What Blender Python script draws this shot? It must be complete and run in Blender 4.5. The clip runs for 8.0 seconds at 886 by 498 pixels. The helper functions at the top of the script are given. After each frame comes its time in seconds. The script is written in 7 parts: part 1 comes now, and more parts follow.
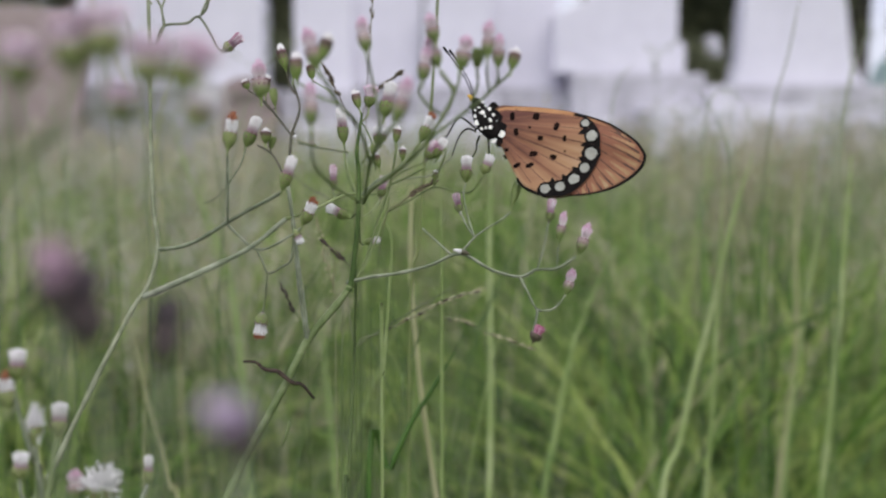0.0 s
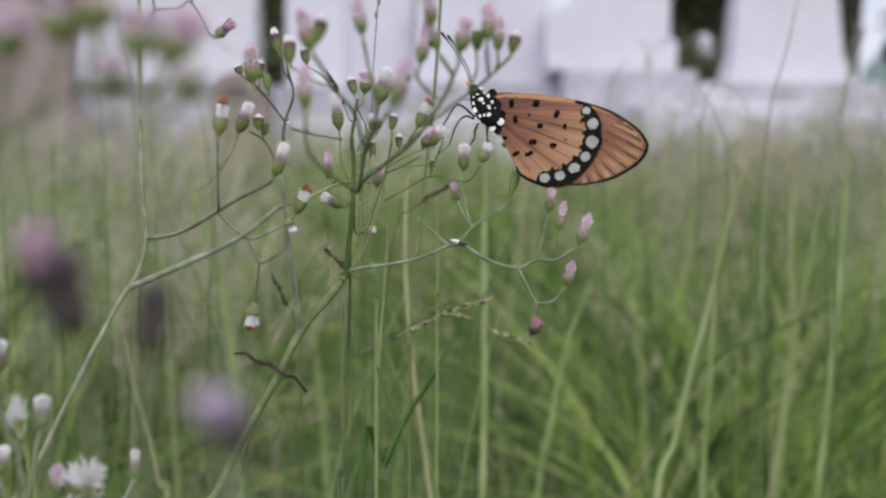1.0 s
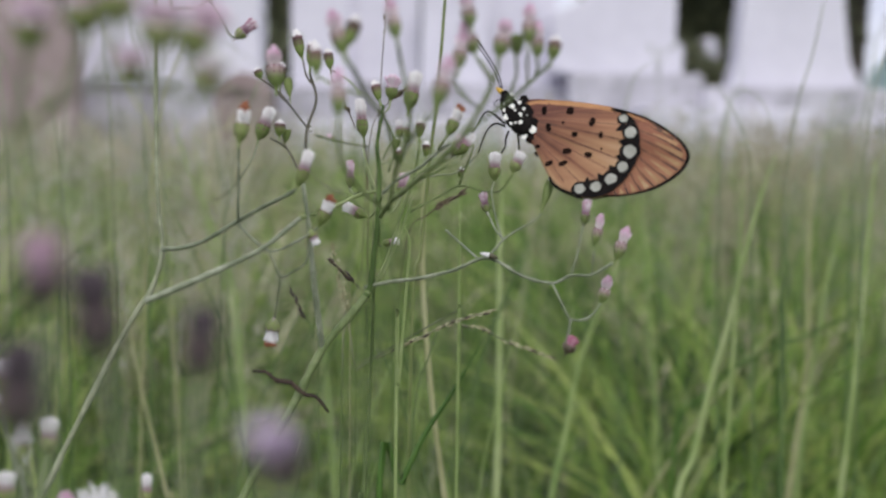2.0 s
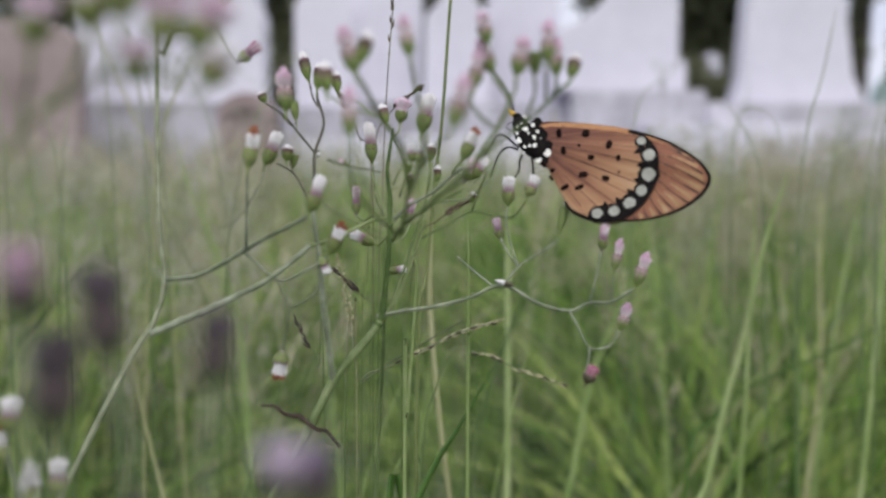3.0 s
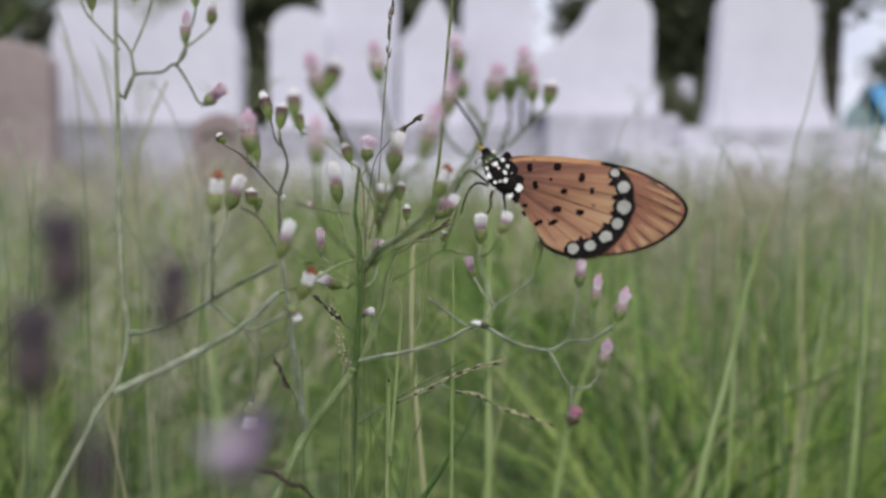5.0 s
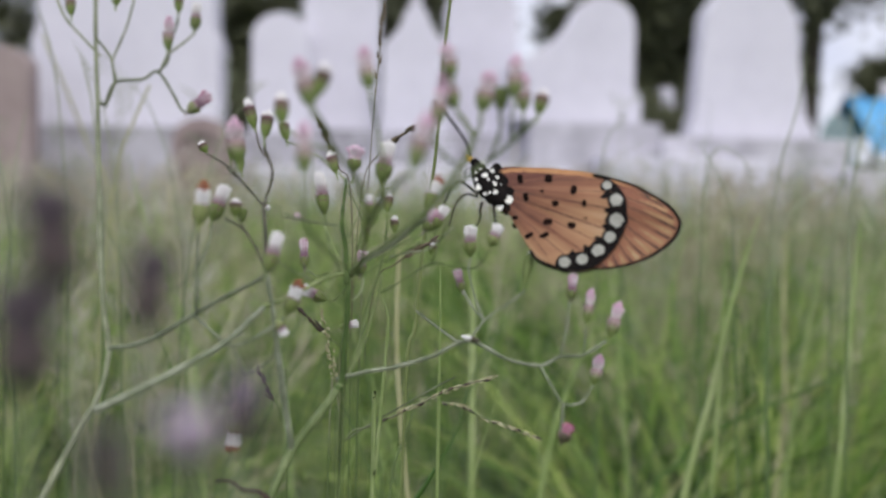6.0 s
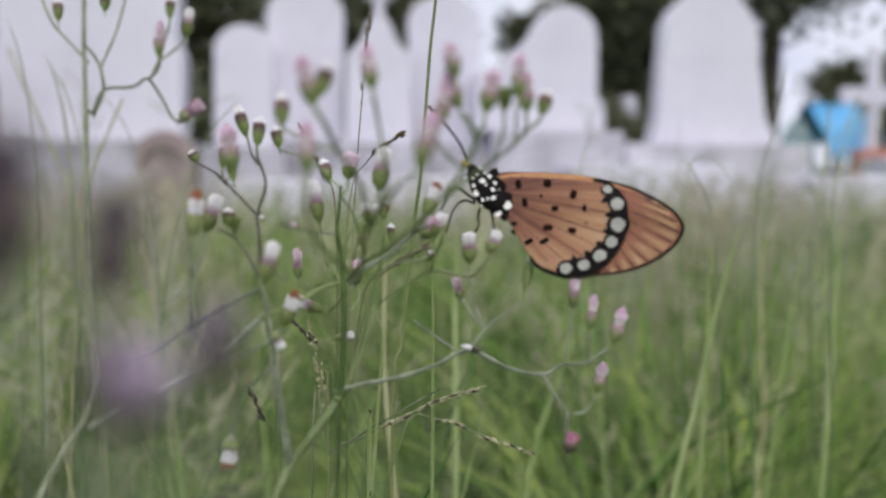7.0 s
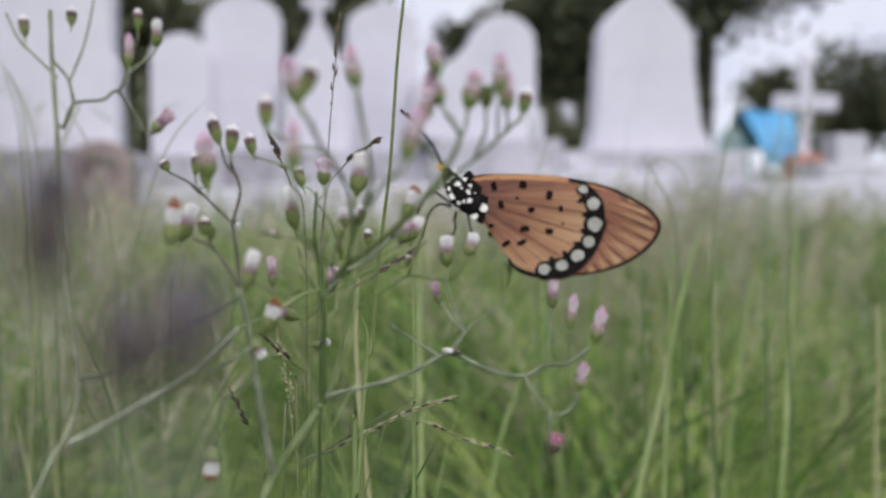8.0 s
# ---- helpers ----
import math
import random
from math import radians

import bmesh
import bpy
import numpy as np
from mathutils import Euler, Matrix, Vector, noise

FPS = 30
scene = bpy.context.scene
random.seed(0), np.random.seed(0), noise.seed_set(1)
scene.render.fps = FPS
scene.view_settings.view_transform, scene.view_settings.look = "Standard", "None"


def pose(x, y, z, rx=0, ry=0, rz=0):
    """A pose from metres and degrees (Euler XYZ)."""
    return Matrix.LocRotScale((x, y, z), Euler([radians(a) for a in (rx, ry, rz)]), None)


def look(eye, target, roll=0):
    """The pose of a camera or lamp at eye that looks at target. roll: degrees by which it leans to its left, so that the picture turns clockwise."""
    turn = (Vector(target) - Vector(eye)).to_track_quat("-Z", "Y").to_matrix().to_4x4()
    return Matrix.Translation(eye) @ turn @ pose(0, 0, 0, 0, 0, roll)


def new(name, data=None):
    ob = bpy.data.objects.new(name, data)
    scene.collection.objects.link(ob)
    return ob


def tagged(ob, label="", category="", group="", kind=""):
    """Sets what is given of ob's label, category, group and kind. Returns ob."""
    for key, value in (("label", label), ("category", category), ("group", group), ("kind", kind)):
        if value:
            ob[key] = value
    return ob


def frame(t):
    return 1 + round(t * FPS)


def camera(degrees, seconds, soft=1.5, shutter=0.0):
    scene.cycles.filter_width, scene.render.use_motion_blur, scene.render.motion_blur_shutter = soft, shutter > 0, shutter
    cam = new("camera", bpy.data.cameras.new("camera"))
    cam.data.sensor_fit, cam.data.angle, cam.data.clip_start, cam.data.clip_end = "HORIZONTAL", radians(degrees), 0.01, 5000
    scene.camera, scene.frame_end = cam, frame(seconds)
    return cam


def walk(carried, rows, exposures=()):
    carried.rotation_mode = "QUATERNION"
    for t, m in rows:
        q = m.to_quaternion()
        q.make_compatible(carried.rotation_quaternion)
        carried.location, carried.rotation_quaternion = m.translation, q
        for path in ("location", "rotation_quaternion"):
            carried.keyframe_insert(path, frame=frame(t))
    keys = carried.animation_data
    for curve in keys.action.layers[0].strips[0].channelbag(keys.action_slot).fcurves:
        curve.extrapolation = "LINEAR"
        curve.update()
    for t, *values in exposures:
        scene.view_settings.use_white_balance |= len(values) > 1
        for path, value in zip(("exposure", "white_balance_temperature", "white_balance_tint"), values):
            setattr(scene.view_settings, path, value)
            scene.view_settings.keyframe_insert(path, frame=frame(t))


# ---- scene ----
# ---------------------------------------------------------------- camera
cam = camera(42.0, 8.0, soft=2.3)
PATH = [
    (0, (0.00000, 0.00000, 0.42000), (0.00000, 0.24814, 0.38953), -0.00),
    (0.5, (-0.00118, 0.00195, 0.41993), (-0.00071, 0.25012, 0.38973), 0.09),
    (1, (-0.00120, 0.00522, 0.41853), (0.00077, 0.25325, 0.38728), 0.31),
    (1.5, (-0.00438, 0.01015, 0.41882), (-0.00258, 0.25812, 0.38704), 0.93),
    (3, (-0.00638, 0.02221, 0.42031), (-0.00608, 0.27074, 0.39328), 0.24),
    (3.5, (-0.00752, 0.02385, 0.42070), (-0.00560, 0.27249, 0.39472), 0.49),
    (4, (-0.00857, 0.02558, 0.42121), (-0.00475, 0.27431, 0.39634), 0.77),
    (4.5, (-0.00855, 0.02785, 0.42211), (-0.00408, 0.27673, 0.39886), 0.49),
    (6, (-0.01008, 0.03410, 0.42290), (0.00006, 0.28303, 0.40205), 1.23),
    (6.5, (-0.01240, 0.03585, 0.42343), (0.00114, 0.28472, 0.40387), 0.56),
    (7, (-0.01546, 0.03911, 0.42322), (0.00219, 0.28779, 0.40467), 0.50),
    (7.5, (-0.01975, 0.04079, 0.42327), (0.00324, 0.28908, 0.40529), 0.21),
    (8, (-0.02379, 0.03998, 0.42156), (0.00690, 0.28753, 0.40491), 0.09),
]
walk(cam, [(t, look(eye, target, roll)) for t, eye, target, roll in PATH])
# A close-up lens, set on the flowers in front of it.
cam.data.dof.use_dof = True
cam.data.dof.focus_distance = 0.228
cam.data.dof.aperture_fstop = 16.0

# ---------------------------------------------------------------- light: an overcast day
world = bpy.data.worlds.new("sky")
scene.world = world
world.use_nodes = True
wn, wl = world.node_tree.nodes, world.node_tree.links
wn.clear()
sky = wn.new("ShaderNodeTexSky")
sky.sky_type = "NISHITA"
sky.sun_disc = False
sky.sun_elevation, sky.sun_rotation = radians(54), radians(200)
sky.air_density, sky.dust_density, sky.ozone_density = 1.0, 0.8, 1.0
grey = wn.new("ShaderNodeHueSaturation")
grey.inputs["Saturation"].default_value = 0.25
grey.inputs["Value"].default_value = 1.78
glow = wn.new("ShaderNodeBackground")
glow.inputs["Strength"].default_value = 0.15
wout = wn.new("ShaderNodeOutputWorld")
wl.new(sky.outputs["Color"], grey.inputs["Color"])
wl.new(grey.outputs["Color"], glow.inputs["Color"])
wl.new(glow.outputs["Background"], wout.inputs["Surface"])
sun = new("sun", bpy.data.lights.new("sun", "SUN"))
sun.data.energy, sun.data.angle, sun.data.color = 1.2, radians(45), (1.0, 0.94, 0.85)
sun.matrix_world = look((2.2, -5.4, 8.0), (0, 0, 0))
scene.view_settings.exposure = 0.0


# ---------------------------------------------------------------- materials
def material(name, colours, scale=40.0, rough=0.6, bump=0.0, fine=0.0, random_mix=0.0, translucent=0.0, island=False, sheen=0.0, stretch=(1, 1, 1), coords="Object", lower=None):
    """Colours spread by noise at two scales; random_mix shifts each object's (or island's) tone."""
    m = bpy.data.materials.new(name)
    m.use_nodes = True
    n, l = m.node_tree.nodes, m.node_tree.links
    b = n["Principled BSDF"]
    b.inputs["Roughness"].default_value = rough
    co = n.new("ShaderNodeTexCoord")
    mp = n.new("ShaderNodeMapping")
    mp.inputs["Scale"].default_value = stretch
    l.new(co.outputs[coords], mp.inputs["Vector"])
    big, small = n.new("ShaderNodeTexNoise"), n.new("ShaderNodeTexNoise")
    big.inputs["Scale"].default_value, small.inputs["Scale"].default_value = scale, scale * 7
    big.inputs["Detail"].default_value, small.inputs["Detail"].default_value = 4, 3
    for x in (big, small):
        l.new(mp.outputs["Vector"], x.inputs["Vector"])
    mix = n.new("ShaderNodeMath")
    mix.operation = "MULTIPLY_ADD"
    mix.inputs[1].default_value = 0.35
    l.new(small.outputs["Fac"], mix.inputs[0])
    l.new(big.outputs["Fac"], mix.inputs[2])
    value = mix.outputs[0]
    if random_mix:
        src = n.new("ShaderNodeNewGeometry" if island else "ShaderNodeObjectInfo")
        more = n.new("ShaderNodeMath")
        more.operation = "MULTIPLY_ADD"
        more.inputs[1].default_value = random_mix
        l.new(src.outputs["Random Per Island" if island else "Random"], more.inputs[0])
        l.new(value, more.inputs[2])
        sub = n.new("ShaderNodeMath")
        sub.operation = "SUBTRACT"
        sub.inputs[1].default_value = random_mix / 2
        l.new(more.outputs[0], sub.inputs[0])
        value = sub.outputs[0]
    ramp = n.new("ShaderNodeValToRGB")
    e = ramp.color_ramp.elements
    while len(e) < len(colours):
        e.new(0.5)
    for i, c in enumerate(colours):
        e[i].position = 0.38 + 0.6 * i / max(1, len(colours) - 1)
        e[i].color = (*c, 1)
    l.new(value, ramp.inputs["Fac"])
    colour = ramp.outputs["Color"]
    if lower:
        # another hue towards the foot of the piece, between two heights
        tint, z0, z1 = lower
        xyz, rng = n.new("ShaderNodeSeparateXYZ"), n.new("ShaderNodeMapRange")
        rng.inputs["From Min"].default_value, rng.inputs["From Max"].default_value = z0, z1
        blend = n.new("ShaderNodeMix")
        blend.data_type = "RGBA"
        blend.inputs["A"].default_value = (*tint, 1)
        l.new(co.outputs["Object"], xyz.inputs["Vector"])
        l.new(xyz.outputs["Z"], rng.inputs["Value"])
        l.new(rng.outputs["Result"], blend.inputs["Factor"])
        l.new(colour, blend.inputs["B"])
        colour = blend.outputs["Result"]
    l.new(colour, b.inputs["Base Color"])
    if sheen:
        b.inputs["Sheen Weight"].default_value = sheen
    if bump:
        bp = n.new("ShaderNodeBump")
        bp.inputs["Strength"].default_value, bp.inputs["Distance"].default_value = bump, fine or 0.001
        l.new(small.outputs["Fac"], bp.inputs["Height"])
        l.new(bp.outputs["Normal"], b.inputs["Normal"])
    if translucent:
        t = n.new("ShaderNodeBsdfTranslucent")
        s = n.new("ShaderNodeMixShader")
        s.inputs["Fac"].default_value = translucent
        l.new(colour, t.inputs["Color"])
        l.new(b.outputs["BSDF"], s.inputs[1])
        l.new(t.outputs["BSDF"], s.inputs[2])
        l.new(s.outputs["Shader"], n["Material Output"].inputs["Surface"])
    return m


M_SOIL = material("soil_and_thatch", [(0.03, 0.042, 0.016), (0.06, 0.078, 0.028), (0.12, 0.115, 0.05)], 3.0, 0.95, 0.6, 0.02)
M_GRASS = material("grass_green", [(0.011, 0.032, 0.005), (0.066, 0.142, 0.020), (0.217, 0.354, 0.063), (0.484, 0.557, 0.166)], 4.5, 0.55, random_mix=0.6, translucent=0.35, island=True)
# lit copy of the grass: less self-shadowing further off, put into the colour
M_GRASS_LIT = material("grass_lit", [(0.043, 0.095, 0.016), (0.125, 0.221, 0.045), (0.252, 0.362, 0.097), (0.482, 0.504, 0.227)], 2.6, 0.6, random_mix=0.5, translucent=0.35, island=True)
M_DRY = material("grass_dry", [(0.25, 0.22, 0.14), (0.41, 0.37, 0.25), (0.54, 0.50, 0.37)], 2.0, 0.8, random_mix=0.5, translucent=0.3, island=True)
M_WISP = material("grass_wispy", [(0.30, 0.265, 0.215), (0.42, 0.38, 0.33), (0.56, 0.53, 0.48)], 2.0, 0.8, random_mix=0.5, translucent=0.3, island=True)
M_GREYGREEN = material("grass_grey_green", [(0.15, 0.175, 0.10), (0.25, 0.28, 0.18), (0.36, 0.38, 0.28)], 2.0, 0.7, random_mix=0.5, translucent=0.25, island=True)
M_STALK = {
    "green": material("stalk_green", [(0.205, 0.315, 0.092), (0.345, 0.445, 0.165), (0.480, 0.550, 0.280)], 60, 0.5, random_mix=0.3, translucent=0.2),
    "straw": material("stalk_straw", [(0.29, 0.30, 0.14), (0.42, 0.42, 0.22), (0.51, 0.50, 0.31)], 60, 0.6, random_mix=0.3, translucent=0.2),
    "blade": material("blade_dark", [(0.04, 0.10, 0.015), (0.075, 0.16, 0.028), (0.13, 0.23, 0.05)], 80, 0.45, random_mix=0.1),
    "grey": material("stalk_grey", [(0.15, 0.175, 0.10), (0.23, 0.26, 0.16), (0.33, 0.35, 0.25)], 60, 0.6, random_mix=0.3, lower=((0.085, 0.14, 0.04), 0.36, 0.41)),
    "reed": material("stalk_reed", [(0.10, 0.14, 0.04), (0.17, 0.21, 0.07), (0.24, 0.27, 0.11)], 120, 0.5, random_mix=0.2),
    "seed": material("stalk_seeding", [(0.19, 0.155, 0.105), (0.33, 0.295, 0.20), (0.47, 0.44, 0.33)], 150, 0.6, random_mix=0.2, lower=((0.11, 0.16, 0.05), 0.36, 0.385)),
    "beadseed": material("stalk_fine", [(0.14, 0.14, 0.06), (0.26, 0.26, 0.13), (0.40, 0.40, 0.24)], 150, 0.6),
    "darkseed": material("stalk_brown", [(0.05, 0.035, 0.03), (0.11, 0.08, 0.05), (0.24, 0.20, 0.11)], 200, 0.6, lower=((0.10, 0.15, 0.045), 0.375, 0.395)),
    "thinseed": material("stalk_thin", [(0.09, 0.07, 0.06), (0.20, 0.18, 0.12), (0.30, 0.30, 0.18)], 200, 0.6, lower=((0.10, 0.15, 0.045), 0.375, 0.40)),
}
M_GRAINPALE = material("grass_grain_pale", [(0.26, 0.22, 0.11), (0.54, 0.52, 0.33), (0.74, 0.72, 0.55)], 900, 0.6, random_mix=0.5)
M_GRAIN = material("grass_grain", [(0.020, 0.012, 0.012), (0.070, 0.045, 0.032), (0.20, 0.155, 0.095)], 900, 0.6, random_mix=0.5)
M_STEM = material("ironweed_stem", [(0.065, 0.085, 0.042), (0.18, 0.205, 0.13), (0.37, 0.39, 0.30)], 320, 0.65, 0.6, 0.0003, random_mix=0.1, sheen=0.2)
M_TWIG = material("ironweed_twig", [(0.06, 0.09, 0.025), (0.14, 0.185, 0.06), (0.27, 0.31, 0.14)], 320, 0.6, 0.5, 0.0002, random_mix=0.35)
M_GREYTWIG = material("ironweed_twig_grey", [(0.085, 0.10, 0.055), (0.18, 0.20, 0.12), (0.32, 0.34, 0.23)], 320, 0.65, 0.5, 0.0002, random_mix=0.3)
M_STEMGREEN = material("ironweed_stem_green", [(0.050, 0.082, 0.022), (0.108, 0.152, 0.048), (0.22, 0.265, 0.12)], 260, 0.6, 0.5, 0.0003, random_mix=0.2)
M_STEMDARK = material("ironweed_stem_dark", [(0.032, 0.062, 0.015), (0.072, 0.115, 0.032), (0.16, 0.205, 0.085)], 260, 0.75, 0.5, 0.0003, random_mix=0.2)
M_STEMDARK.node_tree.nodes["Principled BSDF"].inputs["Specular IOR Level"].default_value = 0.2
M_MAROON = material("ironweed_twig_maroon", [(0.035, 0.04, 0.022), (0.085, 0.075, 0.05), (0.17, 0.15, 0.10)], 320, 0.65, 0.5, 0.0002, random_mix=0.3)
M_BRACT = material("ironweed_bract", [(0.09, 0.13, 0.03), (0.20, 0.255, 0.075), (0.36, 0.40, 0.17)], 500, 0.6, 0.3, 0.0001, random_mix=0.3)
M_BUDCUP = material("bud_bract", lower=((0.20, 0.27, 0.07), 0.34, 0.66), colours=[(0.05, 0.02, 0.025), (0.11, 0.05, 0.055), (0.22, 0.13, 0.12)], scale=500, rough=0.6, random_mix=0.4)
M_PINKCUP = material("pink_bract", lower=((0.19, 0.25, 0.075), 0.22, 0.50), colours=[(0.29, 0.175, 0.20), (0.42, 0.28, 0.32), (0.56, 0.44, 0.46)], scale=500, rough=0.6, random_mix=0.3)
M_STICK = material("dead_twig", [(0.012, 0.008, 0.006), (0.045, 0.028, 0.02), (0.16, 0.11, 0.08)], 260, 0.85, 0.8, 0.0004)
M_DARKCUP = material("dark_bract", [(0.03, 0.028, 0.018), (0.07, 0.06, 0.035), (0.14, 0.12, 0.07)], 500, 0.6, random_mix=0.2)
M_PALECUP = material("pale_bract", [(0.15, 0.14, 0.10), (0.28, 0.24, 0.22), (0.43, 0.37, 0.38)], 500, 0.65, random_mix=0.3)
M_BUDTIP = material("bud_tip", [(0.10, 0.04, 0.06), (0.20, 0.09, 0.11), (0.36, 0.24, 0.26)], 900, 0.6, random_mix=0.3)
M_PINK = material("floret_pink", lower=((0.76, 0.68, 0.70), 0.58, 0.86), colours=[(0.53, 0.25, 0.41), (0.74, 0.49, 0.64), (0.88, 0.75, 0.85)], scale=600, rough=0.6, random_mix=0.45, translucent=0.2, island=True)
M_LILAC = material("floret_lilac", lower=((0.33, 0.19, 0.26), 0.50, 0.72), colours=[(0.52, 0.24, 0.36), (0.78, 0.60, 0.70), (0.93, 0.90, 0.92)], scale=600, rough=0.6, random_mix=0.6, translucent=0.2, island=True)
M_BLOOM = material("floret_bloom", [(0.70, 0.44, 0.60), (0.86, 0.68, 0.80), (0.95, 0.88, 0.93)], 600, 0.6, random_mix=0.6, translucent=0.2, island=True)
M_MAGENTA = material("floret_magenta", [(0.30, 0.06, 0.14), (0.45, 0.15, 0.25), (0.66, 0.42, 0.50)], 600, 0.6, random_mix=0.5, island=True)
M_FLUFF = material("seed_down", [(0.70, 0.68, 0.68), (0.84, 0.82, 0.83), (0.90, 0.89, 0.90)], 600, 0.7, random_mix=0.3, translucent=0.2, island=True)
M_BUDWHITE = material("bud_white", lower=((0.16, 0.06, 0.085), 0.72, 0.79), colours=[(0.76, 0.70, 0.72), (0.88, 0.86, 0.87), (0.93, 0.92, 0.93)], scale=600, rough=0.7, random_mix=0.3, island=True)
M_WHITE = material("pappus_white", lower=((0.40, 0.28, 0.32), 0.54, 0.74), colours=[(0.76, 0.70, 0.72), (0.88, 0.86, 0.87), (0.93, 0.92, 0.93)], scale=600, rough=0.7, random_mix=0.3, translucent=0.2, island=True)
M_RUST = material("floret_withered", [(0.16, 0.045, 0.025), (0.30, 0.10, 0.05), (0.44, 0.20, 0.10)], 700, 0.8, random_mix=0.3, island=True)
M_MAUVE = material("floret_mauve", [(0.58, 0.38, 0.61), (0.83, 0.68, 0.89), (0.96, 0.90, 0.98)], 400, 0.6, random_mix=0.5, translucent=0.2, island=True)
M_DARKMAUVE = material("floret_dusky", [(0.045, 0.033, 0.043), (0.088, 0.066, 0.082), (0.175, 0.135, 0.162)], 400, 0.7, random_mix=0.4, island=True)
M_ROSY = material("floret_rosy", [(0.30, 0.17, 0.25), (0.47, 0.30, 0.40), (0.66, 0.50, 0.59)], 400, 0.7, random_mix=0.5, island=True)
M_VIOLET = material("floret_violet", [(0.10, 0.072, 0.115), (0.18, 0.135, 0.20), (0.31, 0.25, 0.345)], 400, 0.7, random_mix=0.4, island=True)
M_DUSK = material("bract_purple", [(0.035, 0.03, 0.03), (0.07, 0.06, 0.058), (0.13, 0.11, 0.10)], 400, 0.7, random_mix=0.3)


def wing_material(name, stops, reach):
    """Scales that pale from the wing's root outwards, in streaks along the veins."""
    m = material(name, [c for c in stops], 60, 0.75, 0.2, 0.0001, translucent=0.15, stretch=(0.3, 1, 1.5))
    n, l = m.node_tree.nodes, m.node_tree.links
    co = next(x for x in n if x.bl_idname == "ShaderNodeTexCoord")
    ramp = next(x for x in n if x.bl_idname == "ShaderNodeValToRGB")
    add = ramp.inputs["Fac"].links[0].from_socket
    far = n.new("ShaderNodeVectorMath")
    far.operation = "LENGTH"
    l.new(co.outputs["Object"], far.inputs[0])
    rays = n.new("ShaderNodeTexGradient")
    rays.gradient_type = "RADIAL"
    turn = n.new("ShaderNodeMapping")
    turn.inputs["Rotation"].default_value = (radians(90), 0, 0)
    l.new(co.outputs["Object"], turn.inputs["Vector"])
    l.new(turn.outputs["Vector"], rays.inputs["Vector"])
    band = n.new("ShaderNodeMath")
    band.operation = "MULTIPLY"
    band.inputs[1].default_value = 38.0
    l.new(rays.outputs["Fac"], band.inputs[0])
    streak = n.new("ShaderNodeTexNoise")
    streak.noise_dimensions = "1D"
    streak.inputs["Detail"].default_value = 2
    streak.inputs["Scale"].default_value = 1.0
    l.new(band.outputs[0], streak.inputs["W"])
    s1 = n.new("ShaderNodeMath")
    s1.operation = "MULTIPLY_ADD"
    s1.inputs[1].default_value = 0.6
    l.new(streak.outputs["Fac"], s1.inputs[0])
    reachn = n.new("ShaderNodeMath")
    reachn.operation = "MULTIPLY_ADD"
    reachn.inputs[1].default_value = 0.42 / reach
    reachn.inputs[2].default_value = -0.38
    l.new(far.outputs["Value"], reachn.inputs[0])
    l.new(reachn.outputs[0], s1.inputs[2])
    s2 = n.new("ShaderNodeMath")
    s2.operation = "MULTIPLY_ADD"
    s2.inputs[1].default_value = 0.55
    l.new(add, s2.inputs[0])
    # paler below the fold, redder above it: the fold's shading put into the colour
    xyz, low = n.new("ShaderNodeSeparateXYZ"), n.new("ShaderNodeMapRange")
    low.inputs["From Min"].default_value, low.inputs["From Max"].default_value = -0.010, 0.001
    low.inputs["To Min"].default_value, low.inputs["To Max"].default_value = 0.16, -0.06
    l.new(co.outputs["Object"], xyz.inputs["Vector"])
    l.new(xyz.outputs["Z"], low.inputs["Value"])
    s3 = n.new("ShaderNodeMath")
    l.new(s1.outputs[0], s3.inputs[0])
    l.new(low.outputs["Result"], s3.inputs[1])
    l.new(s3.outputs[0], s2.inputs[2])
    l.new(s2.outputs[0], ramp.inputs["Fac"])
    return m


M_WING_H = wing_material("wing_tan", [(0.13, 0.045, 0.03), (0.28, 0.122, 0.066), (0.44, 0.245, 0.13), (0.58, 0.40, 0.25)], 0.022)
M_WING_F = wing_material("wing_orange", [(0.11, 0.040, 0.024), (0.20, 0.072, 0.042), (0.28, 0.115, 0.062), (0.36, 0.18, 0.095)], 0.032)
M_BLACK = material("wing_black", [(0.004, 0.003, 0.003), (0.008, 0.006, 0.006), (0.016, 0.012, 0.011)], 800, 0.9)
M_BLACK.node_tree.nodes["Principled BSDF"].inputs["Specular IOR Level"].default_value = 0.15
M_PALE = material("wing_pale", [(0.240, 0.237, 0.208), (0.328, 0.324, 0.288), (0.416, 0.403, 0.368)], 500, 0.75)
M_STREAK = material("wing_streak", [(0.27, 0.135, 0.06), (0.36, 0.215, 0.105), (0.47, 0.33, 0.19)], 260, 0.75)
M_HINDVEIN_FOLDSHADE = material("hindwing_vein_foldshade", [(0.10, 0.04, 0.026), (0.16, 0.065, 0.04), (0.24, 0.11, 0.06)], 500, 0.75)
M_VEIN = material("wing_vein", [(0.02, 0.012, 0.01), (0.05, 0.025, 0.016), (0.12, 0.055, 0.03)], 500, 0.75)
M_FOLD = material("wing_fold", [(0.17, 0.06, 0.038), (0.26, 0.105, 0.055), (0.36, 0.165, 0.085)], 500, 0.75)
M_COSTA = material("wing_costa", [(0.34, 0.15, 0.06), (0.43, 0.21, 0.09), (0.48, 0.26, 0.125)], 300, 0.75)
M_BLOT = material("wing_blot", [(0.004, 0.002, 0.002), (0.009, 0.004, 0.003), (0.02, 0.008, 0.006)], 700, 0.9)
M_BLOT.node_tree.nodes["Principled BSDF"].inputs["Specular IOR Level"].default_value = 0.1
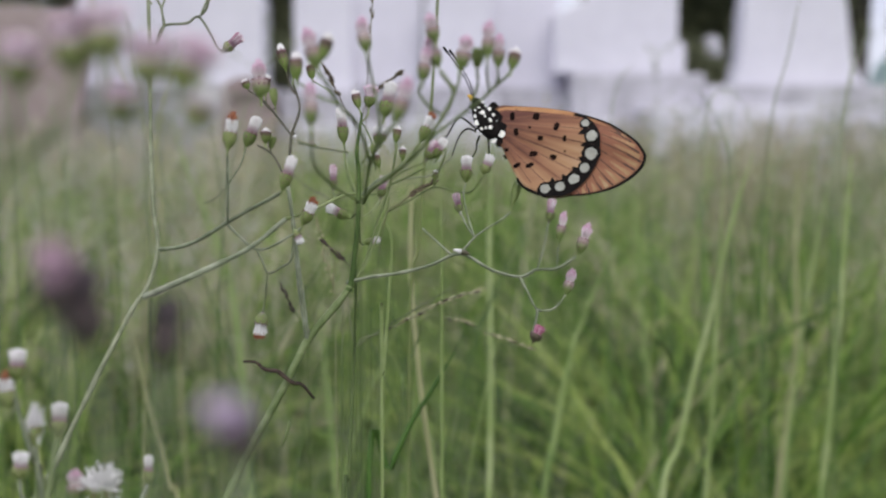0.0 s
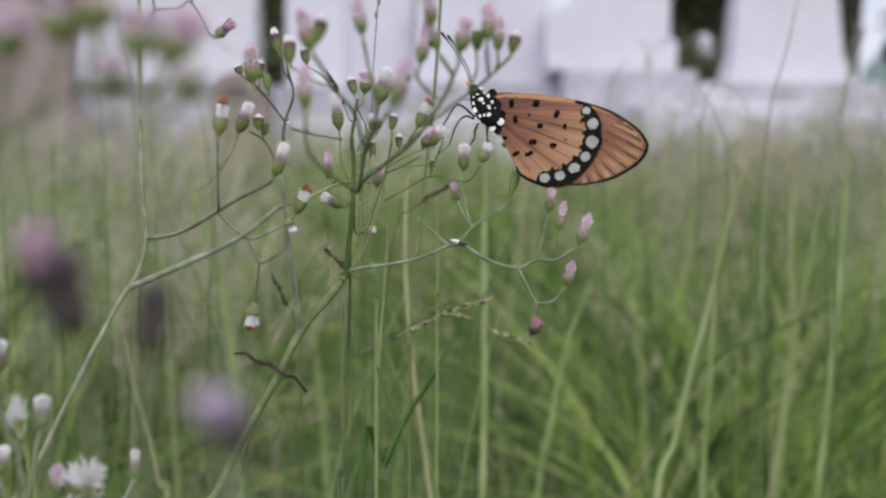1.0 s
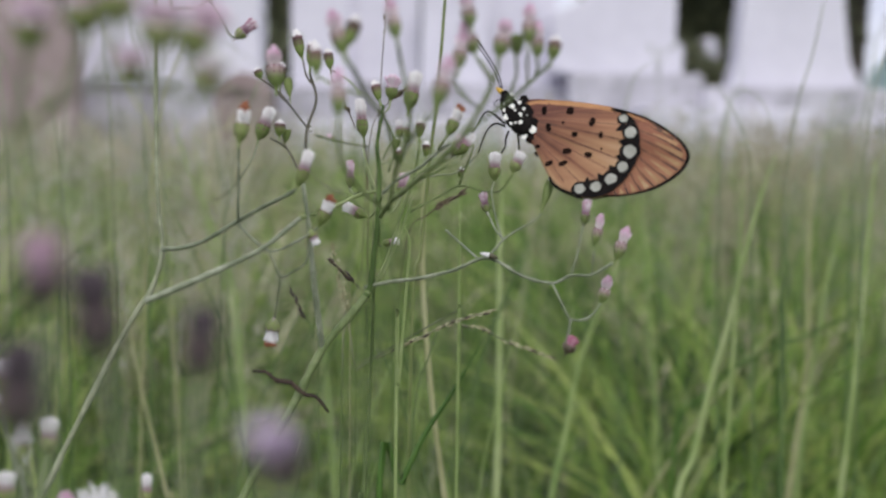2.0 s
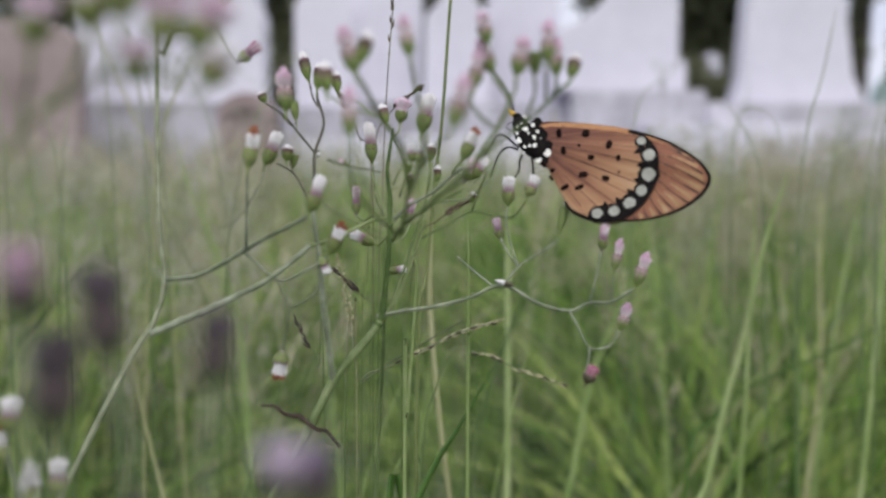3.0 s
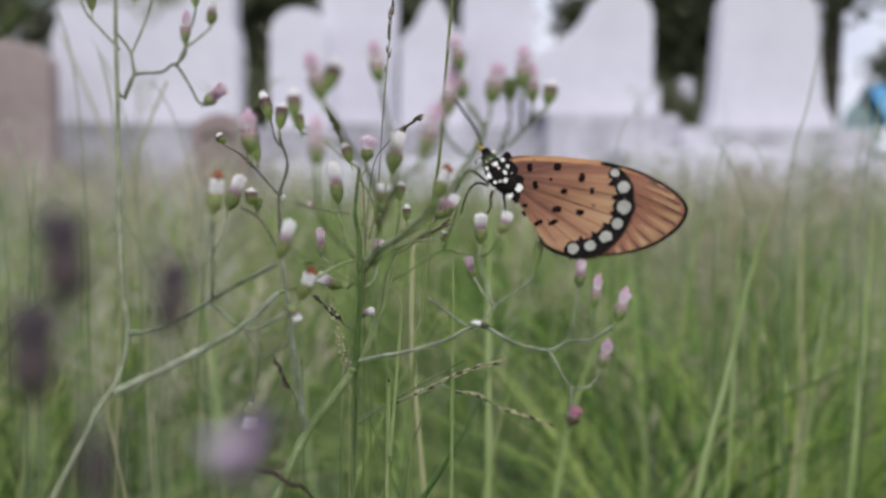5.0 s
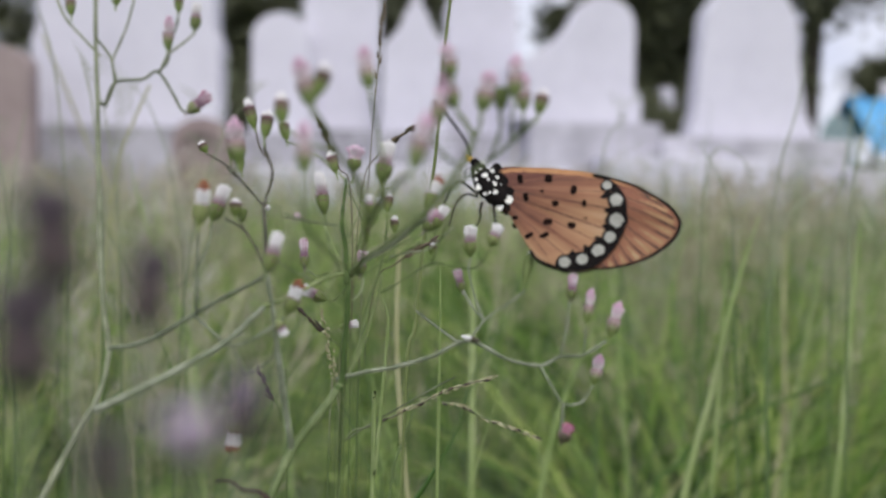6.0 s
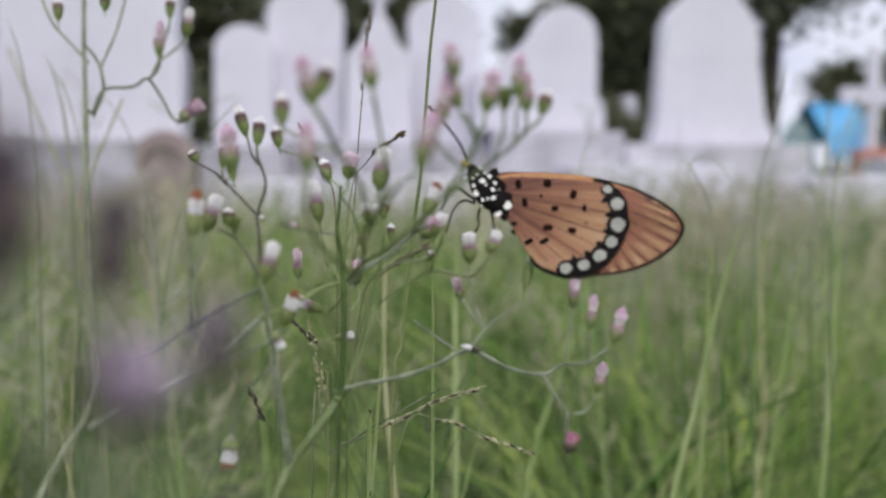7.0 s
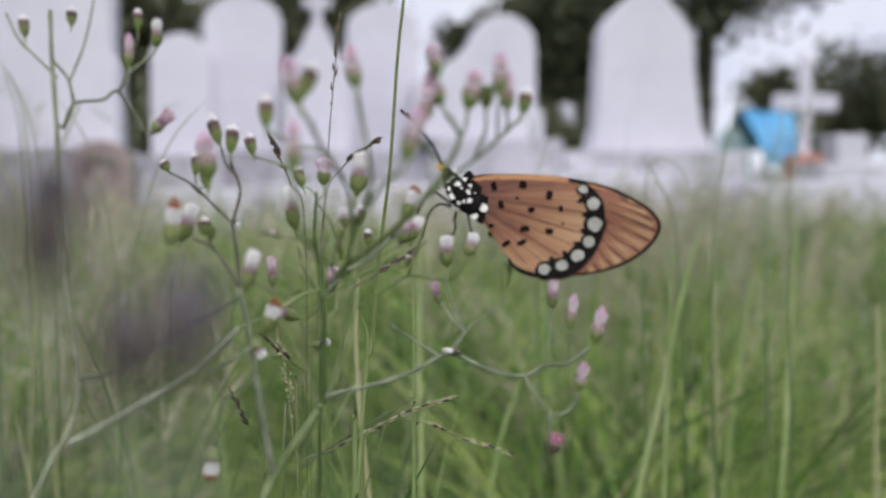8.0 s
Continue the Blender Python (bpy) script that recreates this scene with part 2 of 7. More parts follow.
M_DOT = material("body_white", [(0.70, 0.68, 0.62), (0.80, 0.78, 0.74), (0.86, 0.85, 0.82)], 900, 0.7)
M_YELLOW = material("palp_yellow", [(0.50, 0.28, 0.03), (0.62, 0.38, 0.05), (0.72, 0.48, 0.10)], 900, 0.6)
M_MARBLE = material("white_marble", [(0.55, 0.533, 0.61), (0.66, 0.64, 0.725), (0.74, 0.718, 0.80)], 1.6, 0.6, 0.15, 0.004, random_mix=0.12)
# weathered mottling; its darker lavender tones also paint in patches of shadow
M_PLINTH = material("weathered_shaded_plinth", [(0.20, 0.19, 0.205), (0.47, 0.455, 0.505), (0.66, 0.645, 0.70)], 4.2, 0.8, 0.3, 0.006, random_mix=0.15)
M_BROWN = material("brown_stone", [(0.25, 0.19, 0.19), (0.345, 0.275, 0.27), (0.44, 0.365, 0.36)], 3.0, 0.85, 0.4, 0.006, random_mix=0.2)
M_BARK = material("bark", [(0.03, 0.024, 0.02), (0.06, 0.05, 0.04), (0.10, 0.085, 0.07)], 6, 0.9, 0.8, 0.02)
M_LEAF = material("tree_leaf", [(0.058, 0.066, 0.036), (0.12, 0.128, 0.068), (0.20, 0.21, 0.11)], 0.7, 0.6, random_mix=0.5, translucent=0.25, island=True)
M_TARP = material("blue_tarp", [(0.05, 0.25, 0.52), (0.10, 0.36, 0.66), (0.18, 0.46, 0.76)], 3, 0.5, 0.3, 0.01)
M_TEAL = material("teal_cloth", [(0.14, 0.22, 0.24), (0.22, 0.32, 0.34), (0.36, 0.42, 0.42)], 4, 0.7)
M_RED = material("red_clay", [(0.45, 0.14, 0.11), (0.60, 0.24, 0.19), (0.68, 0.34, 0.28)], 5, 0.7)


# ---------------------------------------------------------------- builders
def mesh_of(name, verts, faces, mats, smooth=False, slots=None):
    me = bpy.data.meshes.new(name)
    me.from_pydata([tuple(v) for v in verts], [], [tuple(f) for f in faces])
    for m in mats if isinstance(mats, (list, tuple)) else [mats]:
        me.materials.append(m)
    if smooth:
        me.polygons.foreach_set("use_smooth", [True] * len(me.polygons))
    if slots is not None:
        me.polygons.foreach_set("material_index", slots)
    me.update()
    return me


def part(name, me, parent, label="", local=None):
    ob = new(name, me)
    ob.parent = parent
    if local is not None:
        ob.matrix_local = local
    if label:
        tagged(ob, label)
    return ob


def thing(name, at_mm, label, category, group=""):
    ob = new(name)
    ob.empty_display_size = 0.01
    ob.location = Vector(at_mm) / 1000
    return tagged(ob, label, category, group)


def spline(points, steps=5, closed=False):
    """A Catmull-Rom curve through points of any dimension."""
    p = [np.array(q, float) for q in points]
    n = len(p)
    out = []
    for i in range(n if closed else n - 1):
        if closed:
            a, b, c, d = p[i - 1], p[i], p[(i + 1) % n], p[(i + 2) % n]
        else:
            b, c = p[i], p[i + 1]
            a = p[i - 1] if i else 2 * b - c
            d = p[i + 2] if i + 2 < n else 2 * c - b
        for k in range(steps):
            s = k / steps
            out.append(0.5 * (2 * b + (c - a) * s + (2 * a - 5 * b + 4 * c - d) * s**2 + (3 * b - a - 3 * c + d) * s**3))
    if not closed:
        out.append(p[-1])
    return out


def tube(points, radii, sides=6, cap=True):
    """Vertices and faces of a tube along points."""
    verts, faces = [], []
    pts = [Vector(q) for q in points]
    up = Vector((0.3, -1, 0.2)).normalized()
    for i, q in enumerate(pts):
        d = (pts[min(i + 1, len(pts) - 1)] - pts[max(i - 1, 0)])
        d = d.normalized() if d.length > 1e-9 else Vector((0, 0, 1))
        u = d.cross(up)
        u = u.normalized() if u.length > 1e-4 else d.orthogonal().normalized()
        v = d.cross(u)
        for k in range(sides):
            a = 2 * math.pi * k / sides
            verts.append(q + radii[i] * (math.cos(a) * u + math.sin(a) * v))
    for i in range(len(pts) - 1):
        for k in range(sides):
            faces.append((i * sides + k, i * sides + (k + 1) % sides, (i + 1) * sides + (k + 1) % sides, (i + 1) * sides + k))
    if cap:
        faces.append(tuple(range(sides))[::-1])
        faces.append(tuple((len(pts) - 1) * sides + k for k in range(sides)))
    return verts, faces


def branch(parent, r0, r1, *points, tone=""):
    """A twig through points in mm, slightly knobbly, thinner towards its end."""
    c = spline(points, 5)
    base = np.array(parent.location) * 1000
    rng = random.Random(len(c) * 31 + int(abs(points[-1][0]) * 10))
    n = len(c) - 1
    radii = [(r0 + (r1 - r0) * i / n) * rng.uniform(0.88, 1.12) / 1000 for i in range(n + 1)]
    v, f = tube([(q - base) / 1000 for q in c], radii, 7)
    return part("branch", mesh_of("branch", v, f, {"green": M_TWIG, "grey": M_GREYTWIG, "stem": M_STEMGREEN, "brown": M_STICK, "dark": M_STEMDARK, "silver": M_STEM, "maroon": M_MAROON}.get(tone, M_STEMGREEN if r0 > 0.46 else M_STEM), True), parent)


def ball(rings, sides, profile):
    """A body of revolution round z from (r, z) rows."""
    verts, faces = [], []
    for r, z in profile:
        for k in range(sides):
            a = 2 * math.pi * k / sides
            verts.append((r * math.cos(a), r * math.sin(a), z))
    for i in range(len(profile) - 1):
        for k in range(sides):
            faces.append((i * sides + k, i * sides + (k + 1) % sides, (i + 1) * sides + (k + 1) % sides, (i + 1) * sides + k))
    faces.append(tuple(range(sides))[::-1])
    faces.append(tuple((len(profile) - 1) * sides + k for k in range(sides)))
    return verts, faces


def join(*pieces):
    verts, faces, slots = [], [], []
    for s, (v, f) in enumerate(pieces):
        o = len(verts)
        verts += list(v)
        faces += [tuple(i + o for i in q) for q in f]
        slots += [s] * len(f)
    return verts, faces, slots


# ---------------------------------------------------------------- flower heads
def involucre_mesh(name, mats, seed, top=0.47, wide=0.5):
    """The green cup of a head, unit wide and unit long, clad in overlapping bracts with coloured tips."""
    rng = random.Random(seed)
    prof = [(r * wide / 0.5, z * top) for r, z in ((0.055, -0.35), (0.07, -0.05), (0.15, 0.10), (0.29, 0.28), (0.41, 0.52), (0.45, 0.76), (0.43, 0.94), (0.32, 1.0))]
    cup = ball(0, 10, prof)
    bv, bf, tv, tf = [], [], [], []
    for row, (z0, z1, r0, r1, count) in enumerate(((0.14 * top, 0.48 * top, 0.21, 0.42, 7), (0.34 * top, 0.76 * top, 0.37, 0.48, 8), (0.55 * top, 1.05 * top, 0.45, 0.47, 9))):
        for k in range(count):
            a = 2 * math.pi * (k + 0.5 * row) / count + rng.uniform(-0.12, 0.12)
            h = rng.uniform(0.92, 1.08)
            def at(da, z, r):
                return ((r * wide / 0.5) * math.cos(a + da), (r * wide / 0.5) * math.sin(a + da), z)
            z1k = z0 + (z1 - z0) * h
            zm = z0 + 0.72 * (z1k - z0)
            rm = r0 + (r1 - r0) * 0.72 + 0.02
            o = len(bv)
            bv += [at(-0.28, z0, r0), at(0.28, z0, r0), at(0.33, (z0 + zm) / 2, (r0 + rm) / 2 + 0.03), at(0.22, zm, rm), at(-0.22, zm, rm), at(-0.33, (z0 + zm) / 2, (r0 + rm) / 2 + 0.03)]
            bf += [(o, o + 1, o + 2, o + 5), (o + 5, o + 2, o + 3, o + 4)]
            o = len(tv)
            tv += [at(-0.22, zm, rm + 0.004), at(0.22, zm, rm + 0.004), at(0.02, z1k + 0.02, r1 + 0.02)]
            tf += [(o, o + 1, o + 2)]
    v, f, s = join(cup, (bv, bf), (tv, tf))
    return mesh_of(name, v, f, mats, False, s)


def tuft_mesh(name, mat, seed, count, z0, z1, spread, thick, bend=0.25, dome=0.14, foot=0.27):
    """A dense brush of florets or hairs."""
    rng = random.Random(seed)
    verts, faces = [], []
    for _ in range(count):
        q = math.sqrt(rng.random())
        a = rng.uniform(0, 2 * math.pi)
        r0, r1 = foot * q, spread * q * rng.uniform(0.85, 1.15)
        top = z1 * (1 - dome * q * q) * rng.uniform(0.9, 1.04)
        b = rng.uniform(-bend, bend)
        w = thick * rng.uniform(0.7, 1.3)
        ring = []
        for s, rr, zz, ww in ((0, r0, z0, 0.6 * w), (1, r0 + (r1 - r0) * 0.35, z0 + (top - z0) * 0.5, 0.7 * w), (2, r1, top - 0.04, w), (3, r1 * 1.02, top, 0.35 * w)):
            ca, sa = math.cos(a + b * s * 0.3), math.sin(a + b * s * 0.3)
            o = len(verts)
            for k in range(4):
                t = math.pi / 2 * k + a
                verts.append((rr * ca + ww * math.cos(t), rr * sa + ww * math.sin(t), zz))
            ring.append(o)
        for o, p in zip(ring, ring[1:]):
            for k in range(4):
                faces.append((o + k, o + (k + 1) % 4, p + (k + 1) % 4, p + k))
        faces.append(tuple(ring[-1] + k for k in range(4)))
    return mesh_of(name, verts, faces, mat)


CUPS = [involucre_mesh("flower_cup", [M_BRACT, M_BRACT, M_BUDTIP], s) for s in range(4)]
PINKCUPS = [involucre_mesh("pink_flower_cup", [M_PINKCUP, M_PINKCUP, M_BUDTIP], 10 + s, 0.52) for s in range(3)]
GREENCUPS = [involucre_mesh("green_cup", [M_BRACT, M_BRACT, M_BRACT], 20 + s, 0.9) for s in range(2)]
BUDCUPS = [involucre_mesh("bud_cup", [M_BUDCUP, M_BUDCUP, M_BUDTIP], 30 + s, 0.74) for s in range(3)]
DARKCUPS = [involucre_mesh("dark_cup", [M_DARKCUP, M_DARKCUP, M_BUDTIP], 35 + s, 0.5) for s in range(2)]
PALECUPS = [involucre_mesh("pale_cup", [M_PALECUP, M_BRACT, M_BUDTIP], 38 + s, 0.42) for s in range(2)]
DUSKCUPS = [involucre_mesh("dusky_cup", [M_DUSK, M_DUSK, M_BUDTIP], 50 + s) for s in range(2)]
BLOOMS = [tuft_mesh("open_florets", M_BLOOM, 140 + s, 110, 0.36, 1.0, 0.60, 0.06, 0.5) for s in range(3)]
LILACS = [tuft_mesh("lilac_florets", M_LILAC, 120 + s, 80, 0.34, 1.0, 0.44, 0.055, 0.5, 0.06, 0.33) for s in range(3)]
MAGENTAS = [tuft_mesh("magenta_florets", M_MAGENTA, 130 + s, 90, 0.4, 1.0, 0.46, 0.05) for s in range(2)]
PINKS = [tuft_mesh("pink_florets", M_PINK, s, 100, 0.38, 1.0, 0.42, 0.05, 0.5, 0.22) for s in range(4)]
WHITES = [tuft_mesh("white_pappus", M_WHITE, s, 130, 0.38, 1.0, 0.41, 0.05, 0.3, 0.07, 0.35) for s in range(4)]
BUDTIPS = [tuft_mesh("bud_florets", M_BUDWHITE, s, 46, 0.6, 1.0, 0.38, 0.075, 0.25, 0.18, 0.33) for s in range(3)]
RUSTS = [tuft_mesh("withered_florets", M_RUST, s, 34, 0.70, 1.0, 0.36, 0.075, 0.8) for s in range(2)]
RUSTWHITES = [tuft_mesh("old_pappus", M_FLUFF, 9 + s, 90, 0.36, 0.80, 0.42, 0.05, 0.3, 0.04, 0.35) for s in range(2)]


def fluff_mesh(seed):
    """A burst of fine hairs in all directions."""
    rng = random.Random(seed)
    verts, faces = [], []
    for _ in range(260):
        d = Vector((rng.gauss(0, 1), rng.gauss(0, 1), rng.gauss(0.35, 0.8))).normalized()
        c = Vector((rng.gauss(0, 0.10), rng.gauss(0, 0.10), 0.45))
        e = c + d * rng.uniform(0.35, 0.62)
        m = (c + e) / 2 + Vector((rng.gauss(0, 0.05), rng.gauss(0, 0.05), rng.gauss(0, 0.05)))
        v, f = tube([c, m, e], [0.012, 0.018, 0.022], 4)
        o = len(verts)
        verts += v
        faces += [tuple(i + o for i in q) for q in f]
    return mesh_of("seed_fluff", verts, faces, M_FLUFF)


FLUFFS = [fluff_mesh(40 + s) for s in range(2)]
MAUVES = [tuft_mesh("mauve_florets", M_MAUVE, 60 + s, 70, 0.45, 1.0, 0.62, 0.06) for s in range(2)]
DUSKS = [tuft_mesh("dusky_florets", M_DARKMAUVE, 80 + s, 60, 0.35, 1.0, 0.50, 0.07) for s in range(2)]
VIOLETS = [tuft_mesh("violet_florets", M_VIOLET, 80 + s, 60, 0.35, 1.0, 0.50, 0.07) for s in range(2)]
ROSIES = [tuft_mesh("rosy_florets", M_ROSY, 80 + s, 60, 0.35, 1.0, 0.50, 0.07) for s in range(2)]
SEEDS = [mesh_of("dry_seed", *ball(0, 9, [(0.08, 0.0), (0.34, 0.2), (0.46, 0.5), (0.36, 0.8), (0.08, 1.0)]), M_FLUFF, True), mesh_of("husk", *ball(0, 9, [(0.10, -0.1), (0.40, 0.12), (0.49, 0.30), (0.48, 0.44), (0.30, 0.52)]), M_DARKCUP, True)]
HEADS_MADE = [0]


def head(parent, kind, base, tip, width):
    """A flower head from its base to its tip, in mm."""
    HEADS_MADE[0] += 1
    i = HEADS_MADE[0]
    b, t = Vector(base) / 1000, Vector(tip) / 1000
    b = b.lerp(t, 0.08)
    axis = t - b
    turn = axis.to_track_quat("Z", "Y").to_matrix().to_4x4() @ Matrix.Rotation(i * 2.4, 4, "Z")
    width *= 0.78
    size = Matrix.Diagonal((width / 1000, width / 1000, axis.length, 1))
    local = Matrix.Translation(b - Vector(parent.location)) @ turn @ size
    unit = Matrix.Identity(4)
    if kind == "bract":
        ob = part("dry_seed", SEEDS[0], parent, "small dry white seed with a dark underside", local)
        part("husk", SEEDS[1], ob, "dark husk", unit)
        return ob
    cup = {"pink": PINKCUPS, "spent": PALECUPS, "slim": GREENCUPS, "green": GREENCUPS, "bud": BUDCUPS, "mauve": DUSKCUPS, "dusk": DUSKCUPS, "violet": DUSKCUPS, "rosy": DUSKCUPS, "lilac": PALECUPS, "magenta": DARKCUPS, "bloom": CUPS}.get(kind, CUPS)
    ob = part("flower_head", cup[i % len(cup)], parent, {"pink": "pink flower head", "lilac": "lilac and white flower head", "magenta": "magenta flower head with a dark cup", "bloom": "open lilac-pink flower head", "white": "white flower head", "rust": "withered white and rusty flower head", "spent": "hanging mauve-grey flower head with a rusty tip", "bud": "closed flower bud with maroon tip", "green": "closed green bud", "slim": "slim green flower head with a few white hairs", "fluff": "fluffy white seed head", "mauve": "purple flower head", "dusk": "dark purple flower head", "violet": "dusky lavender flower head", "rosy": "dusty rose flower head"}[kind], local)
    if kind in ("pink", "white", "fluff", "mauve", "dusk", "violet", "rosy", "lilac", "magenta", "bloom"):
        tuft = {"pink": PINKS, "white": WHITES, "fluff": FLUFFS, "mauve": MAUVES, "dusk": DUSKS, "violet": VIOLETS, "rosy": ROSIES, "lilac": LILACS, "magenta": MAGENTAS, "bloom": BLOOMS}[kind]
        part("floret_tuft", tuft[i % len(tuft)], ob, "", unit)
    elif kind in ("bud", "slim"):
        part("floret_tuft", BUDTIPS[i % 3], ob, "", unit)
    elif kind in ("rust", "spent"):
        part("floret_tuft", RUSTWHITES[i % 2], ob, "", unit)
        part("withered_tip", RUSTS[i % 2], ob, "rusty brown withered tip", unit)
    return ob


# ---------------------------------------------------------------- ground
def build_ground():
    n, size = 60, 400.0
    verts, faces = [], []
    xs = [math.copysign(abs(k / n) ** 3, k) * size for k in range(-n, n + 1)]
    for y in xs:
        for x in xs:
            far = min(1.0, math.hypot(x, y) / 8)
            z = (noise.noise((x * 1.7, y * 1.7, 0)) * 0.02 + noise.noise((x * 0.3, y * 0.3, 4)) * 0.04) * far
            verts.append((x, y + 3.0, z - 0.02))
    w = 2 * n + 1
    for j in range(w - 1):
        for i in range(w - 1):
            faces.append((j * w + i, j * w + i + 1, (j + 1) * w + i + 1, (j + 1) * w + i))
    ob = new("ground", mesh_of("ground", verts, faces, M_SOIL, True))
    tagged(ob, "uneven ground of soil and matted grass", "ground", kind="structure")


build_ground()


def build_backdrop():
    """A bank of even cloud that closes the view low down all round."""
    n, rows, r = 72, 4, 360.0
    verts = [(r * math.cos(2 * math.pi * k / n), 3.0 + r * math.sin(2 * math.pi * k / n), -4 + 29.0 * j) for j in range(rows + 1) for k in range(n)]
    faces = [(j * n + k, j * n + (k + 1) % n, (j + 1) * n + (k + 1) % n, (j + 1) * n + k) for j in range(rows) for k in range(n)]
    m = bpy.data.materials.new("cloud_bank")
    m.use_nodes = True
    nt = m.node_tree
    nt.nodes.clear()
    co, cloud, ramp = nt.nodes.new("ShaderNodeTexCoord"), nt.nodes.new("ShaderNodeTexNoise"), nt.nodes.new("ShaderNodeValToRGB")
    cloud.inputs["Scale"].default_value, cloud.inputs["Detail"].default_value = 0.03, 5
    ramp.color_ramp.elements[0].position, ramp.color_ramp.elements[0].color = 0.35, (0.70, 0.74, 0.92, 1)
    ramp.color_ramp.elements[1].position, ramp.color_ramp.elements[1].color = 0.68, (0.86, 0.88, 0.98, 1)
    light, out = nt.nodes.new("ShaderNodeEmission"), nt.nodes.new("ShaderNodeOutputMaterial")
    nt.links.new(co.outputs["Object"], cloud.inputs["Vector"])
    nt.links.new(cloud.outputs["Fac"], ramp.inputs["Fac"])
    nt.links.new(ramp.outputs["Color"], light.inputs["Color"])
    nt.links.new(light.outputs["Emission"], out.inputs["Surface"])
    ob = new("backdrop", mesh_of("backdrop", verts, faces, m, True))
    tagged(ob, "pale bluish white overcast sky near the horizon", "sky", kind="structure")


build_backdrop()


# ---------------------------------------------------------------- gravestones
def prism(profile, depth, bevel=0.012):
    """A slab with the given outline in x and z, its front at -depth/2."""
    bm = bmesh.new()
    vs = [bm.verts.new((x, -depth / 2, z)) for x, z in profile]
    face = bm.faces.new(vs)
    r = bmesh.ops.extrude_face_region(bm, geom=[face])
    bmesh.ops.translate(bm, verts=[g for g in r["geom"] if isinstance(g, bmesh.types.BMVert)], vec=(0, depth, 0))
    bmesh.ops.recalc_face_normals(bm, faces=bm.faces[:])
    if bevel:
        bmesh.ops.bevel(bm, geom=[e for e in bm.edges if e.calc_face_angle(0) > 0.5], offset=bevel, segments=2, affect="EDGES", profile=0.6)
    return bm


def bm_part(name, bm, mat, parent, label="", local=None):
    me = bpy.data.meshes.new(name)
    bm.to_mesh(me)
    bm.free()
    me.materials.append(mat)
    return part(name, me, parent, label, local)


def box_part(name, w, d, h, at, mat, parent, label="", bevel=0.012):
    return bm_part(name, prism([(-w / 2, 0), (w / 2, 0), (w / 2, h), (-w / 2, h)], d, bevel), mat, parent, label, Matrix.Translation(at))


def round_top(w, h, rise, shoulder=0.0, steps=14):
    """The outline of a slab with an arched top; shoulder: the step in its sides."""
    a = w / 2 - shoulder
    pts = [(-w / 2, 0), (w / 2, 0), (w / 2, h - rise - shoulder)]
    if shoulder:
        pts.append((a, h - rise - shoulder * 0.4))
    pts += [(a * math.cos(math.pi * k / steps), h - rise + rise * math.sin(math.pi * k / steps)) for k in range(0 if shoulder else 1, steps + (1 if shoulder else 0))]
    if shoulder:
        pts.append((-a, h - rise - shoulder * 0.4))
    pts.append((-w / 2, h - rise - shoulder))
    out = [pts[0]]
    for q in pts[1:]:
        if math.dist(q, out[-1]) > 1e-4:
            out.append(q)
    return out


def gravestone(x, y, slab, z0, depth, label, plinth=None, mat=None, turn=0.0, group="white gravestones"):
    """A slab on one or two stepped plinths. plinth: rows of width, depth, height from the ground up."""
    ob = thing("gravestone", (x * 1000, y * 1000, 0), label, "gravestone", group)
    ob.rotation_euler = (0, 0, radians(turn))
    z = -0.05
    for w, d, h in plinth or ():
        box_part("plinth", w, d, h, (0, 0, z), M_PLINTH if mat is None else mat, ob)
        z += h
    bm_part("headstone", prism(slab, depth), mat or M_MARBLE, ob, "", Matrix.Translation((0, 0, z)))
    return ob


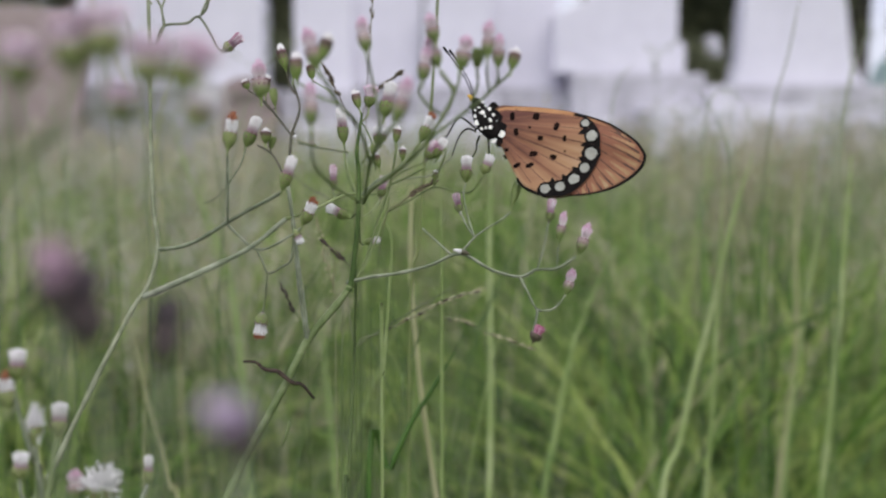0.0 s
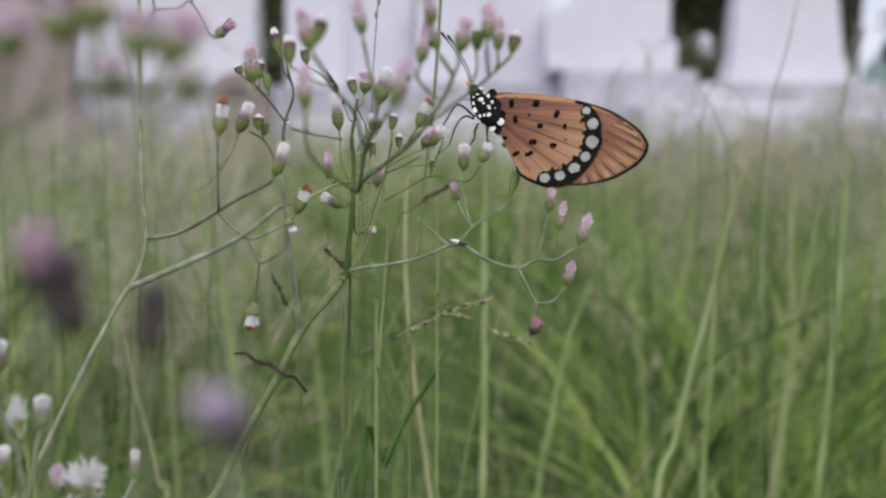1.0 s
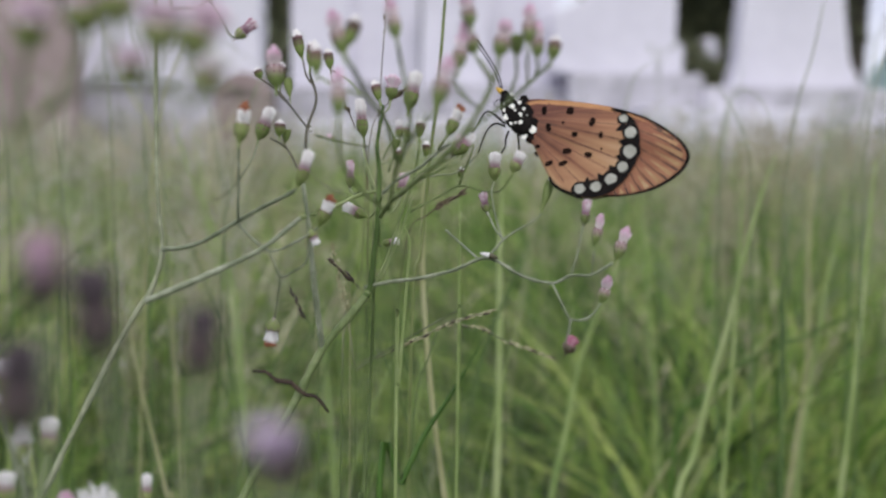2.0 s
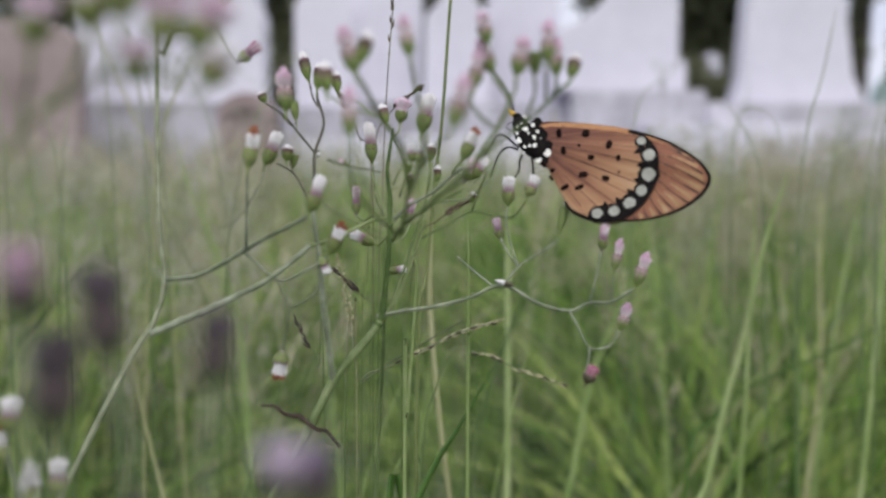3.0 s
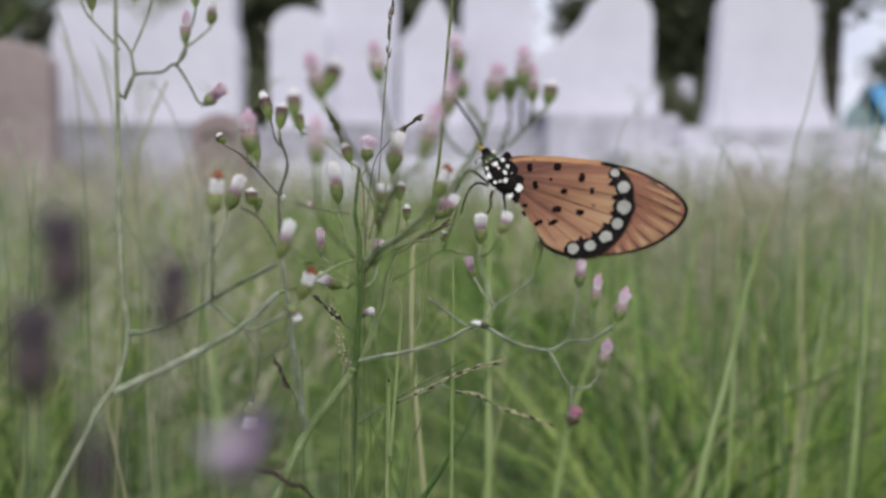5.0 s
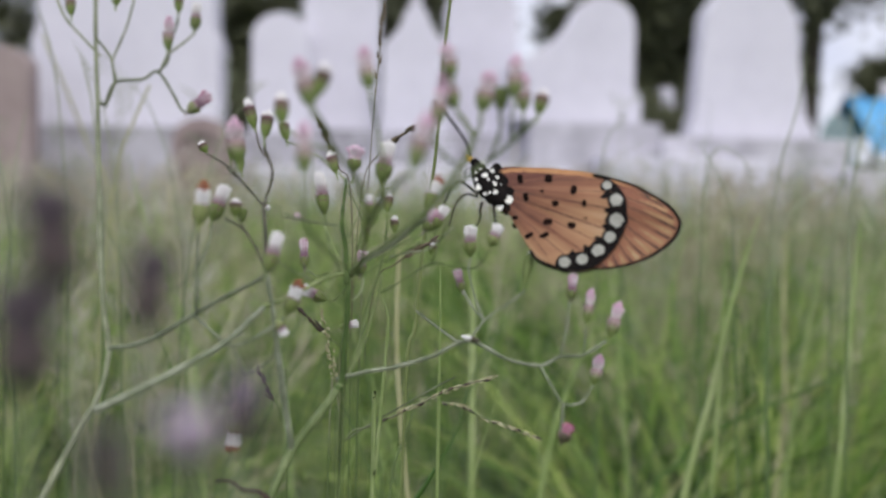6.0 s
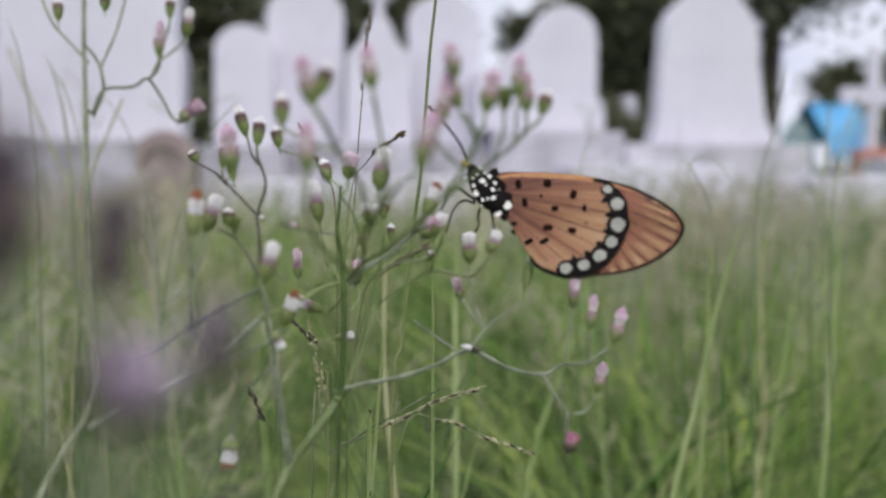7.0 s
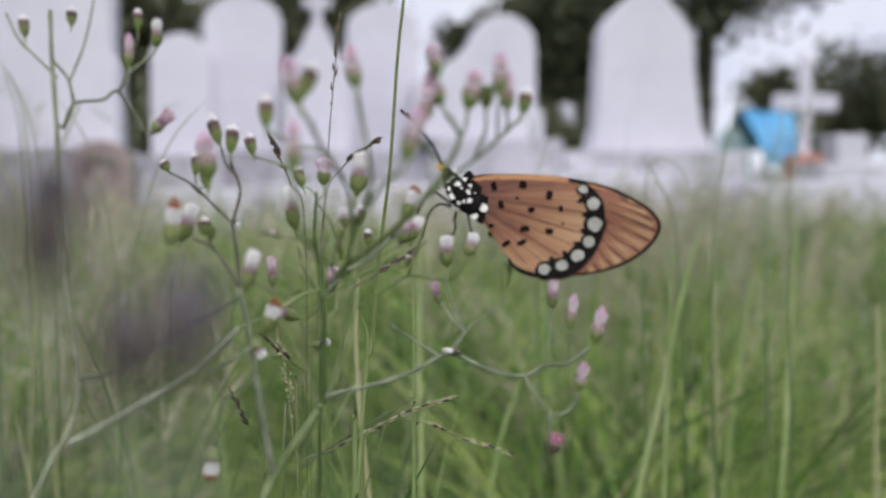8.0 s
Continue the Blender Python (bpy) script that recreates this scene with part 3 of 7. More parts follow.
def build_graves():
    # wide monument with a stepped top
    gravestone(-1.37, 6.05, [(-0.47, 0), (0.46, 0), (0.46, 0.42), (0.43, 0.50), (0.43, 0.98), (0.3, 1.1), (-0.3, 1.1), (-0.44, 0.98), (-0.44, 0.5), (-0.47, 0.42)], 0.5, 0.3, "broad white marble gravestone with stepped sides", [(1.2, 0.7, 0.25), (1.05, 0.5, 0.32)])
    gravestone(-0.62, 6.1, round_top(0.30, 0.62, 0.13, 0.0), 0.5, 0.12, "small white arched gravestone on a plinth", [(0.5, 0.4, 0.25), (0.42, 0.3, 0.30)])
    gravestone(-0.31, 6.2, round_top(0.40, 0.80, 0.14, 0.0), 0.5, 0.14, "white gravestone with a shallow arched top", [(0.62, 0.5, 0.28), (0.5, 0.3, 0.30)])
    ob = gravestone(0.07, 6.0, [(-0.17, 0), (0.17, 0), (0.165, 0.44), (0.09, 0.52), (0.05, 0.62), (0.0, 0.66), (-0.05, 0.62), (-0.09, 0.52), (-0.165, 0.44)], 0.5, 0.12, "white pointed gravestone topped by a small cross", [(0.55, 0.45, 0.25), (0.44, 0.3, 0.32)])
    box_part("cross_post", 0.05, 0.05, 0.2, (0, 0, 1.16), M_MARBLE, ob)
    box_part("cross_arm", 0.15, 0.048, 0.05, (0, 0, 1.25), M_MARBLE, ob)
    gravestone(0.415, 6.2, round_top(0.38, 0.78, 0.13, 0.0), 0.5, 0.14, "white gravestone with an arched top", [(0.6, 0.5, 0.28), (0.48, 0.3, 0.29)])
    # a stone with a sloping wing beside its arched middle
    gravestone(0.98, 6.0, [(-0.42, 0), (0.245, 0), (0.245, 0.14), (0.205, 0.17), (0.202, 0.46)] + [(0.035 + 0.167 * math.cos(math.pi * k / 12), 0.48 + 0.155 * math.sin(math.pi * k / 12)) for k in range(1, 12)] + [(-0.132, 0.50), (-0.22, 0.40), (-0.33, 0.33), (-0.42, 0.30)], 0.5, 0.2, "white gravestone with an arched middle and sloping shoulder", [(0.85, 0.6, 0.26), (0.66, 0.36, 0.38)])
    # tall tapered monument
    gravestone(1.78, 6.0, [(-0.31, 0), (0.36, 0), (0.325, 0.06), (0.285, 0.14), (0.245, 0.42), (0.232, 0.60), (0.188, 0.68), (0.06, 0.83), (0.0, 0.84), (-0.07, 0.82), (-0.20, 0.70), (-0.245, 0.62), (-0.26, 0.42), (-0.28, 0.12)], 0.5, 0.22, "tall tapering white gravestone with a gabled top", [(1.15, 0.7, 0.25), (0.95, 0.5, 0.33)])
    # low kerbs and slabs between and before the stones
    for x, y, w, d, h, lab in ((1.35, 5.6, 0.85, 0.5, 0.42, "low weathered grave slab in grass"), (0.3, 5.55, 1.1, 0.5, 0.36, "low whitish grave slab in grass"), (2.6, 5.8, 0.9, 0.5, 0.38, "low grey grave kerb in grass"), (-0.45, 5.5, 0.5, 0.4, 0.34, "low pale grave kerb in grass"), (3.7, 7.0, 1.2, 0.5, 0.48, "low weathered grave kerb"), (4.56, 9.4, 0.3, 0.4, 0.74, "low white grave slab far behind"), (0.67, 6.35, 0.36, 0.4, 0.64, "white plinth behind two gravestones"), (1.36, 6.15, 0.40, 0.4, 0.53, "stepped white plinth between two gravestones")):
        ob = thing("grave_slab", (x * 1000, y * 1000, 0), lab, "grave slab", "low grave slabs")
        box_part("base", w, d, h * 0.6, (0, 0, -0.05), M_PLINTH, ob)
        box_part("top", w * 0.9, d * 0.86, h * 0.4 + 0.05, (0, 0, h * 0.6 - 0.05), M_MARBLE, ob)
    # brown stones
    ob = gravestone(-0.84, 5.0, round_top(0.25, 0.48, 0.11), 0.0, 0.1, "small arched brown gravestone", [(0.36, 0.25, 0.12)], M_BROWN, group="brown gravestones")
    rim = [(0.105 * math.cos(math.pi * k / 12), 0.345 + 0.09 * math.sin(math.pi * k / 12)) for k in range(13)]
    inner = [(x * 0.8, 0.345 + (z - 0.345) * 0.75) for x, z in rim]
    band = [(0.105, 0.04), *rim, (-0.105, 0.04), (-0.084, 0.04), *inner[::-1], (0.084, 0.04)]
    bm_part("raised_border", prism(band, 0.03, 0.0), M_BROWN, ob, "", Matrix.Translation((0, -0.058, 0.07)))
    gravestone(-1.98, 5.5, round_top(0.56, 0.80, 0.12), 0.0, 0.16, "brown stone gravestone with rounded top", [(0.7, 0.35, 0.14)], M_BROWN, group="brown gravestones")
    gravestone(2.2, 9.6, round_top(0.14, 0.93, 0.07), 0.0, 0.1, "narrow white gravestone far behind", [(0.3, 0.25, 0.12)])
    # white wooden cross with a red foot
    ob = thing("grave_cross", (3580, 8000, 0), "white grave cross with a reddish foot", "cross")
    box_part("post", 0.085, 0.06, 1.32, (0, 0, -0.05), M_MARBLE, ob)
    box_part("arm", 0.48, 0.056, 0.12, (0, 0, 0.86), M_MARBLE, ob)
    box_part("foot", 0.22, 0.2, 0.6, (0, 0, -0.05), M_RED, ob, "red clay foot")
    # blue tarpaulin over a low frame
    ob = thing("tarpaulin", (3730, 9000, 0), "blue plastic tarpaulin draped over a low frame", "tarpaulin")
    bm = bmesh.new()
    nx, ny = 18, 12

    def drape(i, j):
        # a ridge with a long slope that hangs towards the stones, creased and sagging
        u, v = i / nx, j / ny
        ridge = 0.95 - 0.02 * u + 0.015 * math.sin(9 * u)
        z = ridge - 0.48 * abs(v - 0.6) / 0.6 - 0.04 * u * (1 - v) + 0.025 * math.sin(7 * u + 5 * v) + 0.05 * noise.noise((i * 0.5, j * 0.5, 2))
        return (-0.29 + 0.54 * u + 0.16 * (1 - v) * (1 - u), -0.35 + 0.7 * v, z)

    grid = [[bm.verts.new(drape(i, j)) for i in range(nx + 1)] for j in range(ny + 1)]
    for j in range(ny):
        for i in range(nx):
            bm.faces.new((grid[j][i], grid[j][i + 1], grid[j + 1][i + 1], grid[j + 1][i]))
    for f in bm.faces:
        f.smooth = True
    bm_part("sheet", bm, M_TARP, ob)
    for sx in (-0.26, 0.28):
        box_part("post", 0.05, 0.05, 0.86, (sx, 0.05, -0.05), M_BARK, ob, "dark wooden post")
    # a stiff grey-green cloth leaning against its end
    bm = prism([(-0.16, 0), (0.13, 0), (0.13, 0.46), (0.05, 0.62), (-0.03, 0.66), (-0.10, 0.58), (-0.16, 0.36)], 0.06, 0.015)
    bm_part("side_cloth", bm, M_TEAL, ob, "grey-green cloth", Matrix.Translation((-0.46, -0.42, 0.12)))


build_graves()


# ---------------------------------------------------------------- trees behind the stones
def tree(x, y, height, crown_r, crown_z, leaves, seed, label, leaf=0.13, stout=1.0):
    rng = random.Random(seed)
    ob = thing("tree", (x * 1000, y * 1000, 0), label, "tree", "dark trees behind the graves")
    limbs = []
    top = Vector((rng.uniform(-0.3, 0.3), rng.uniform(-0.3, 0.3), height * 0.75))
    trunk = spline([(0, 0, -0.1), (rng.uniform(-0.1, 0.1), 0, height * 0.25), (top.x * 0.5, top.y * 0.5, height * 0.5), tuple(top)], 4)
    r = [stout * 0.05 * height * 0.45 * (1 - 0.75 * i / (len(trunk) - 1)) for i in range(len(trunk))]
    v, f = tube(trunk, r, 9)
    allv, allf = list(v), list(f)
    for k in range(9):
        a = rng.uniform(0, 6.28)
        z = rng.uniform(max(0.12, (crown_z - crown_r) / height), 0.75) * height
        e = Vector((math.cos(a), math.sin(a), 0)) * crown_r * rng.uniform(0.5, 0.9)
        pts = spline([(0, 0, z), (e.x * 0.5, e.y * 0.5, z + 0.25 * crown_r), (e.x, e.y, z + rng.uniform(0.1, 0.6) * crown_r)], 4)
        v, f = tube(pts, [0.05 * height * 0.13 * (1 - 0.8 * i / (len(pts) - 1)) for i in range(len(pts))], 6)
        o = len(allv)
        allv += v
        allf += [tuple(i + o for i in q) for q in f]
        limbs.append(pts[-1])
        limbs.append(pts[len(pts) // 2])
    part("trunk", mesh_of("trunk", allv, allf, M_BARK, True), ob)
    clumps = [Vector(q) + Vector((rng.gauss(0, 0.3), rng.gauss(0, 0.3), rng.gauss(0, 0.25))) * crown_r * 0.5 for q in limbs]
    clumps += [Vector((rng.gauss(0, 0.45) * crown_r, rng.gauss(0, 0.45) * crown_r, crown_z + rng.gauss(0, 0.4) * crown_r)) for _ in range(16)]
    lv, lf = [], []
    for _ in range(leaves):
        c = rng.choice(clumps)
        p = c + Vector((rng.gauss(0, 1), rng.gauss(0, 1), rng.gauss(0, 0.8))) * crown_r * 0.22
        if p.z < 0.12:
            continue
        d = Vector((rng.gauss(0, 1), rng.gauss(0, 1), rng.gauss(-0.4, 0.8))).normalized()
        s = d.orthogonal().normalized()
        s = Matrix.Rotation(rng.uniform(0, 6.28), 3, d) @ s
        q = leaf * rng.uniform(0.6, 1.3)
        o = len(lv)
        m = d.cross(s) * 0.1 * q
        lv += [p, p + d * q * 0.5 + s * q * 0.24 + m, p + d * q, p + d * q * 0.5 - s * q * 0.24 + m]
        lf += [(o, o + 1, o + 2), (o, o + 2, o + 3)]
    part("crown", mesh_of("crown", lv, lf, M_LEAF), ob)
    return ob


def build_trees():
    spots = [(-4.8, 11.5, 4.2, 1.9, 2.0, 9000), (-1.75, 11.2, 4.4, 0.95, 1.5, 9000), (-3.2, 13.5, 4.6, 1.5, 1.9, 8000), (-0.15, 11.8, 4.4, 0.85, 1.6, 8000), (2.75, 11.0, 4.4, 0.85, 1.5, 11000), (3.9, 11.2, 4.6, 1.1, 2.6, 7000), (5.9, 14.0, 2.0, 0.36, 1.35, 1500), (7.0, 14.0, 2.2, 0.7, 1.15, 4200), (1.78, 12.0, 2.4, 0.3, 1.75, 1300), (-7.5, 14.0, 5.0, 2.4, 2.2, 8000)]
    for k, (x, y, h, r, z, n) in enumerate(spots):
        tree(x, y, h, r, z, n, 100 + k, "leafy dark green tree behind the graveyard", 0.13, 1.5 if k == 5 else 1.0)
    for k, (x, y, h, r, z, n) in enumerate([(-1.45, 10.0, 1.2, 0.42, 0.75, 2600), (1.05, 9.6, 1.1, 0.34, 0.62, 2400), (1.6, 10.4, 1.2, 0.36, 0.70, 2400), (2.35, 10.6, 1.2, 0.34, 0.72, 2200), (2.07, 9.2, 1.0, 0.24, 0.66, 2400)]):
        tree(x, y, h, r, z, n, 140 + k, "low dark shrub growing behind the gravestones", 0.09)


build_trees()


# ---------------------------------------------------------------- grass
def blades(name, count, spread, height, width, mat, seed, label, lean=0.35, segs=4):
    """Grass blades in one mesh; spread(rng, n) gives the places, height(xy, rng) their heights."""
    rng = np.random.default_rng(seed)
    xy = spread(rng, count)
    h = height(xy, rng)
    keep = h > 0
    xy, h = xy[keep], h[keep]
    n = len(h)
    az = rng.uniform(0, 2 * np.pi, n)
    ln = np.minimum(np.abs(rng.normal(0, lean, n)) * h, 0.42)
    face = rng.uniform(0, np.pi, n)
    w = width * rng.uniform(0.6, 1.4, n) * (0.7 + 0.3 * np.clip(xy[:, 1], 0.5, 4) / 1.5)
    s = np.linspace(0, 1, segs + 1)
    cx = xy[:, None, 0] + (ln * np.cos(az))[:, None] * s**2
    cy = xy[:, None, 1] + (ln * np.sin(az))[:, None] * s**2
    cz = h[:, None] * (s - 0.25 * s**3 * (ln / h)[:, None])
    half = 0.5 * w[:, None] * (1 - s**1.6) + 0.0001
    dx, dy = np.cos(face)[:, None] * half, np.sin(face)[:, None] * half
    verts = np.empty((n, segs + 1, 2, 3))
    verts[:, :, 0] = np.stack([cx - dx, cy - dy, cz], -1)
    verts[:, :, 1] = np.stack([cx + dx, cy + dy, cz], -1)
    verts[:, 0, :, 2] -= 0.03
    base = (np.arange(n) * (segs + 1) * 2)[:, None, None] + (np.arange(segs) * 2)[None, :, None]
    quads = (base + np.array([0, 1, 3, 2])[None, None, :]).reshape(-1, 4)
    me = bpy.data.meshes.new(name)
    me.vertices.add(n * (segs + 1) * 2)
    me.vertices.foreach_set("co", verts.ravel())
    me.loops.add(quads.size)
    me.loops.foreach_set("vertex_index", quads.ravel().astype(np.int32))
    me.polygons.add(len(quads))
    me.polygons.foreach_set("loop_start", np.arange(0, quads.size, 4, dtype=np.int32))
    me.materials.append(mat)
    me.update(calc_edges=True)
    me.validate()
    ob = new(name, me)
    return tagged(ob, label, "grass", kind="stuff")


def field(y0, y1, power=1.0):
    def place(rng, n):
        y = y0 + (y1 - y0) * rng.random(n) ** power
        x = rng.uniform(-0.55, 0.72, n) * y + rng.normal(0, 0.05, n)
        return np.stack([x, y], 1)
    return place


def lawn_height(xy, rng):
    x, y = xy.T
    base = np.interp(y, [0.3, 0.5, 0.9, 1.6, 3, 5, 8, 14], [0.10, 0.21, 0.29, 0.305, 0.29, 0.23, 0.20, 0.20])
    # tussocks and hollows
    near = 9.0 / np.sqrt(np.clip(y, 0.5, 6))
    clump = 1 + 0.46 * np.sin(near * x + 1.3 * y + 1.7 * np.sin(2.3 * y)) * np.sin(0.6 * near * y - 2.1 * x + np.sin(4.1 * x)) + 0.12 * np.sin(2.7 * near * x - 5.0 * y)
    return base * clump * (0.35 + 0.85 * rng.random(len(x)) ** 1.6)


blades("grass", 9000, field(0.58, 1.5), lawn_height, 0.0042, M_GRASS, 1, "long green meadow grass, thin leaning blades", 2.1, 8)
blades("grass", 420, field(0.6, 1.6), lawn_height, 0.0045, M_GRASS_LIT, 21, "upright pale green grass leaves", 0.4, 6)
blades("grass", 26000, field(1.2, 4.0), lawn_height, 0.0058, M_GRASS_LIT, 2, "long green meadow grass further off", 1.7, 6)
blades("grass", 30000, field(3.6, 16.0), lawn_height, 0.009, M_GRASS_LIT, 3, "shorter green grass round the graves", 0.7, 3)


def round_about(r0, r1):
    """Places all round, outside the stretch that is sown more thickly."""
    def place(rng, n):
        r = r0 + (r1 - r0) * rng.random(n) ** 0.75
        a = rng.uniform(0, 2 * np.pi, n)
        x, y = r * np.cos(a), r * np.sin(a)
        inside = (y > 0) & (x > -0.55 * y) & (x < 0.72 * y)
        return np.stack([x, y], 1)[~inside]
    return place


def meadow_height(xy, rng):
    r = np.hypot(*xy.T)
    return np.interp(r, [0.3, 0.9, 5, 12], [0.12, 0.26, 0.22, 0.2]) * (0.4 + 0.8 * rng.random(len(r)) ** 1.5)


blades("grass", 64000, round_about(0.3, 5.0), meadow_height, 0.007, M_GRASS_LIT, 6, "long green meadow grass all around", 0.7, 4)
blades("grass", 42000, round_about(4.6, 14.0), meadow_height, 0.014, M_GRASS_LIT, 7, "green meadow grass further around", 0.7, 3)


def dry_height(xy, rng):
    x, y = xy.T
    side = np.clip(0.55 - x / y * 1.6, 0.15, 1.0)
    h = np.interp(y, [0.4, 1.0, 2.0, 4.0], [0.33, 0.36, 0.34, 0.30]) * rng.uniform(0.75, 1.15, len(x))
    return np.where(rng.random(len(x)) < side, h, -1)


blades("dry_grass", 1000, field(0.95, 4.5), dry_height, 0.0016, M_DRY, 5, "thin dry straw-coloured grass stalks gone to seed", 0.35, 5)


def litter_height(xy, rng):
    return np.interp(xy[:, 1], [0.5, 0.9, 1.6, 3.5], [0.20, 0.27, 0.29, 0.26]) * rng.uniform(0.5, 1.0, len(xy))


blades("dry_grass", 1500, field(0.6, 2.6), litter_height, 0.0024, M_DRY, 25, "bent dry straw lying among the green blades", 1.5, 6)
blades("dry_grass", 900, field(0.55, 1.5), litter_height, 0.0020, M_GREYGREEN, 26, "thin grey-green grass bending every way", 1.2, 6)


def clearing(rng, n):
    y = 0.5 + 0.8 * rng.random(n)
    return np.stack([rng.normal(-0.03, 0.13, n) * y, y], 1)


blades("grass", 1150, clearing, litter_height, 0.0026, M_GRASS_LIT, 27, "pale green grass leaves behind the flower stems", 0.6, 6)
blades("dry_grass", 1100, clearing, litter_height, 0.0024, M_GREYGREEN, 28, "grey-green grass leaves behind the flower stems", 0.8, 6)


def seed_plumes(count, seed, y0, y1, label, aside=None, width=0.1, mat=None, tall=1.0):
    """Airy pale panicles on thin stalks, joined into one mesh."""
    rng = np.random.default_rng(seed)
    verts, faces = [], []

    def sliver(p, q, w):
        o = len(verts)
        d = q - p
        s = np.cross(d, (0.2, 1, 0.1))
        s = s / (np.linalg.norm(s) + 1e-9) * w
        verts.extend([p - s, p + s, q + s * 0.4, q - s * 0.4])
        faces.append((o, o + 1, o + 2, o + 3))

    for _ in range(count):
        y = rng.uniform(y0, y1)
        x = y * rng.choice([rng.normal(-0.30, 0.12), rng.normal(0.28, 0.14), rng.uniform(-0.5, 0.7)], p=[0.45, 0.35, 0.2])
        if aside is not None:
            x = y * rng.normal(aside, width)
        h = np.interp(y, [0.4, 1.0, 2.0, 4.5], [0.38, 0.40, 0.38, 0.36]) * rng.uniform(0.72, 1.12) * tall
        az, ln = rng.uniform(0, 6.28), abs(rng.normal(0, 0.18)) * h
        w = 0.0004 + 0.0003 * y
        c = [np.array((x + ln * math.cos(az) * s * s, y + ln * math.sin(az) * s * s, h * s - 0.02)) for s in np.linspace(0, 1, 7)]
        for p, q in zip(c, c[1:]):
            sliver(p, q, w)
        for k in range(16):
            s = rng.uniform(0.62, 1.0)
            i = min(5, int(s * 6))
            p = c[i] + (c[i + 1] - c[i]) * (s * 6 - i)
            out = np.array((rng.normal(0, 1), rng.normal(0, 1), rng.uniform(0.3, 1.6)))
            out = out / np.linalg.norm(out) * h * 0.11 * rng.uniform(0.5, 1.2) * (1.15 - 0.6 * (s - 0.62) / 0.38)
            sliver(p, p + out * 0.6, w * 0.7)
            sliver(p + out * 0.6, p + out, w * 1.6)
    ob = new("seed_plumes", mesh_of("seed_plumes", verts, faces, mat or M_DRY))
    return tagged(ob, label, "grass", kind="stuff")


seed_plumes(80, 11, 1.0, 2.4, "airy pale seed plumes of tall grass")
seed_plumes(180, 14, 2.3, 4.9, "pale dry seed plumes crowding one side of the meadow", -0.29, 0.08, M_WISP)
seed_plumes(34, 17, 0.9, 2.2, "tall grey-green grass plumes bending before the stones", 0.33, 0.09, M_GREYGREEN, 1.22)
seed_plumes(16, 18, 0.9, 2.0, "tall grey-green grass plumes beside the stems", -0.27, 0.08, M_GREYGREEN, 1.2)
seed_plumes(34, 13, 0.7, 1.3, "airy pale seed plumes of tall nearby grass")
seed_plumes(30, 15, 0.8, 1.6, "pale wispy seed plumes of tall grass near the stems", -0.27, 0.07, M_WISP)
seed_plumes(300, 12, 2.4, 5.0, "airy pale seed plumes of grass before the graves")
seed_plumes(150, 22, 1.5, 4.2, "pale seed plumes of meadow grass beyond the stalks", 0.28, 0.13)
seed_plumes(260, 16, 2.6, 5.2, "tall dry seed plumes standing before the plinths", 0.10, 0.22)


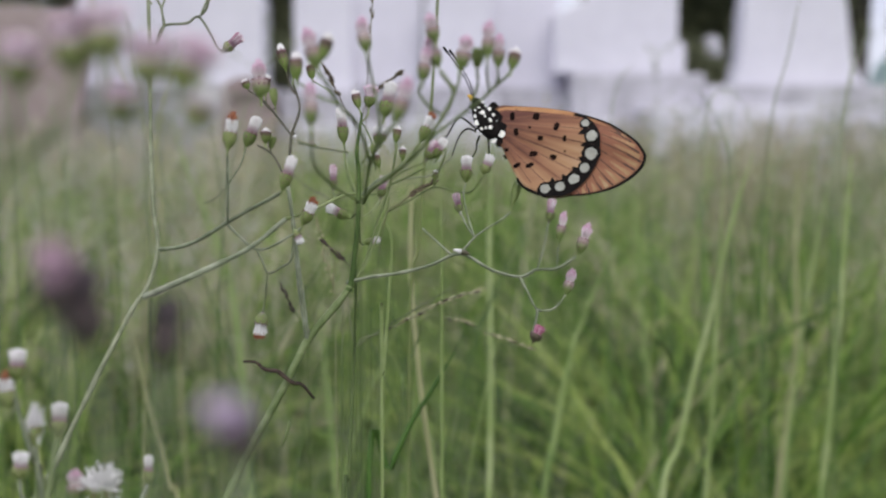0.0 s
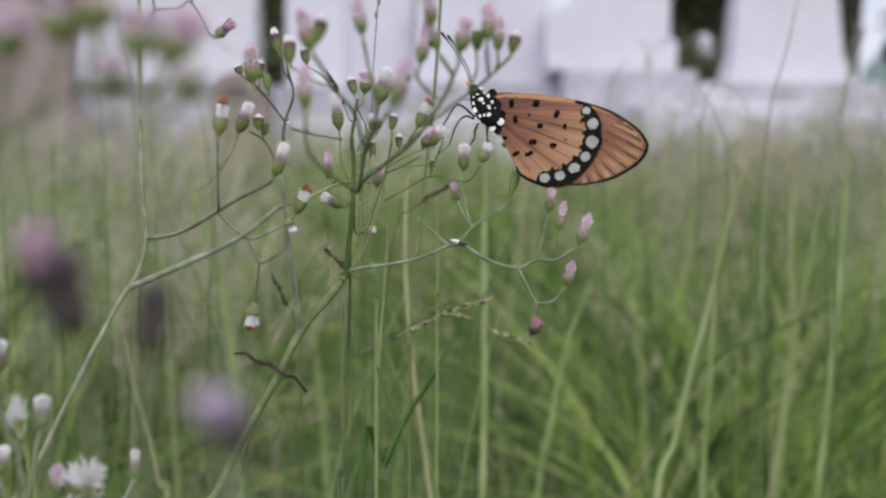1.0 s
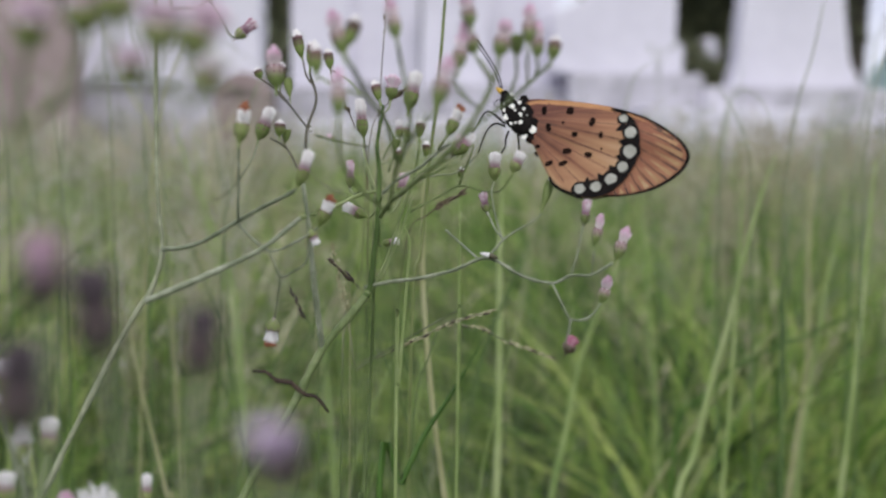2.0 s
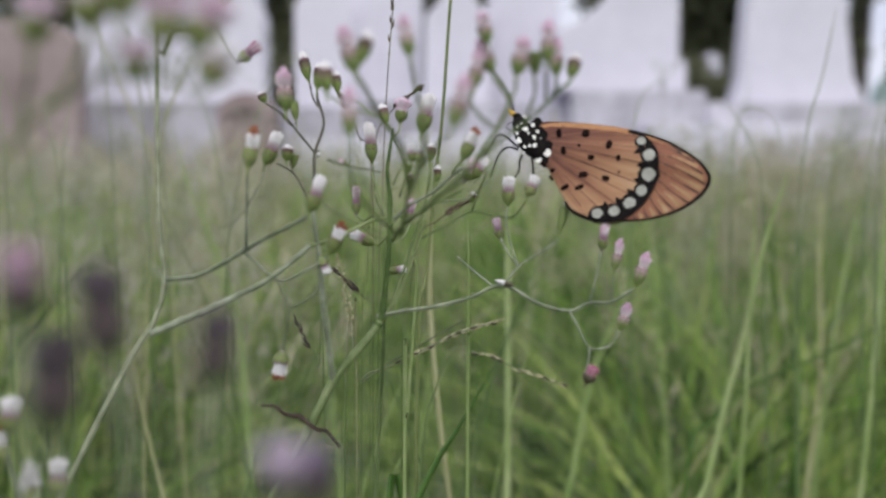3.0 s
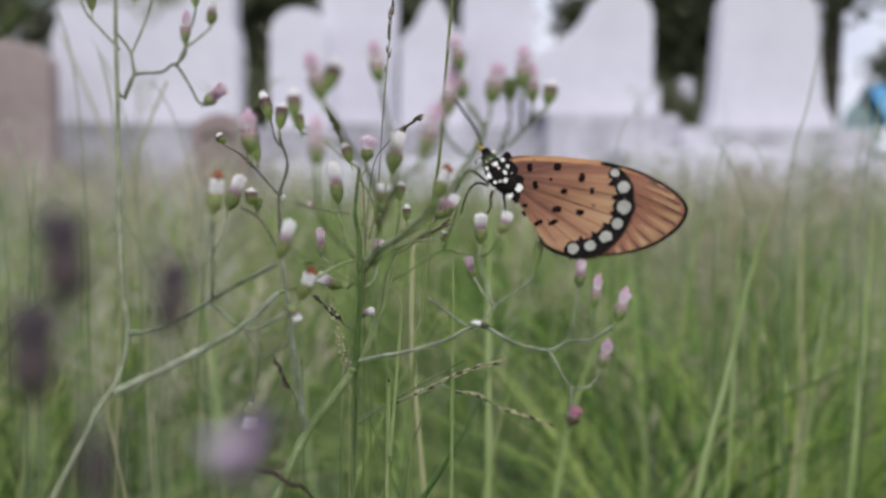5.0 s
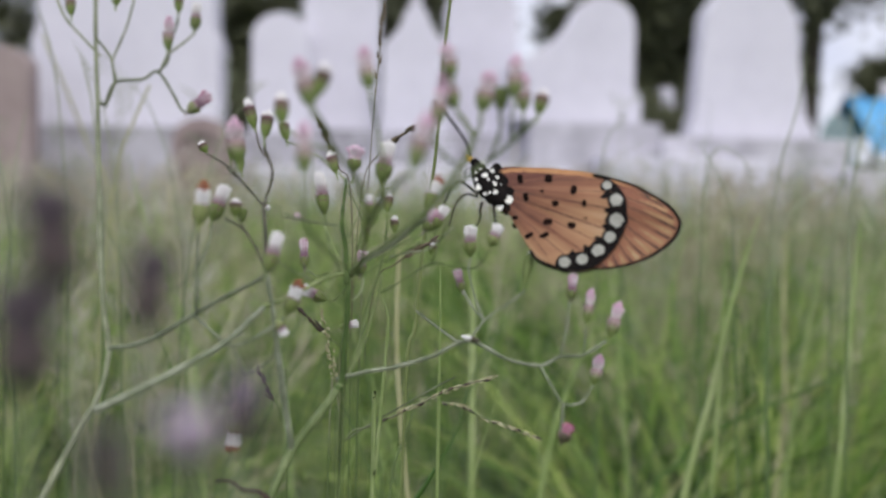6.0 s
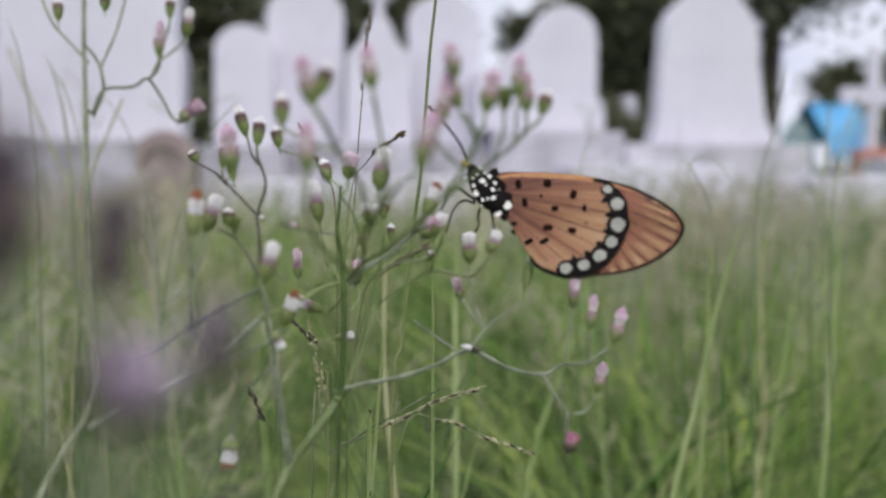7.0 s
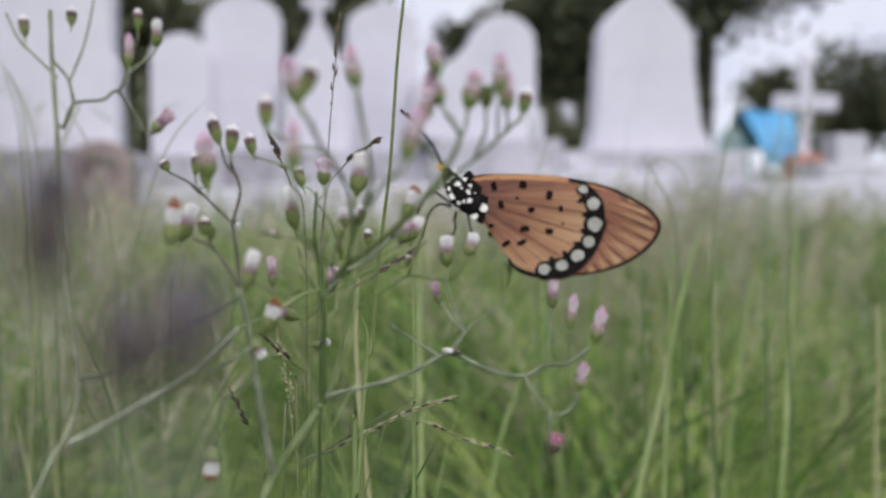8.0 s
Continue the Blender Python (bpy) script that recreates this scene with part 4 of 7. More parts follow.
# ---------------------------------------------------------------- single stalks
def stalk(kind, r0, r1, *points):
    """A grass stalk or blade through points in mm from its tip to its root."""
    root = Vector(points[-1])
    names = {"green": ("grass_stalk", "tall pale green grass stalk"), "straw": ("grass_stalk", "tall straw-coloured grass stalk"), "blade": ("grass_stalk", "dark green pointed grass blade"), "grey": ("grass_stalk", "thin bending grey-green grass stalk"), "reed": ("grass_stalk", "smooth round green grass stalk"), "seed": ("seeding_grass", "thin grass stalk with a sparse seed spike"), "darkseed": ("seeding_grass", "dark brown dry grass spike"), "thinseed": ("seeding_grass", "thread-thin grass stalk with dark seeds"), "beadseed": ("seeding_grass", "fine grass spike beaded with pale grains")}
    name, label = names[kind]
    ob = thing(name, (root.x, root.y, 0), label, "grass", "single grass stalks")
    pts = [np.array(p, float) for p in points] + [np.array((root.x, root.y, -10.0))]
    c = [(q - np.array((root.x, root.y, 0))) / 1000 for q in spline(pts, 6)]
    n = len(c) - 1
    radii = [(r0 + (r1 - r0) * min(1, i / n * 1.5)) / 1000 for i in range(n + 1)]
    if kind in ("green", "straw", "blade"):
        # a folded leaf: a flat V section that tapers to the tip
        verts, faces = [], []
        for i, q in enumerate(c):
            d = c[min(i + 1, n)] - c[max(i - 1, 0)]
            side = np.cross(d, (0, 1, 0.2))
            side = side / (np.linalg.norm(side) + 1e-9)
            w = radii[i] * {"blade": min(1.0, 0.03 + i / (0.3 * n)), "green": min(1.0, 0.3 + i / (0.22 * n))}.get(kind, 1.0)
            back = np.array((0, 0.35 * w, 0))
            verts += [q - side * w, q + back, q + side * w, q + back + np.array((0, 0.12 * w, 0))]
        for i in range(n):
            a, b = 4 * i, 4 * i + 4
            faces += [(a, a + 1, b + 1, b), (a + 1, a + 2, b + 2, b + 1), (a + 2, a + 3, b + 3, b + 2), (a + 3, a, b, b + 3)]
        part("leaf", mesh_of("leaf", verts, faces, M_STALK[kind], True), ob)
    else:
        radii[0], radii[1] = radii[0] * 0.25, radii[1] * 0.6
        v, f = tube(c, radii, 6)
        part("stalk", mesh_of("stalk", v, f, M_STALK[kind], True), ob)
        if kind in ("reed", "grey"):
            return ob
        rng = random.Random(int(abs(points[0][0]) * 10) + 3)
        sv, sf = [], []
        long = {"seed": 0.5, "darkseed": 0.3, "thinseed": 0.4, "beadseed": 0.7}[kind]
        for k in range({"seed": 52, "darkseed": 16, "thinseed": 14, "beadseed": 54}[kind]):
            i = min(n - 1, int(n * long * rng.random()))
            q = c[i] + (c[i + 1] - c[i]) * rng.random()
            d = c[i] - c[i + 1]
            d = d / (np.linalg.norm(d) + 1e-9)
            size = rng.uniform(0.5, 1.0) * {"seed": 0.0012, "beadseed": 0.0007}.get(kind, 0.0016)
            o = np.array([rng.gauss(0, 1) for _ in range(3)])
            o -= d * (o @ d)
            o = o / (np.linalg.norm(o) + 1e-9)
            p0 = q + o * radii[i] * 0.6 + (o * rng.uniform(0.0, 0.0008) if kind == "beadseed" else 0)
            fat = {"darkseed": 0.00036, "beadseed": 0.00025, "seed": 0.00022}.get(kind, 0.00026)
            v, f = tube([p0, p0 + d * size * 0.5 + o * size * 0.2, p0 + d * size * 1.5 + o * size * 0.35], [0.00008, fat, 0.00004], 5)
            off = len(sv)
            sv += v
            sf += [tuple(x + off for x in g) for g in f]
        part("seed_spike", mesh_of("seed_spike", sv, sf, M_GRAINPALE if kind in ("seed", "beadseed") else M_GRAIN), ob, "small pale grains" if kind in ("seed", "beadseed") else "small brown grains")
        if kind == "seed":
            # a few ripe spikelets, fatter and darker
            sv, sf = [], []
            for k in range(7):
                i = min(n - 2, int(n * 0.6 * (k + rng.random()) / 7))
                d = c[i] - c[i + 1]
                d = d / (np.linalg.norm(d) + 1e-9)
                q = c[i] + np.array((0, -0.0002, rng.uniform(-0.0003, 0.0003)))
                v, f = tube([q, q + d * 0.0008, q + d * 0.0018], [0.0001, 0.00034, 0.00005], 5)
                off = len(sv)
                sv += v
                sf += [tuple(x + off for x in g) for g in f]
            part("ripe_spikelet", mesh_of("ripe_spikelet", sv, sf, M_GRAIN), ob, "ripe brown grains")
    return ob


stalk("green", 1.0, 1.35, (18.5, 450.4, 396.0), (18.2, 448.9, 362.9), (18.7, 447.3, 329.4), (18.8, 445.4, 293.3), (17.6, 438.5, 216.6))
stalk("green", 0.71, 1.42, (112.6, 420.0, 404.0), (107.6, 420.0, 386.5), (103.4, 420.0, 368.0), (100.4, 420.0, 351.0), (97.2, 420.0, 336.0), (94.4, 420.0, 325.0), (88.5, 419.0, 296.0), (80.0, 414.0, 250.0))
stalk("green", 0.50, 1.10, (101.9, 420.0, 396.0), (101.5, 420.0, 368.0), (101.1, 420.0, 340.0), (100.5, 420.0, 312.0), (99.1, 420.0, 276.0), (96.0, 416.0, 200.0))
stalk("straw", 1.12, 1.57, (190.6, 620.6, 386.9), (187.9, 610.1, 342.4), (187.0, 599.7, 298.5), (181.0, 589.7, 258.4), (170.7, 575.5, 183.9))
stalk("green", 1.05, 1.55, (155.3, 440.0, 402.0), (154.4, 440.0, 371.0), (153.5, 440.0, 343.0), (152.3, 440.0, 315.0), (150.9, 440.0, 292.0), (148.5, 439.0, 262.0), (144.0, 434.0, 200.0))
stalk("green", 0.55, 1.20, (178.0, 530.0, 388.0), (173.9, 530.0, 365.0), (170.7, 530.0, 341.0), (167.5, 530.0, 313.0), (165.6, 530.0, 292.0), (163.2, 529.0, 268.0), (158.0, 522.0, 190.0))
stalk("straw", 0.46, 1.20, (146.0, 520.0, 322.0), (125.0, 520.0, 297.0), (110.8, 520.0, 277.0), (97.0, 520.0, 254.5), (88.0, 519.0, 238.5), (76.0, 516.0, 205.0))
stalk("green", 0.55, 1.38, (73.7, 496.3, 359.3), (63.9, 493.6, 337.4), (55.3, 490.6, 313.1), (49.2, 486.8, 281.6), (41.9, 479.6, 223.2))
stalk("green", 0.64, 1.54, (113.4, 700.7, 382.7), (117.9, 694.4, 331.6), (122.0, 688.1, 280.6), (127.2, 680.6, 219.4), (128.9, 671.4, 144.5))
stalk("straw", 0.62, 0.85, (-9.3, 339.7, 396.9), (-9.6, 337.3, 377.1), (-8.8, 335.3, 360.6), (-6.3, 332.2, 335.8), (-2.0, 328.9, 306.0), (5.0, 323.0, 262.0), (14.0, 312.0, 190.0))
stalk("blade", 0.26, 0.80, (7.1, 285.6, 366.5), (2.3, 284.6, 358.0), (-2.7, 283.5, 349.6), (-7.7, 282.6, 341.8), (-13.3, 281.1, 329.8), (-19.0, 278.9, 311.5))
stalk("seed", 0.17, 0.22, (22.6, 294.6, 357.9), (17.0, 294.9, 360.0), (11.2, 295.1, 362.0), (2.4, 295.5, 365.4), (-6.5, 294.9, 360.3), (-12.3, 287.8, 301.9))
stalk("green", 0.83, 1.65, (95.2, 890.1, 284.5), (99.6, 883.7, 232.0), (104.0, 874.0, 153.3), (108.4, 863.3, 65.8))
stalk("straw", 0.41, 0.50, (-99.6, 456.4, 444.8), (-104.9, 454.9, 432.1), (-109.3, 453.4, 420.1), (-112.8, 450.4, 396.0), (-115.0, 445.1, 352.3), (-115.9, 431.6, 242.9))
stalk("straw", 0.66, 0.77, (-195.8, 649.0, 479.9), (-190.9, 647.9, 468.3), (-180.5, 645.5, 445.1), (-171.6, 643.3, 423.4), (-157.4, 639.2, 381.2), (-142.4, 623.9, 205.8))
stalk("green", 0.37, 0.83, (-118.5, 503.8, 420.1), (-111.1, 500.5, 393.3), (-98.9, 496.9, 364.2), (-89.1, 492.7, 330.2), (-81.8, 479.6, 223.2))
stalk("green", 0.51, 1.03, (-150.5, 703.6, 406.5), (-141.9, 696.5, 348.6), (-124.8, 688.1, 280.6), (-117.9, 671.4, 144.5))
stalk("straw", 0.29, 0.73, (-108.5, 394.2, 348.1), (-102.6, 390.8, 320.9), (-94.8, 387.0, 289.8), (-90.9, 383.7, 262.6))
stalk("green", 0.44, 1.32, (-65.8, 594.1, 335.5), (-61.4, 588.4, 288.9), (-54.1, 575.5, 183.9))
stalk("green", 0.59, 1.76, (-9.4, 788.4, 276.2), (-17.2, 781.7, 221.8), (-32.9, 767.4, 105.2))
stalk("green", 0.73, 2.06, (237.4, 789.3, 284.0), (202.1, 784.5, 245.1), (131.6, 775.0, 167.4), (84.6, 767.4, 105.2))
s0 = stalk("reed", 0.30, 0.42, (-1.6, 277.8, 470.3), (-2.6, 277.0, 456.5), (-3.6, 279.4, 445.3), (-5.1, 281.1, 422.1), (-6.4, 283.5, 410.2), (-8.5, 285.1, 385.9), (-11.0, 285.2, 336.6))
s1 = stalk("thinseed", 0.12, 0.12, (-16.3, 258.2, 450.9), (-16.6, 260.3, 445.4), (-17.3, 262.5, 438.1), (-18.1, 264.4, 428.6), (-18.7, 266.4, 418.7), (-19.3, 268.1, 405.4), (-20.4, 266.6, 343.4))
s2 = stalk("darkseed", 0.20, 0.12, (-29.4, 258.3, 428.5), (-27.3, 261.5, 423.6), (-25.4, 264.7, 418.8), (-22.8, 267.5, 408.8), (-22.7, 266.9, 343.4))
s3 = stalk("darkseed", 0.16, 0.08, (-8.3, 255.6, 428.0), (-12.2, 259.0, 425.4), (-15.8, 262.2, 422.2), (-19.0, 265.2, 415.5), (-20.7, 266.6, 388.8), (-22.1, 266.8, 343.4))
s4 = stalk("seed", 0.16, 0.20, (5.1, 255.7, 378.7), (-1.1, 257.2, 376.7), (-6.9, 258.5, 374.0), (-12.8, 259.9, 370.7), (-18.8, 261.3, 367.4), (-24.0, 262.5, 364.0), (-27.6, 262.5, 345.1))
branch(s4, 0.20, 0.13, (-24.0, 262.5, 364.2), (-18.8, 261.3, 368.0), (-12.8, 259.9, 371.9), (-6.9, 258.5, 375.7), (-2.4, 257.6, 378.4), tone="grey")
s5 = stalk("beadseed", 0.09, 0.13, (-28.3, 255.7, 391.7), (-27.5, 256.3, 388.2), (-26.7, 257.0, 383.8), (-25.7, 257.5, 379.4), (-25.0, 258.2, 374.9), (-24.5, 257.2, 346.8))
s6 = stalk("darkseed", 0.20, 0.08, (-30.3, 255.8, 390.7), (-27.7, 256.4, 388.2), (-25.1, 256.9, 385.4), (-22.8, 257.4, 382.8), (-23.1, 257.8, 372.8), (-23.8, 257.1, 346.8))
s7 = stalk("darkseed", 0.20, 0.08, (-3.2, 253.5, 406.5), (-7.2, 254.9, 404.1), (-10.8, 256.2, 401.4), (-14.5, 257.4, 397.5), (-16.7, 257.4, 379.2), (-17.9, 256.4, 346.8))
stalk("green", 0.24, 0.40, (-12.5, 253.9, 394.7), (-11.4, 254.7, 390.3), (-12.0, 255.3, 379.5), (-13.4, 255.5, 359.8), (-13.9, 255.9, 346.8))
stalk("green", 0.18, 0.40, (-0.7, 278.1, 401.0), (-0.4, 278.8, 386.7), (-0.3, 279.2, 367.4), (-0.3, 278.9, 338.3))
stalk("thinseed", 0.12, 0.12, (-36.9, 260.9, 379.0), (-34.3, 260.3, 374.2), (-32.2, 259.7, 369.3), (-30.7, 258.0, 346.8))
stalk("blade", 0.55, 1.10, (202.5, 511.6, 342.8), (182.0, 513.5, 333.0), (160.1, 515.4, 321.5), (132.1, 518.0, 307.8), (113.7, 519.1, 290.9), (101.3, 518.0, 251.8))
stalk("straw", 0.73, 1.10, (224.0, 510.4, 364.4), (224.8, 508.3, 335.1), (223.4, 506.5, 305.7), (222.8, 502.9, 252.0))
stalk("grey", 0.23, 0.46, (131.5, 432.8, 460.8), (126.8, 430.0, 438.3), (122.0, 428.0, 422.0), (118.4, 424.7, 395.4), (116.9, 419.6, 354.6), (116.5, 406.7, 252.6))
stalk("grey", 0.23, 0.46, (93.1, 429.0, 427.9), (100.2, 427.5, 416.8), (104.4, 426.1, 405.6), (105.7, 424.0, 389.2), (106.7, 417.1, 334.2), (107.9, 406.8, 252.6))
stalk("grey", 0.25, 0.41, (157.7, 457.2, 415.8), (146.7, 456.7, 411.4), (135.7, 455.8, 403.7), (129.6, 453.8, 387.2), (127.6, 449.1, 350.1), (126.5, 435.4, 240.8))
stalk("grey", 0.28, 0.55, (180.5, 512.3, 454.4), (177.2, 509.2, 430.1), (172.4, 505.9, 403.3), (169.7, 500.7, 362.0), (167.6, 483.0, 221.1))
stalk("grey", 0.18, 0.46, (84.6, 511.1, 439.3), (77.3, 510.3, 432.0), (73.7, 508.4, 417.4), (72.6, 505.1, 390.7), (72.9, 483.7, 220.6))
stalk("grey", 0.17, 0.41, (122.4, 456.6, 409.1), (118.0, 458.3, 422.1), (109.1, 458.9, 426.5), (103.7, 457.6, 415.5), (101.7, 452.1, 371.8), (101.2, 435.6, 240.6))
stalk("grey", 0.22, 0.44, (156.9, 431.3, 449.6), (151.4, 430.2, 433.8), (147.8, 428.7, 414.2), (146.4, 425.9, 381.0), (146.2, 417.8, 283.4))


arcs = random.Random(61)
for k in range(11):
    # fine bent stems that cross one another before the pale stones
    y = arcs.uniform(360, 480)
    x = y * arcs.uniform(-0.40, -0.19)
    top = arcs.uniform(425, 478)
    bend = arcs.uniform(-26, 26)
    stalk("grey", 0.16, 0.34, (x + bend, y, top), (x + 0.55 * bend, y, top - 14), (x + 0.22 * bend, y, top - 38), (x, y - 2, top - 80), (x - 0.1 * bend, y - 6, 250.0))

for k in range(14):
    # soft leaning stems that cross behind the flowering branches
    y = arcs.uniform(320, 430)
    x = y * arcs.uniform(-0.19, 0.03)
    top = arcs.uniform(352, 412)
    bend = arcs.choice((-1, 1)) * arcs.uniform(14, 42)
    stalk(arcs.choice(("grey", "grey", "green")), 0.18, 0.42, (x + bend, y, top), (x + 0.62 * bend, y, top - 24), (x + 0.28 * bend, y, top - 52), (x, y - 2, top - 88), (x - 0.3 * bend, y - 6, 225.0))


# ---------------------------------------------------------------- the ironweed plants
plant = thing("ironweed_plant", (-65.0, 215.0, 0.0), "slender branching ironweed with small purple and white flower heads", "wildflower", "ironweed plants")
branch(plant, 0.48, 0.24, (-16.1, 218.4, 401.9), (-16.1, 221.1, 407.1), (-16.6, 222.6, 411.4), (-16.2, 224.1, 415.1), (-15.7, 225.6, 418.9), tone="dark")
branch(plant, 0.95, 0.63, (-65.0, 215.0, 0.0), (-66.0, 214.0, 120.0), (-62.0, 213.0, 250.0), (-47.1, 203.2, 335.5), (-40.0, 205.8, 348.4), (-36.1, 208.0, 356.5), (-29.9, 210.5, 367.7), (-25.3, 212.8, 376.7), (-19.6, 214.3, 383.6), (-17.5, 215.2, 386.5))
branch(plant, 0.63, 0.42, (-18.2, 214.9, 385.5), (-17.3, 215.3, 387.2), (-16.7, 216.3, 392.5), (-16.2, 217.4, 397.7), (-16.0, 219.1, 403.5), tone="dark")
branch(plant, 0.32, 0.32, (-16.2, 219.7, 403.8), (-19.6, 217.6, 403.1), (-24.5, 215.3, 400.8), (-29.0, 211.1, 399.6), tone="green")
branch(plant, 0.56, 0.34, (-25.3, 212.8, 376.4), (-26.6, 211.7, 387.8), (-27.6, 211.9, 398.3), (-28.6, 212.8, 405.5), tone="silver")
branch(plant, 0.30, 0.24, (-28.6, 212.8, 405.4), (-28.7, 216.5, 410.6), (-29.1, 223.0, 414.8), (-27.7, 224.7, 419.8), (-29.0, 226.2, 424.2), tone="maroon")
branch(plant, 0.21, 0.16, (-28.6, 212.8, 405.0), (-30.2, 215.2, 408.5), (-32.3, 217.6, 411.4), (-35.1, 218.8, 412.9), tone="maroon")
branch(plant, 0.21, 0.16, (-29.1, 223.0, 414.6), (-32.5, 227.5, 418.2), (-35.6, 229.9, 421.4), (-39.1, 234.2, 423.4), tone="maroon")
branch(plant, 0.37, 0.26, (-18.3, 215.3, 387.2), (-13.8, 215.5, 388.2), (-9.0, 215.8, 388.8), (-2.6, 217.0, 390.2), (3.3, 217.3, 392.4), (9.2, 215.9, 389.5), (14.5, 214.8, 388.4), (17.6, 213.9, 389.9), (21.2, 213.0, 390.2), (24.7, 212.2, 392.5))
branch(plant, 0.21, 0.16, (14.5, 214.7, 388.3), (16.0, 213.4, 385.4), (17.5, 212.0, 382.7), (20.2, 212.5, 382.5), (21.8, 213.2, 383.6), (23.0, 214.3, 385.0))
branch(plant, 0.26, 0.26, (17.6, 212.0, 382.6), (17.2, 210.8, 380.5), (16.6, 209.0, 378.7), (16.5, 208.4, 377.5))
branch(plant, 0.16, 0.16, (21.2, 213.0, 390.2), (21.3, 212.3, 393.0), (21.3, 211.6, 395.4))
branch(plant, 0.16, 0.16, (17.6, 213.9, 389.9), (18.9, 215.4, 393.7), (19.9, 217.0, 398.3))
branch(plant, 0.21, 0.16, (3.3, 217.3, 392.4), (6.0, 218.1, 395.5), (8.2, 218.8, 397.0), (10.9, 219.0, 398.6), (13.0, 219.2, 400.2))
branch(plant, 0.16, 0.16, (6.0, 218.1, 395.5), (4.8, 220.1, 399.1), (4.0, 221.6, 403.3), (4.4, 222.4, 405.4))
branch(plant, 0.16, 0.16, (6.0, 218.1, 395.5), (4.6, 221.4, 397.3), (3.4, 224.2, 399.8))
branch(plant, 0.21, 0.16, (1.7, 217.7, 392.1), (-1.0, 224.5, 393.7), (-4.1, 230.8, 395.8))
branch(plant, 0.16, 0.16, (-10.5, 222.2, 400.0), (-5.9, 223.5, 402.4), (-1.8, 224.8, 404.5), (1.8, 224.2, 403.9), (5.3, 223.2, 403.7), (7.8, 222.1, 406.9), tone="green")
branch(plant, 0.26, 0.21, (-16.9, 215.2, 386.4), (-14.4, 218.2, 392.2), (-12.6, 221.0, 398.2), (-10.3, 222.8, 404.9), (-9.2, 223.5, 410.8), (-9.0, 223.8, 413.0), tone="green")
branch(plant, 0.16, 0.16, (-10.2, 221.9, 406.0), (-7.5, 222.2, 407.8), (-4.2, 221.8, 409.3), (-2.9, 221.4, 410.0), tone="green")
branch(plant, 0.16, 0.16, (-1.7, 221.4, 409.5), (0.6, 221.2, 412.0), (-1.8, 223.8, 404.8), tone="green")
branch(plant, 0.16, 0.16, (-15.4, 218.1, 399.3), (-13.7, 224.3, 400.1), (-12.9, 234.5, 401.2), tone="green")
branch(plant, 0.21, 0.16, (-15.9, 218.6, 399.2), (-16.3, 223.7, 395.4), (-16.6, 230.4, 393.0), (-16.6, 238.3, 391.6), tone="green")
branch(plant, 0.16, 0.16, (-19.0, 218.2, 404.1), (-20.8, 224.6, 402.8), (-22.4, 234.7, 402.9), tone="green")
branch(plant, 0.16, 0.16, (-15.5, 220.1, 402.9), (-16.7, 225.2, 400.0), (-18.4, 231.0, 397.9), tone="green")
branch(plant, 0.16, 0.16, (-17.1, 221.2, 403.9), (-18.6, 224.1, 407.0), (-19.1, 226.5, 410.1), (-19.3, 227.2, 412.5), tone="green")
branch(plant, 0.16, 0.16, (-15.7, 225.5, 418.4), (-16.6, 231.7, 419.5), (-17.1, 237.8, 420.0), tone="green")
branch(plant, 0.16, 0.16, (-15.7, 225.4, 417.3), (-14.7, 225.5, 418.4), (-14.4, 226.2, 419.8), tone="green")
branch(plant, 0.16, 0.16, (-18.0, 201.6, 420.7), (-21.0, 212.0, 423.1), (-25.3, 226.3, 425.1), tone="green")
branch(plant, 0.21, 0.21, (-5.6, 212.6, 411.6), (-3.0, 209.5, 415.5), (-4.0, 207.8, 414.0), tone="green")
branch(plant, 0.16, 0.16, (-11.7, 214.2, 412.6), (-11.3, 214.2, 413.0), (-11.7, 214.8, 413.6), tone="green")
branch(plant, 0.16, 0.16, (-9.1, 222.2, 408.2), (-7.9, 223.3, 408.6), (-7.9, 224.4, 409.6), tone="green")
branch(plant, 0.16, 0.16, (-12.8, 220.2, 408.3), (-13.0, 218.4, 410.0), (-13.2, 217.5, 411.1), tone="green")
branch(plant, 0.42, 0.32, (-52.3, 210.4, 394.1), (-48.5, 209.5, 394.6), (-44.6, 208.6, 396.0), (-38.9, 207.0, 399.4), (-34.7, 205.3, 401.8), (-30.4, 202.6, 404.0), (-28.0, 199.7, 405.4))
branch(plant, 0.26, 0.21, (-38.9, 207.0, 399.0), (-34.7, 207.5, 394.9), (-32.1, 207.5, 394.6), (-28.0, 207.7, 396.7), (-25.7, 208.4, 398.3))
branch(plant, 0.21, 0.21, (-33.6, 207.4, 394.1), (-32.6, 207.1, 392.1), (-31.7, 207.4, 390.1), (-29.1, 207.6, 391.3), (-27.5, 207.7, 392.7), (-27.2, 208.1, 395.6), (-27.0, 208.4, 398.1), tone="grey")
branch(plant, 0.16, 0.16, (-31.8, 207.4, 390.1), (-32.9, 211.4, 385.7), (-33.9, 214.4, 381.7), tone="grey")
branch(plant, 0.58, 0.42, (-52.1, 197.5, 387.3), (-44.4, 199.9, 390.5), (-39.5, 203.2, 392.6), (-34.5, 206.5, 395.1), (-29.0, 211.1, 399.6), tone="silver")
branch(plant, 0.26, 0.21, (-38.6, 206.0, 399.5), (-37.9, 202.8, 406.2), (-37.4, 200.5, 412.1))
branch(plant, 0.21, 0.16, (-37.8, 202.9, 406.7), (-36.9, 210.3, 409.6), (-36.8, 216.7, 412.5), tone="grey")
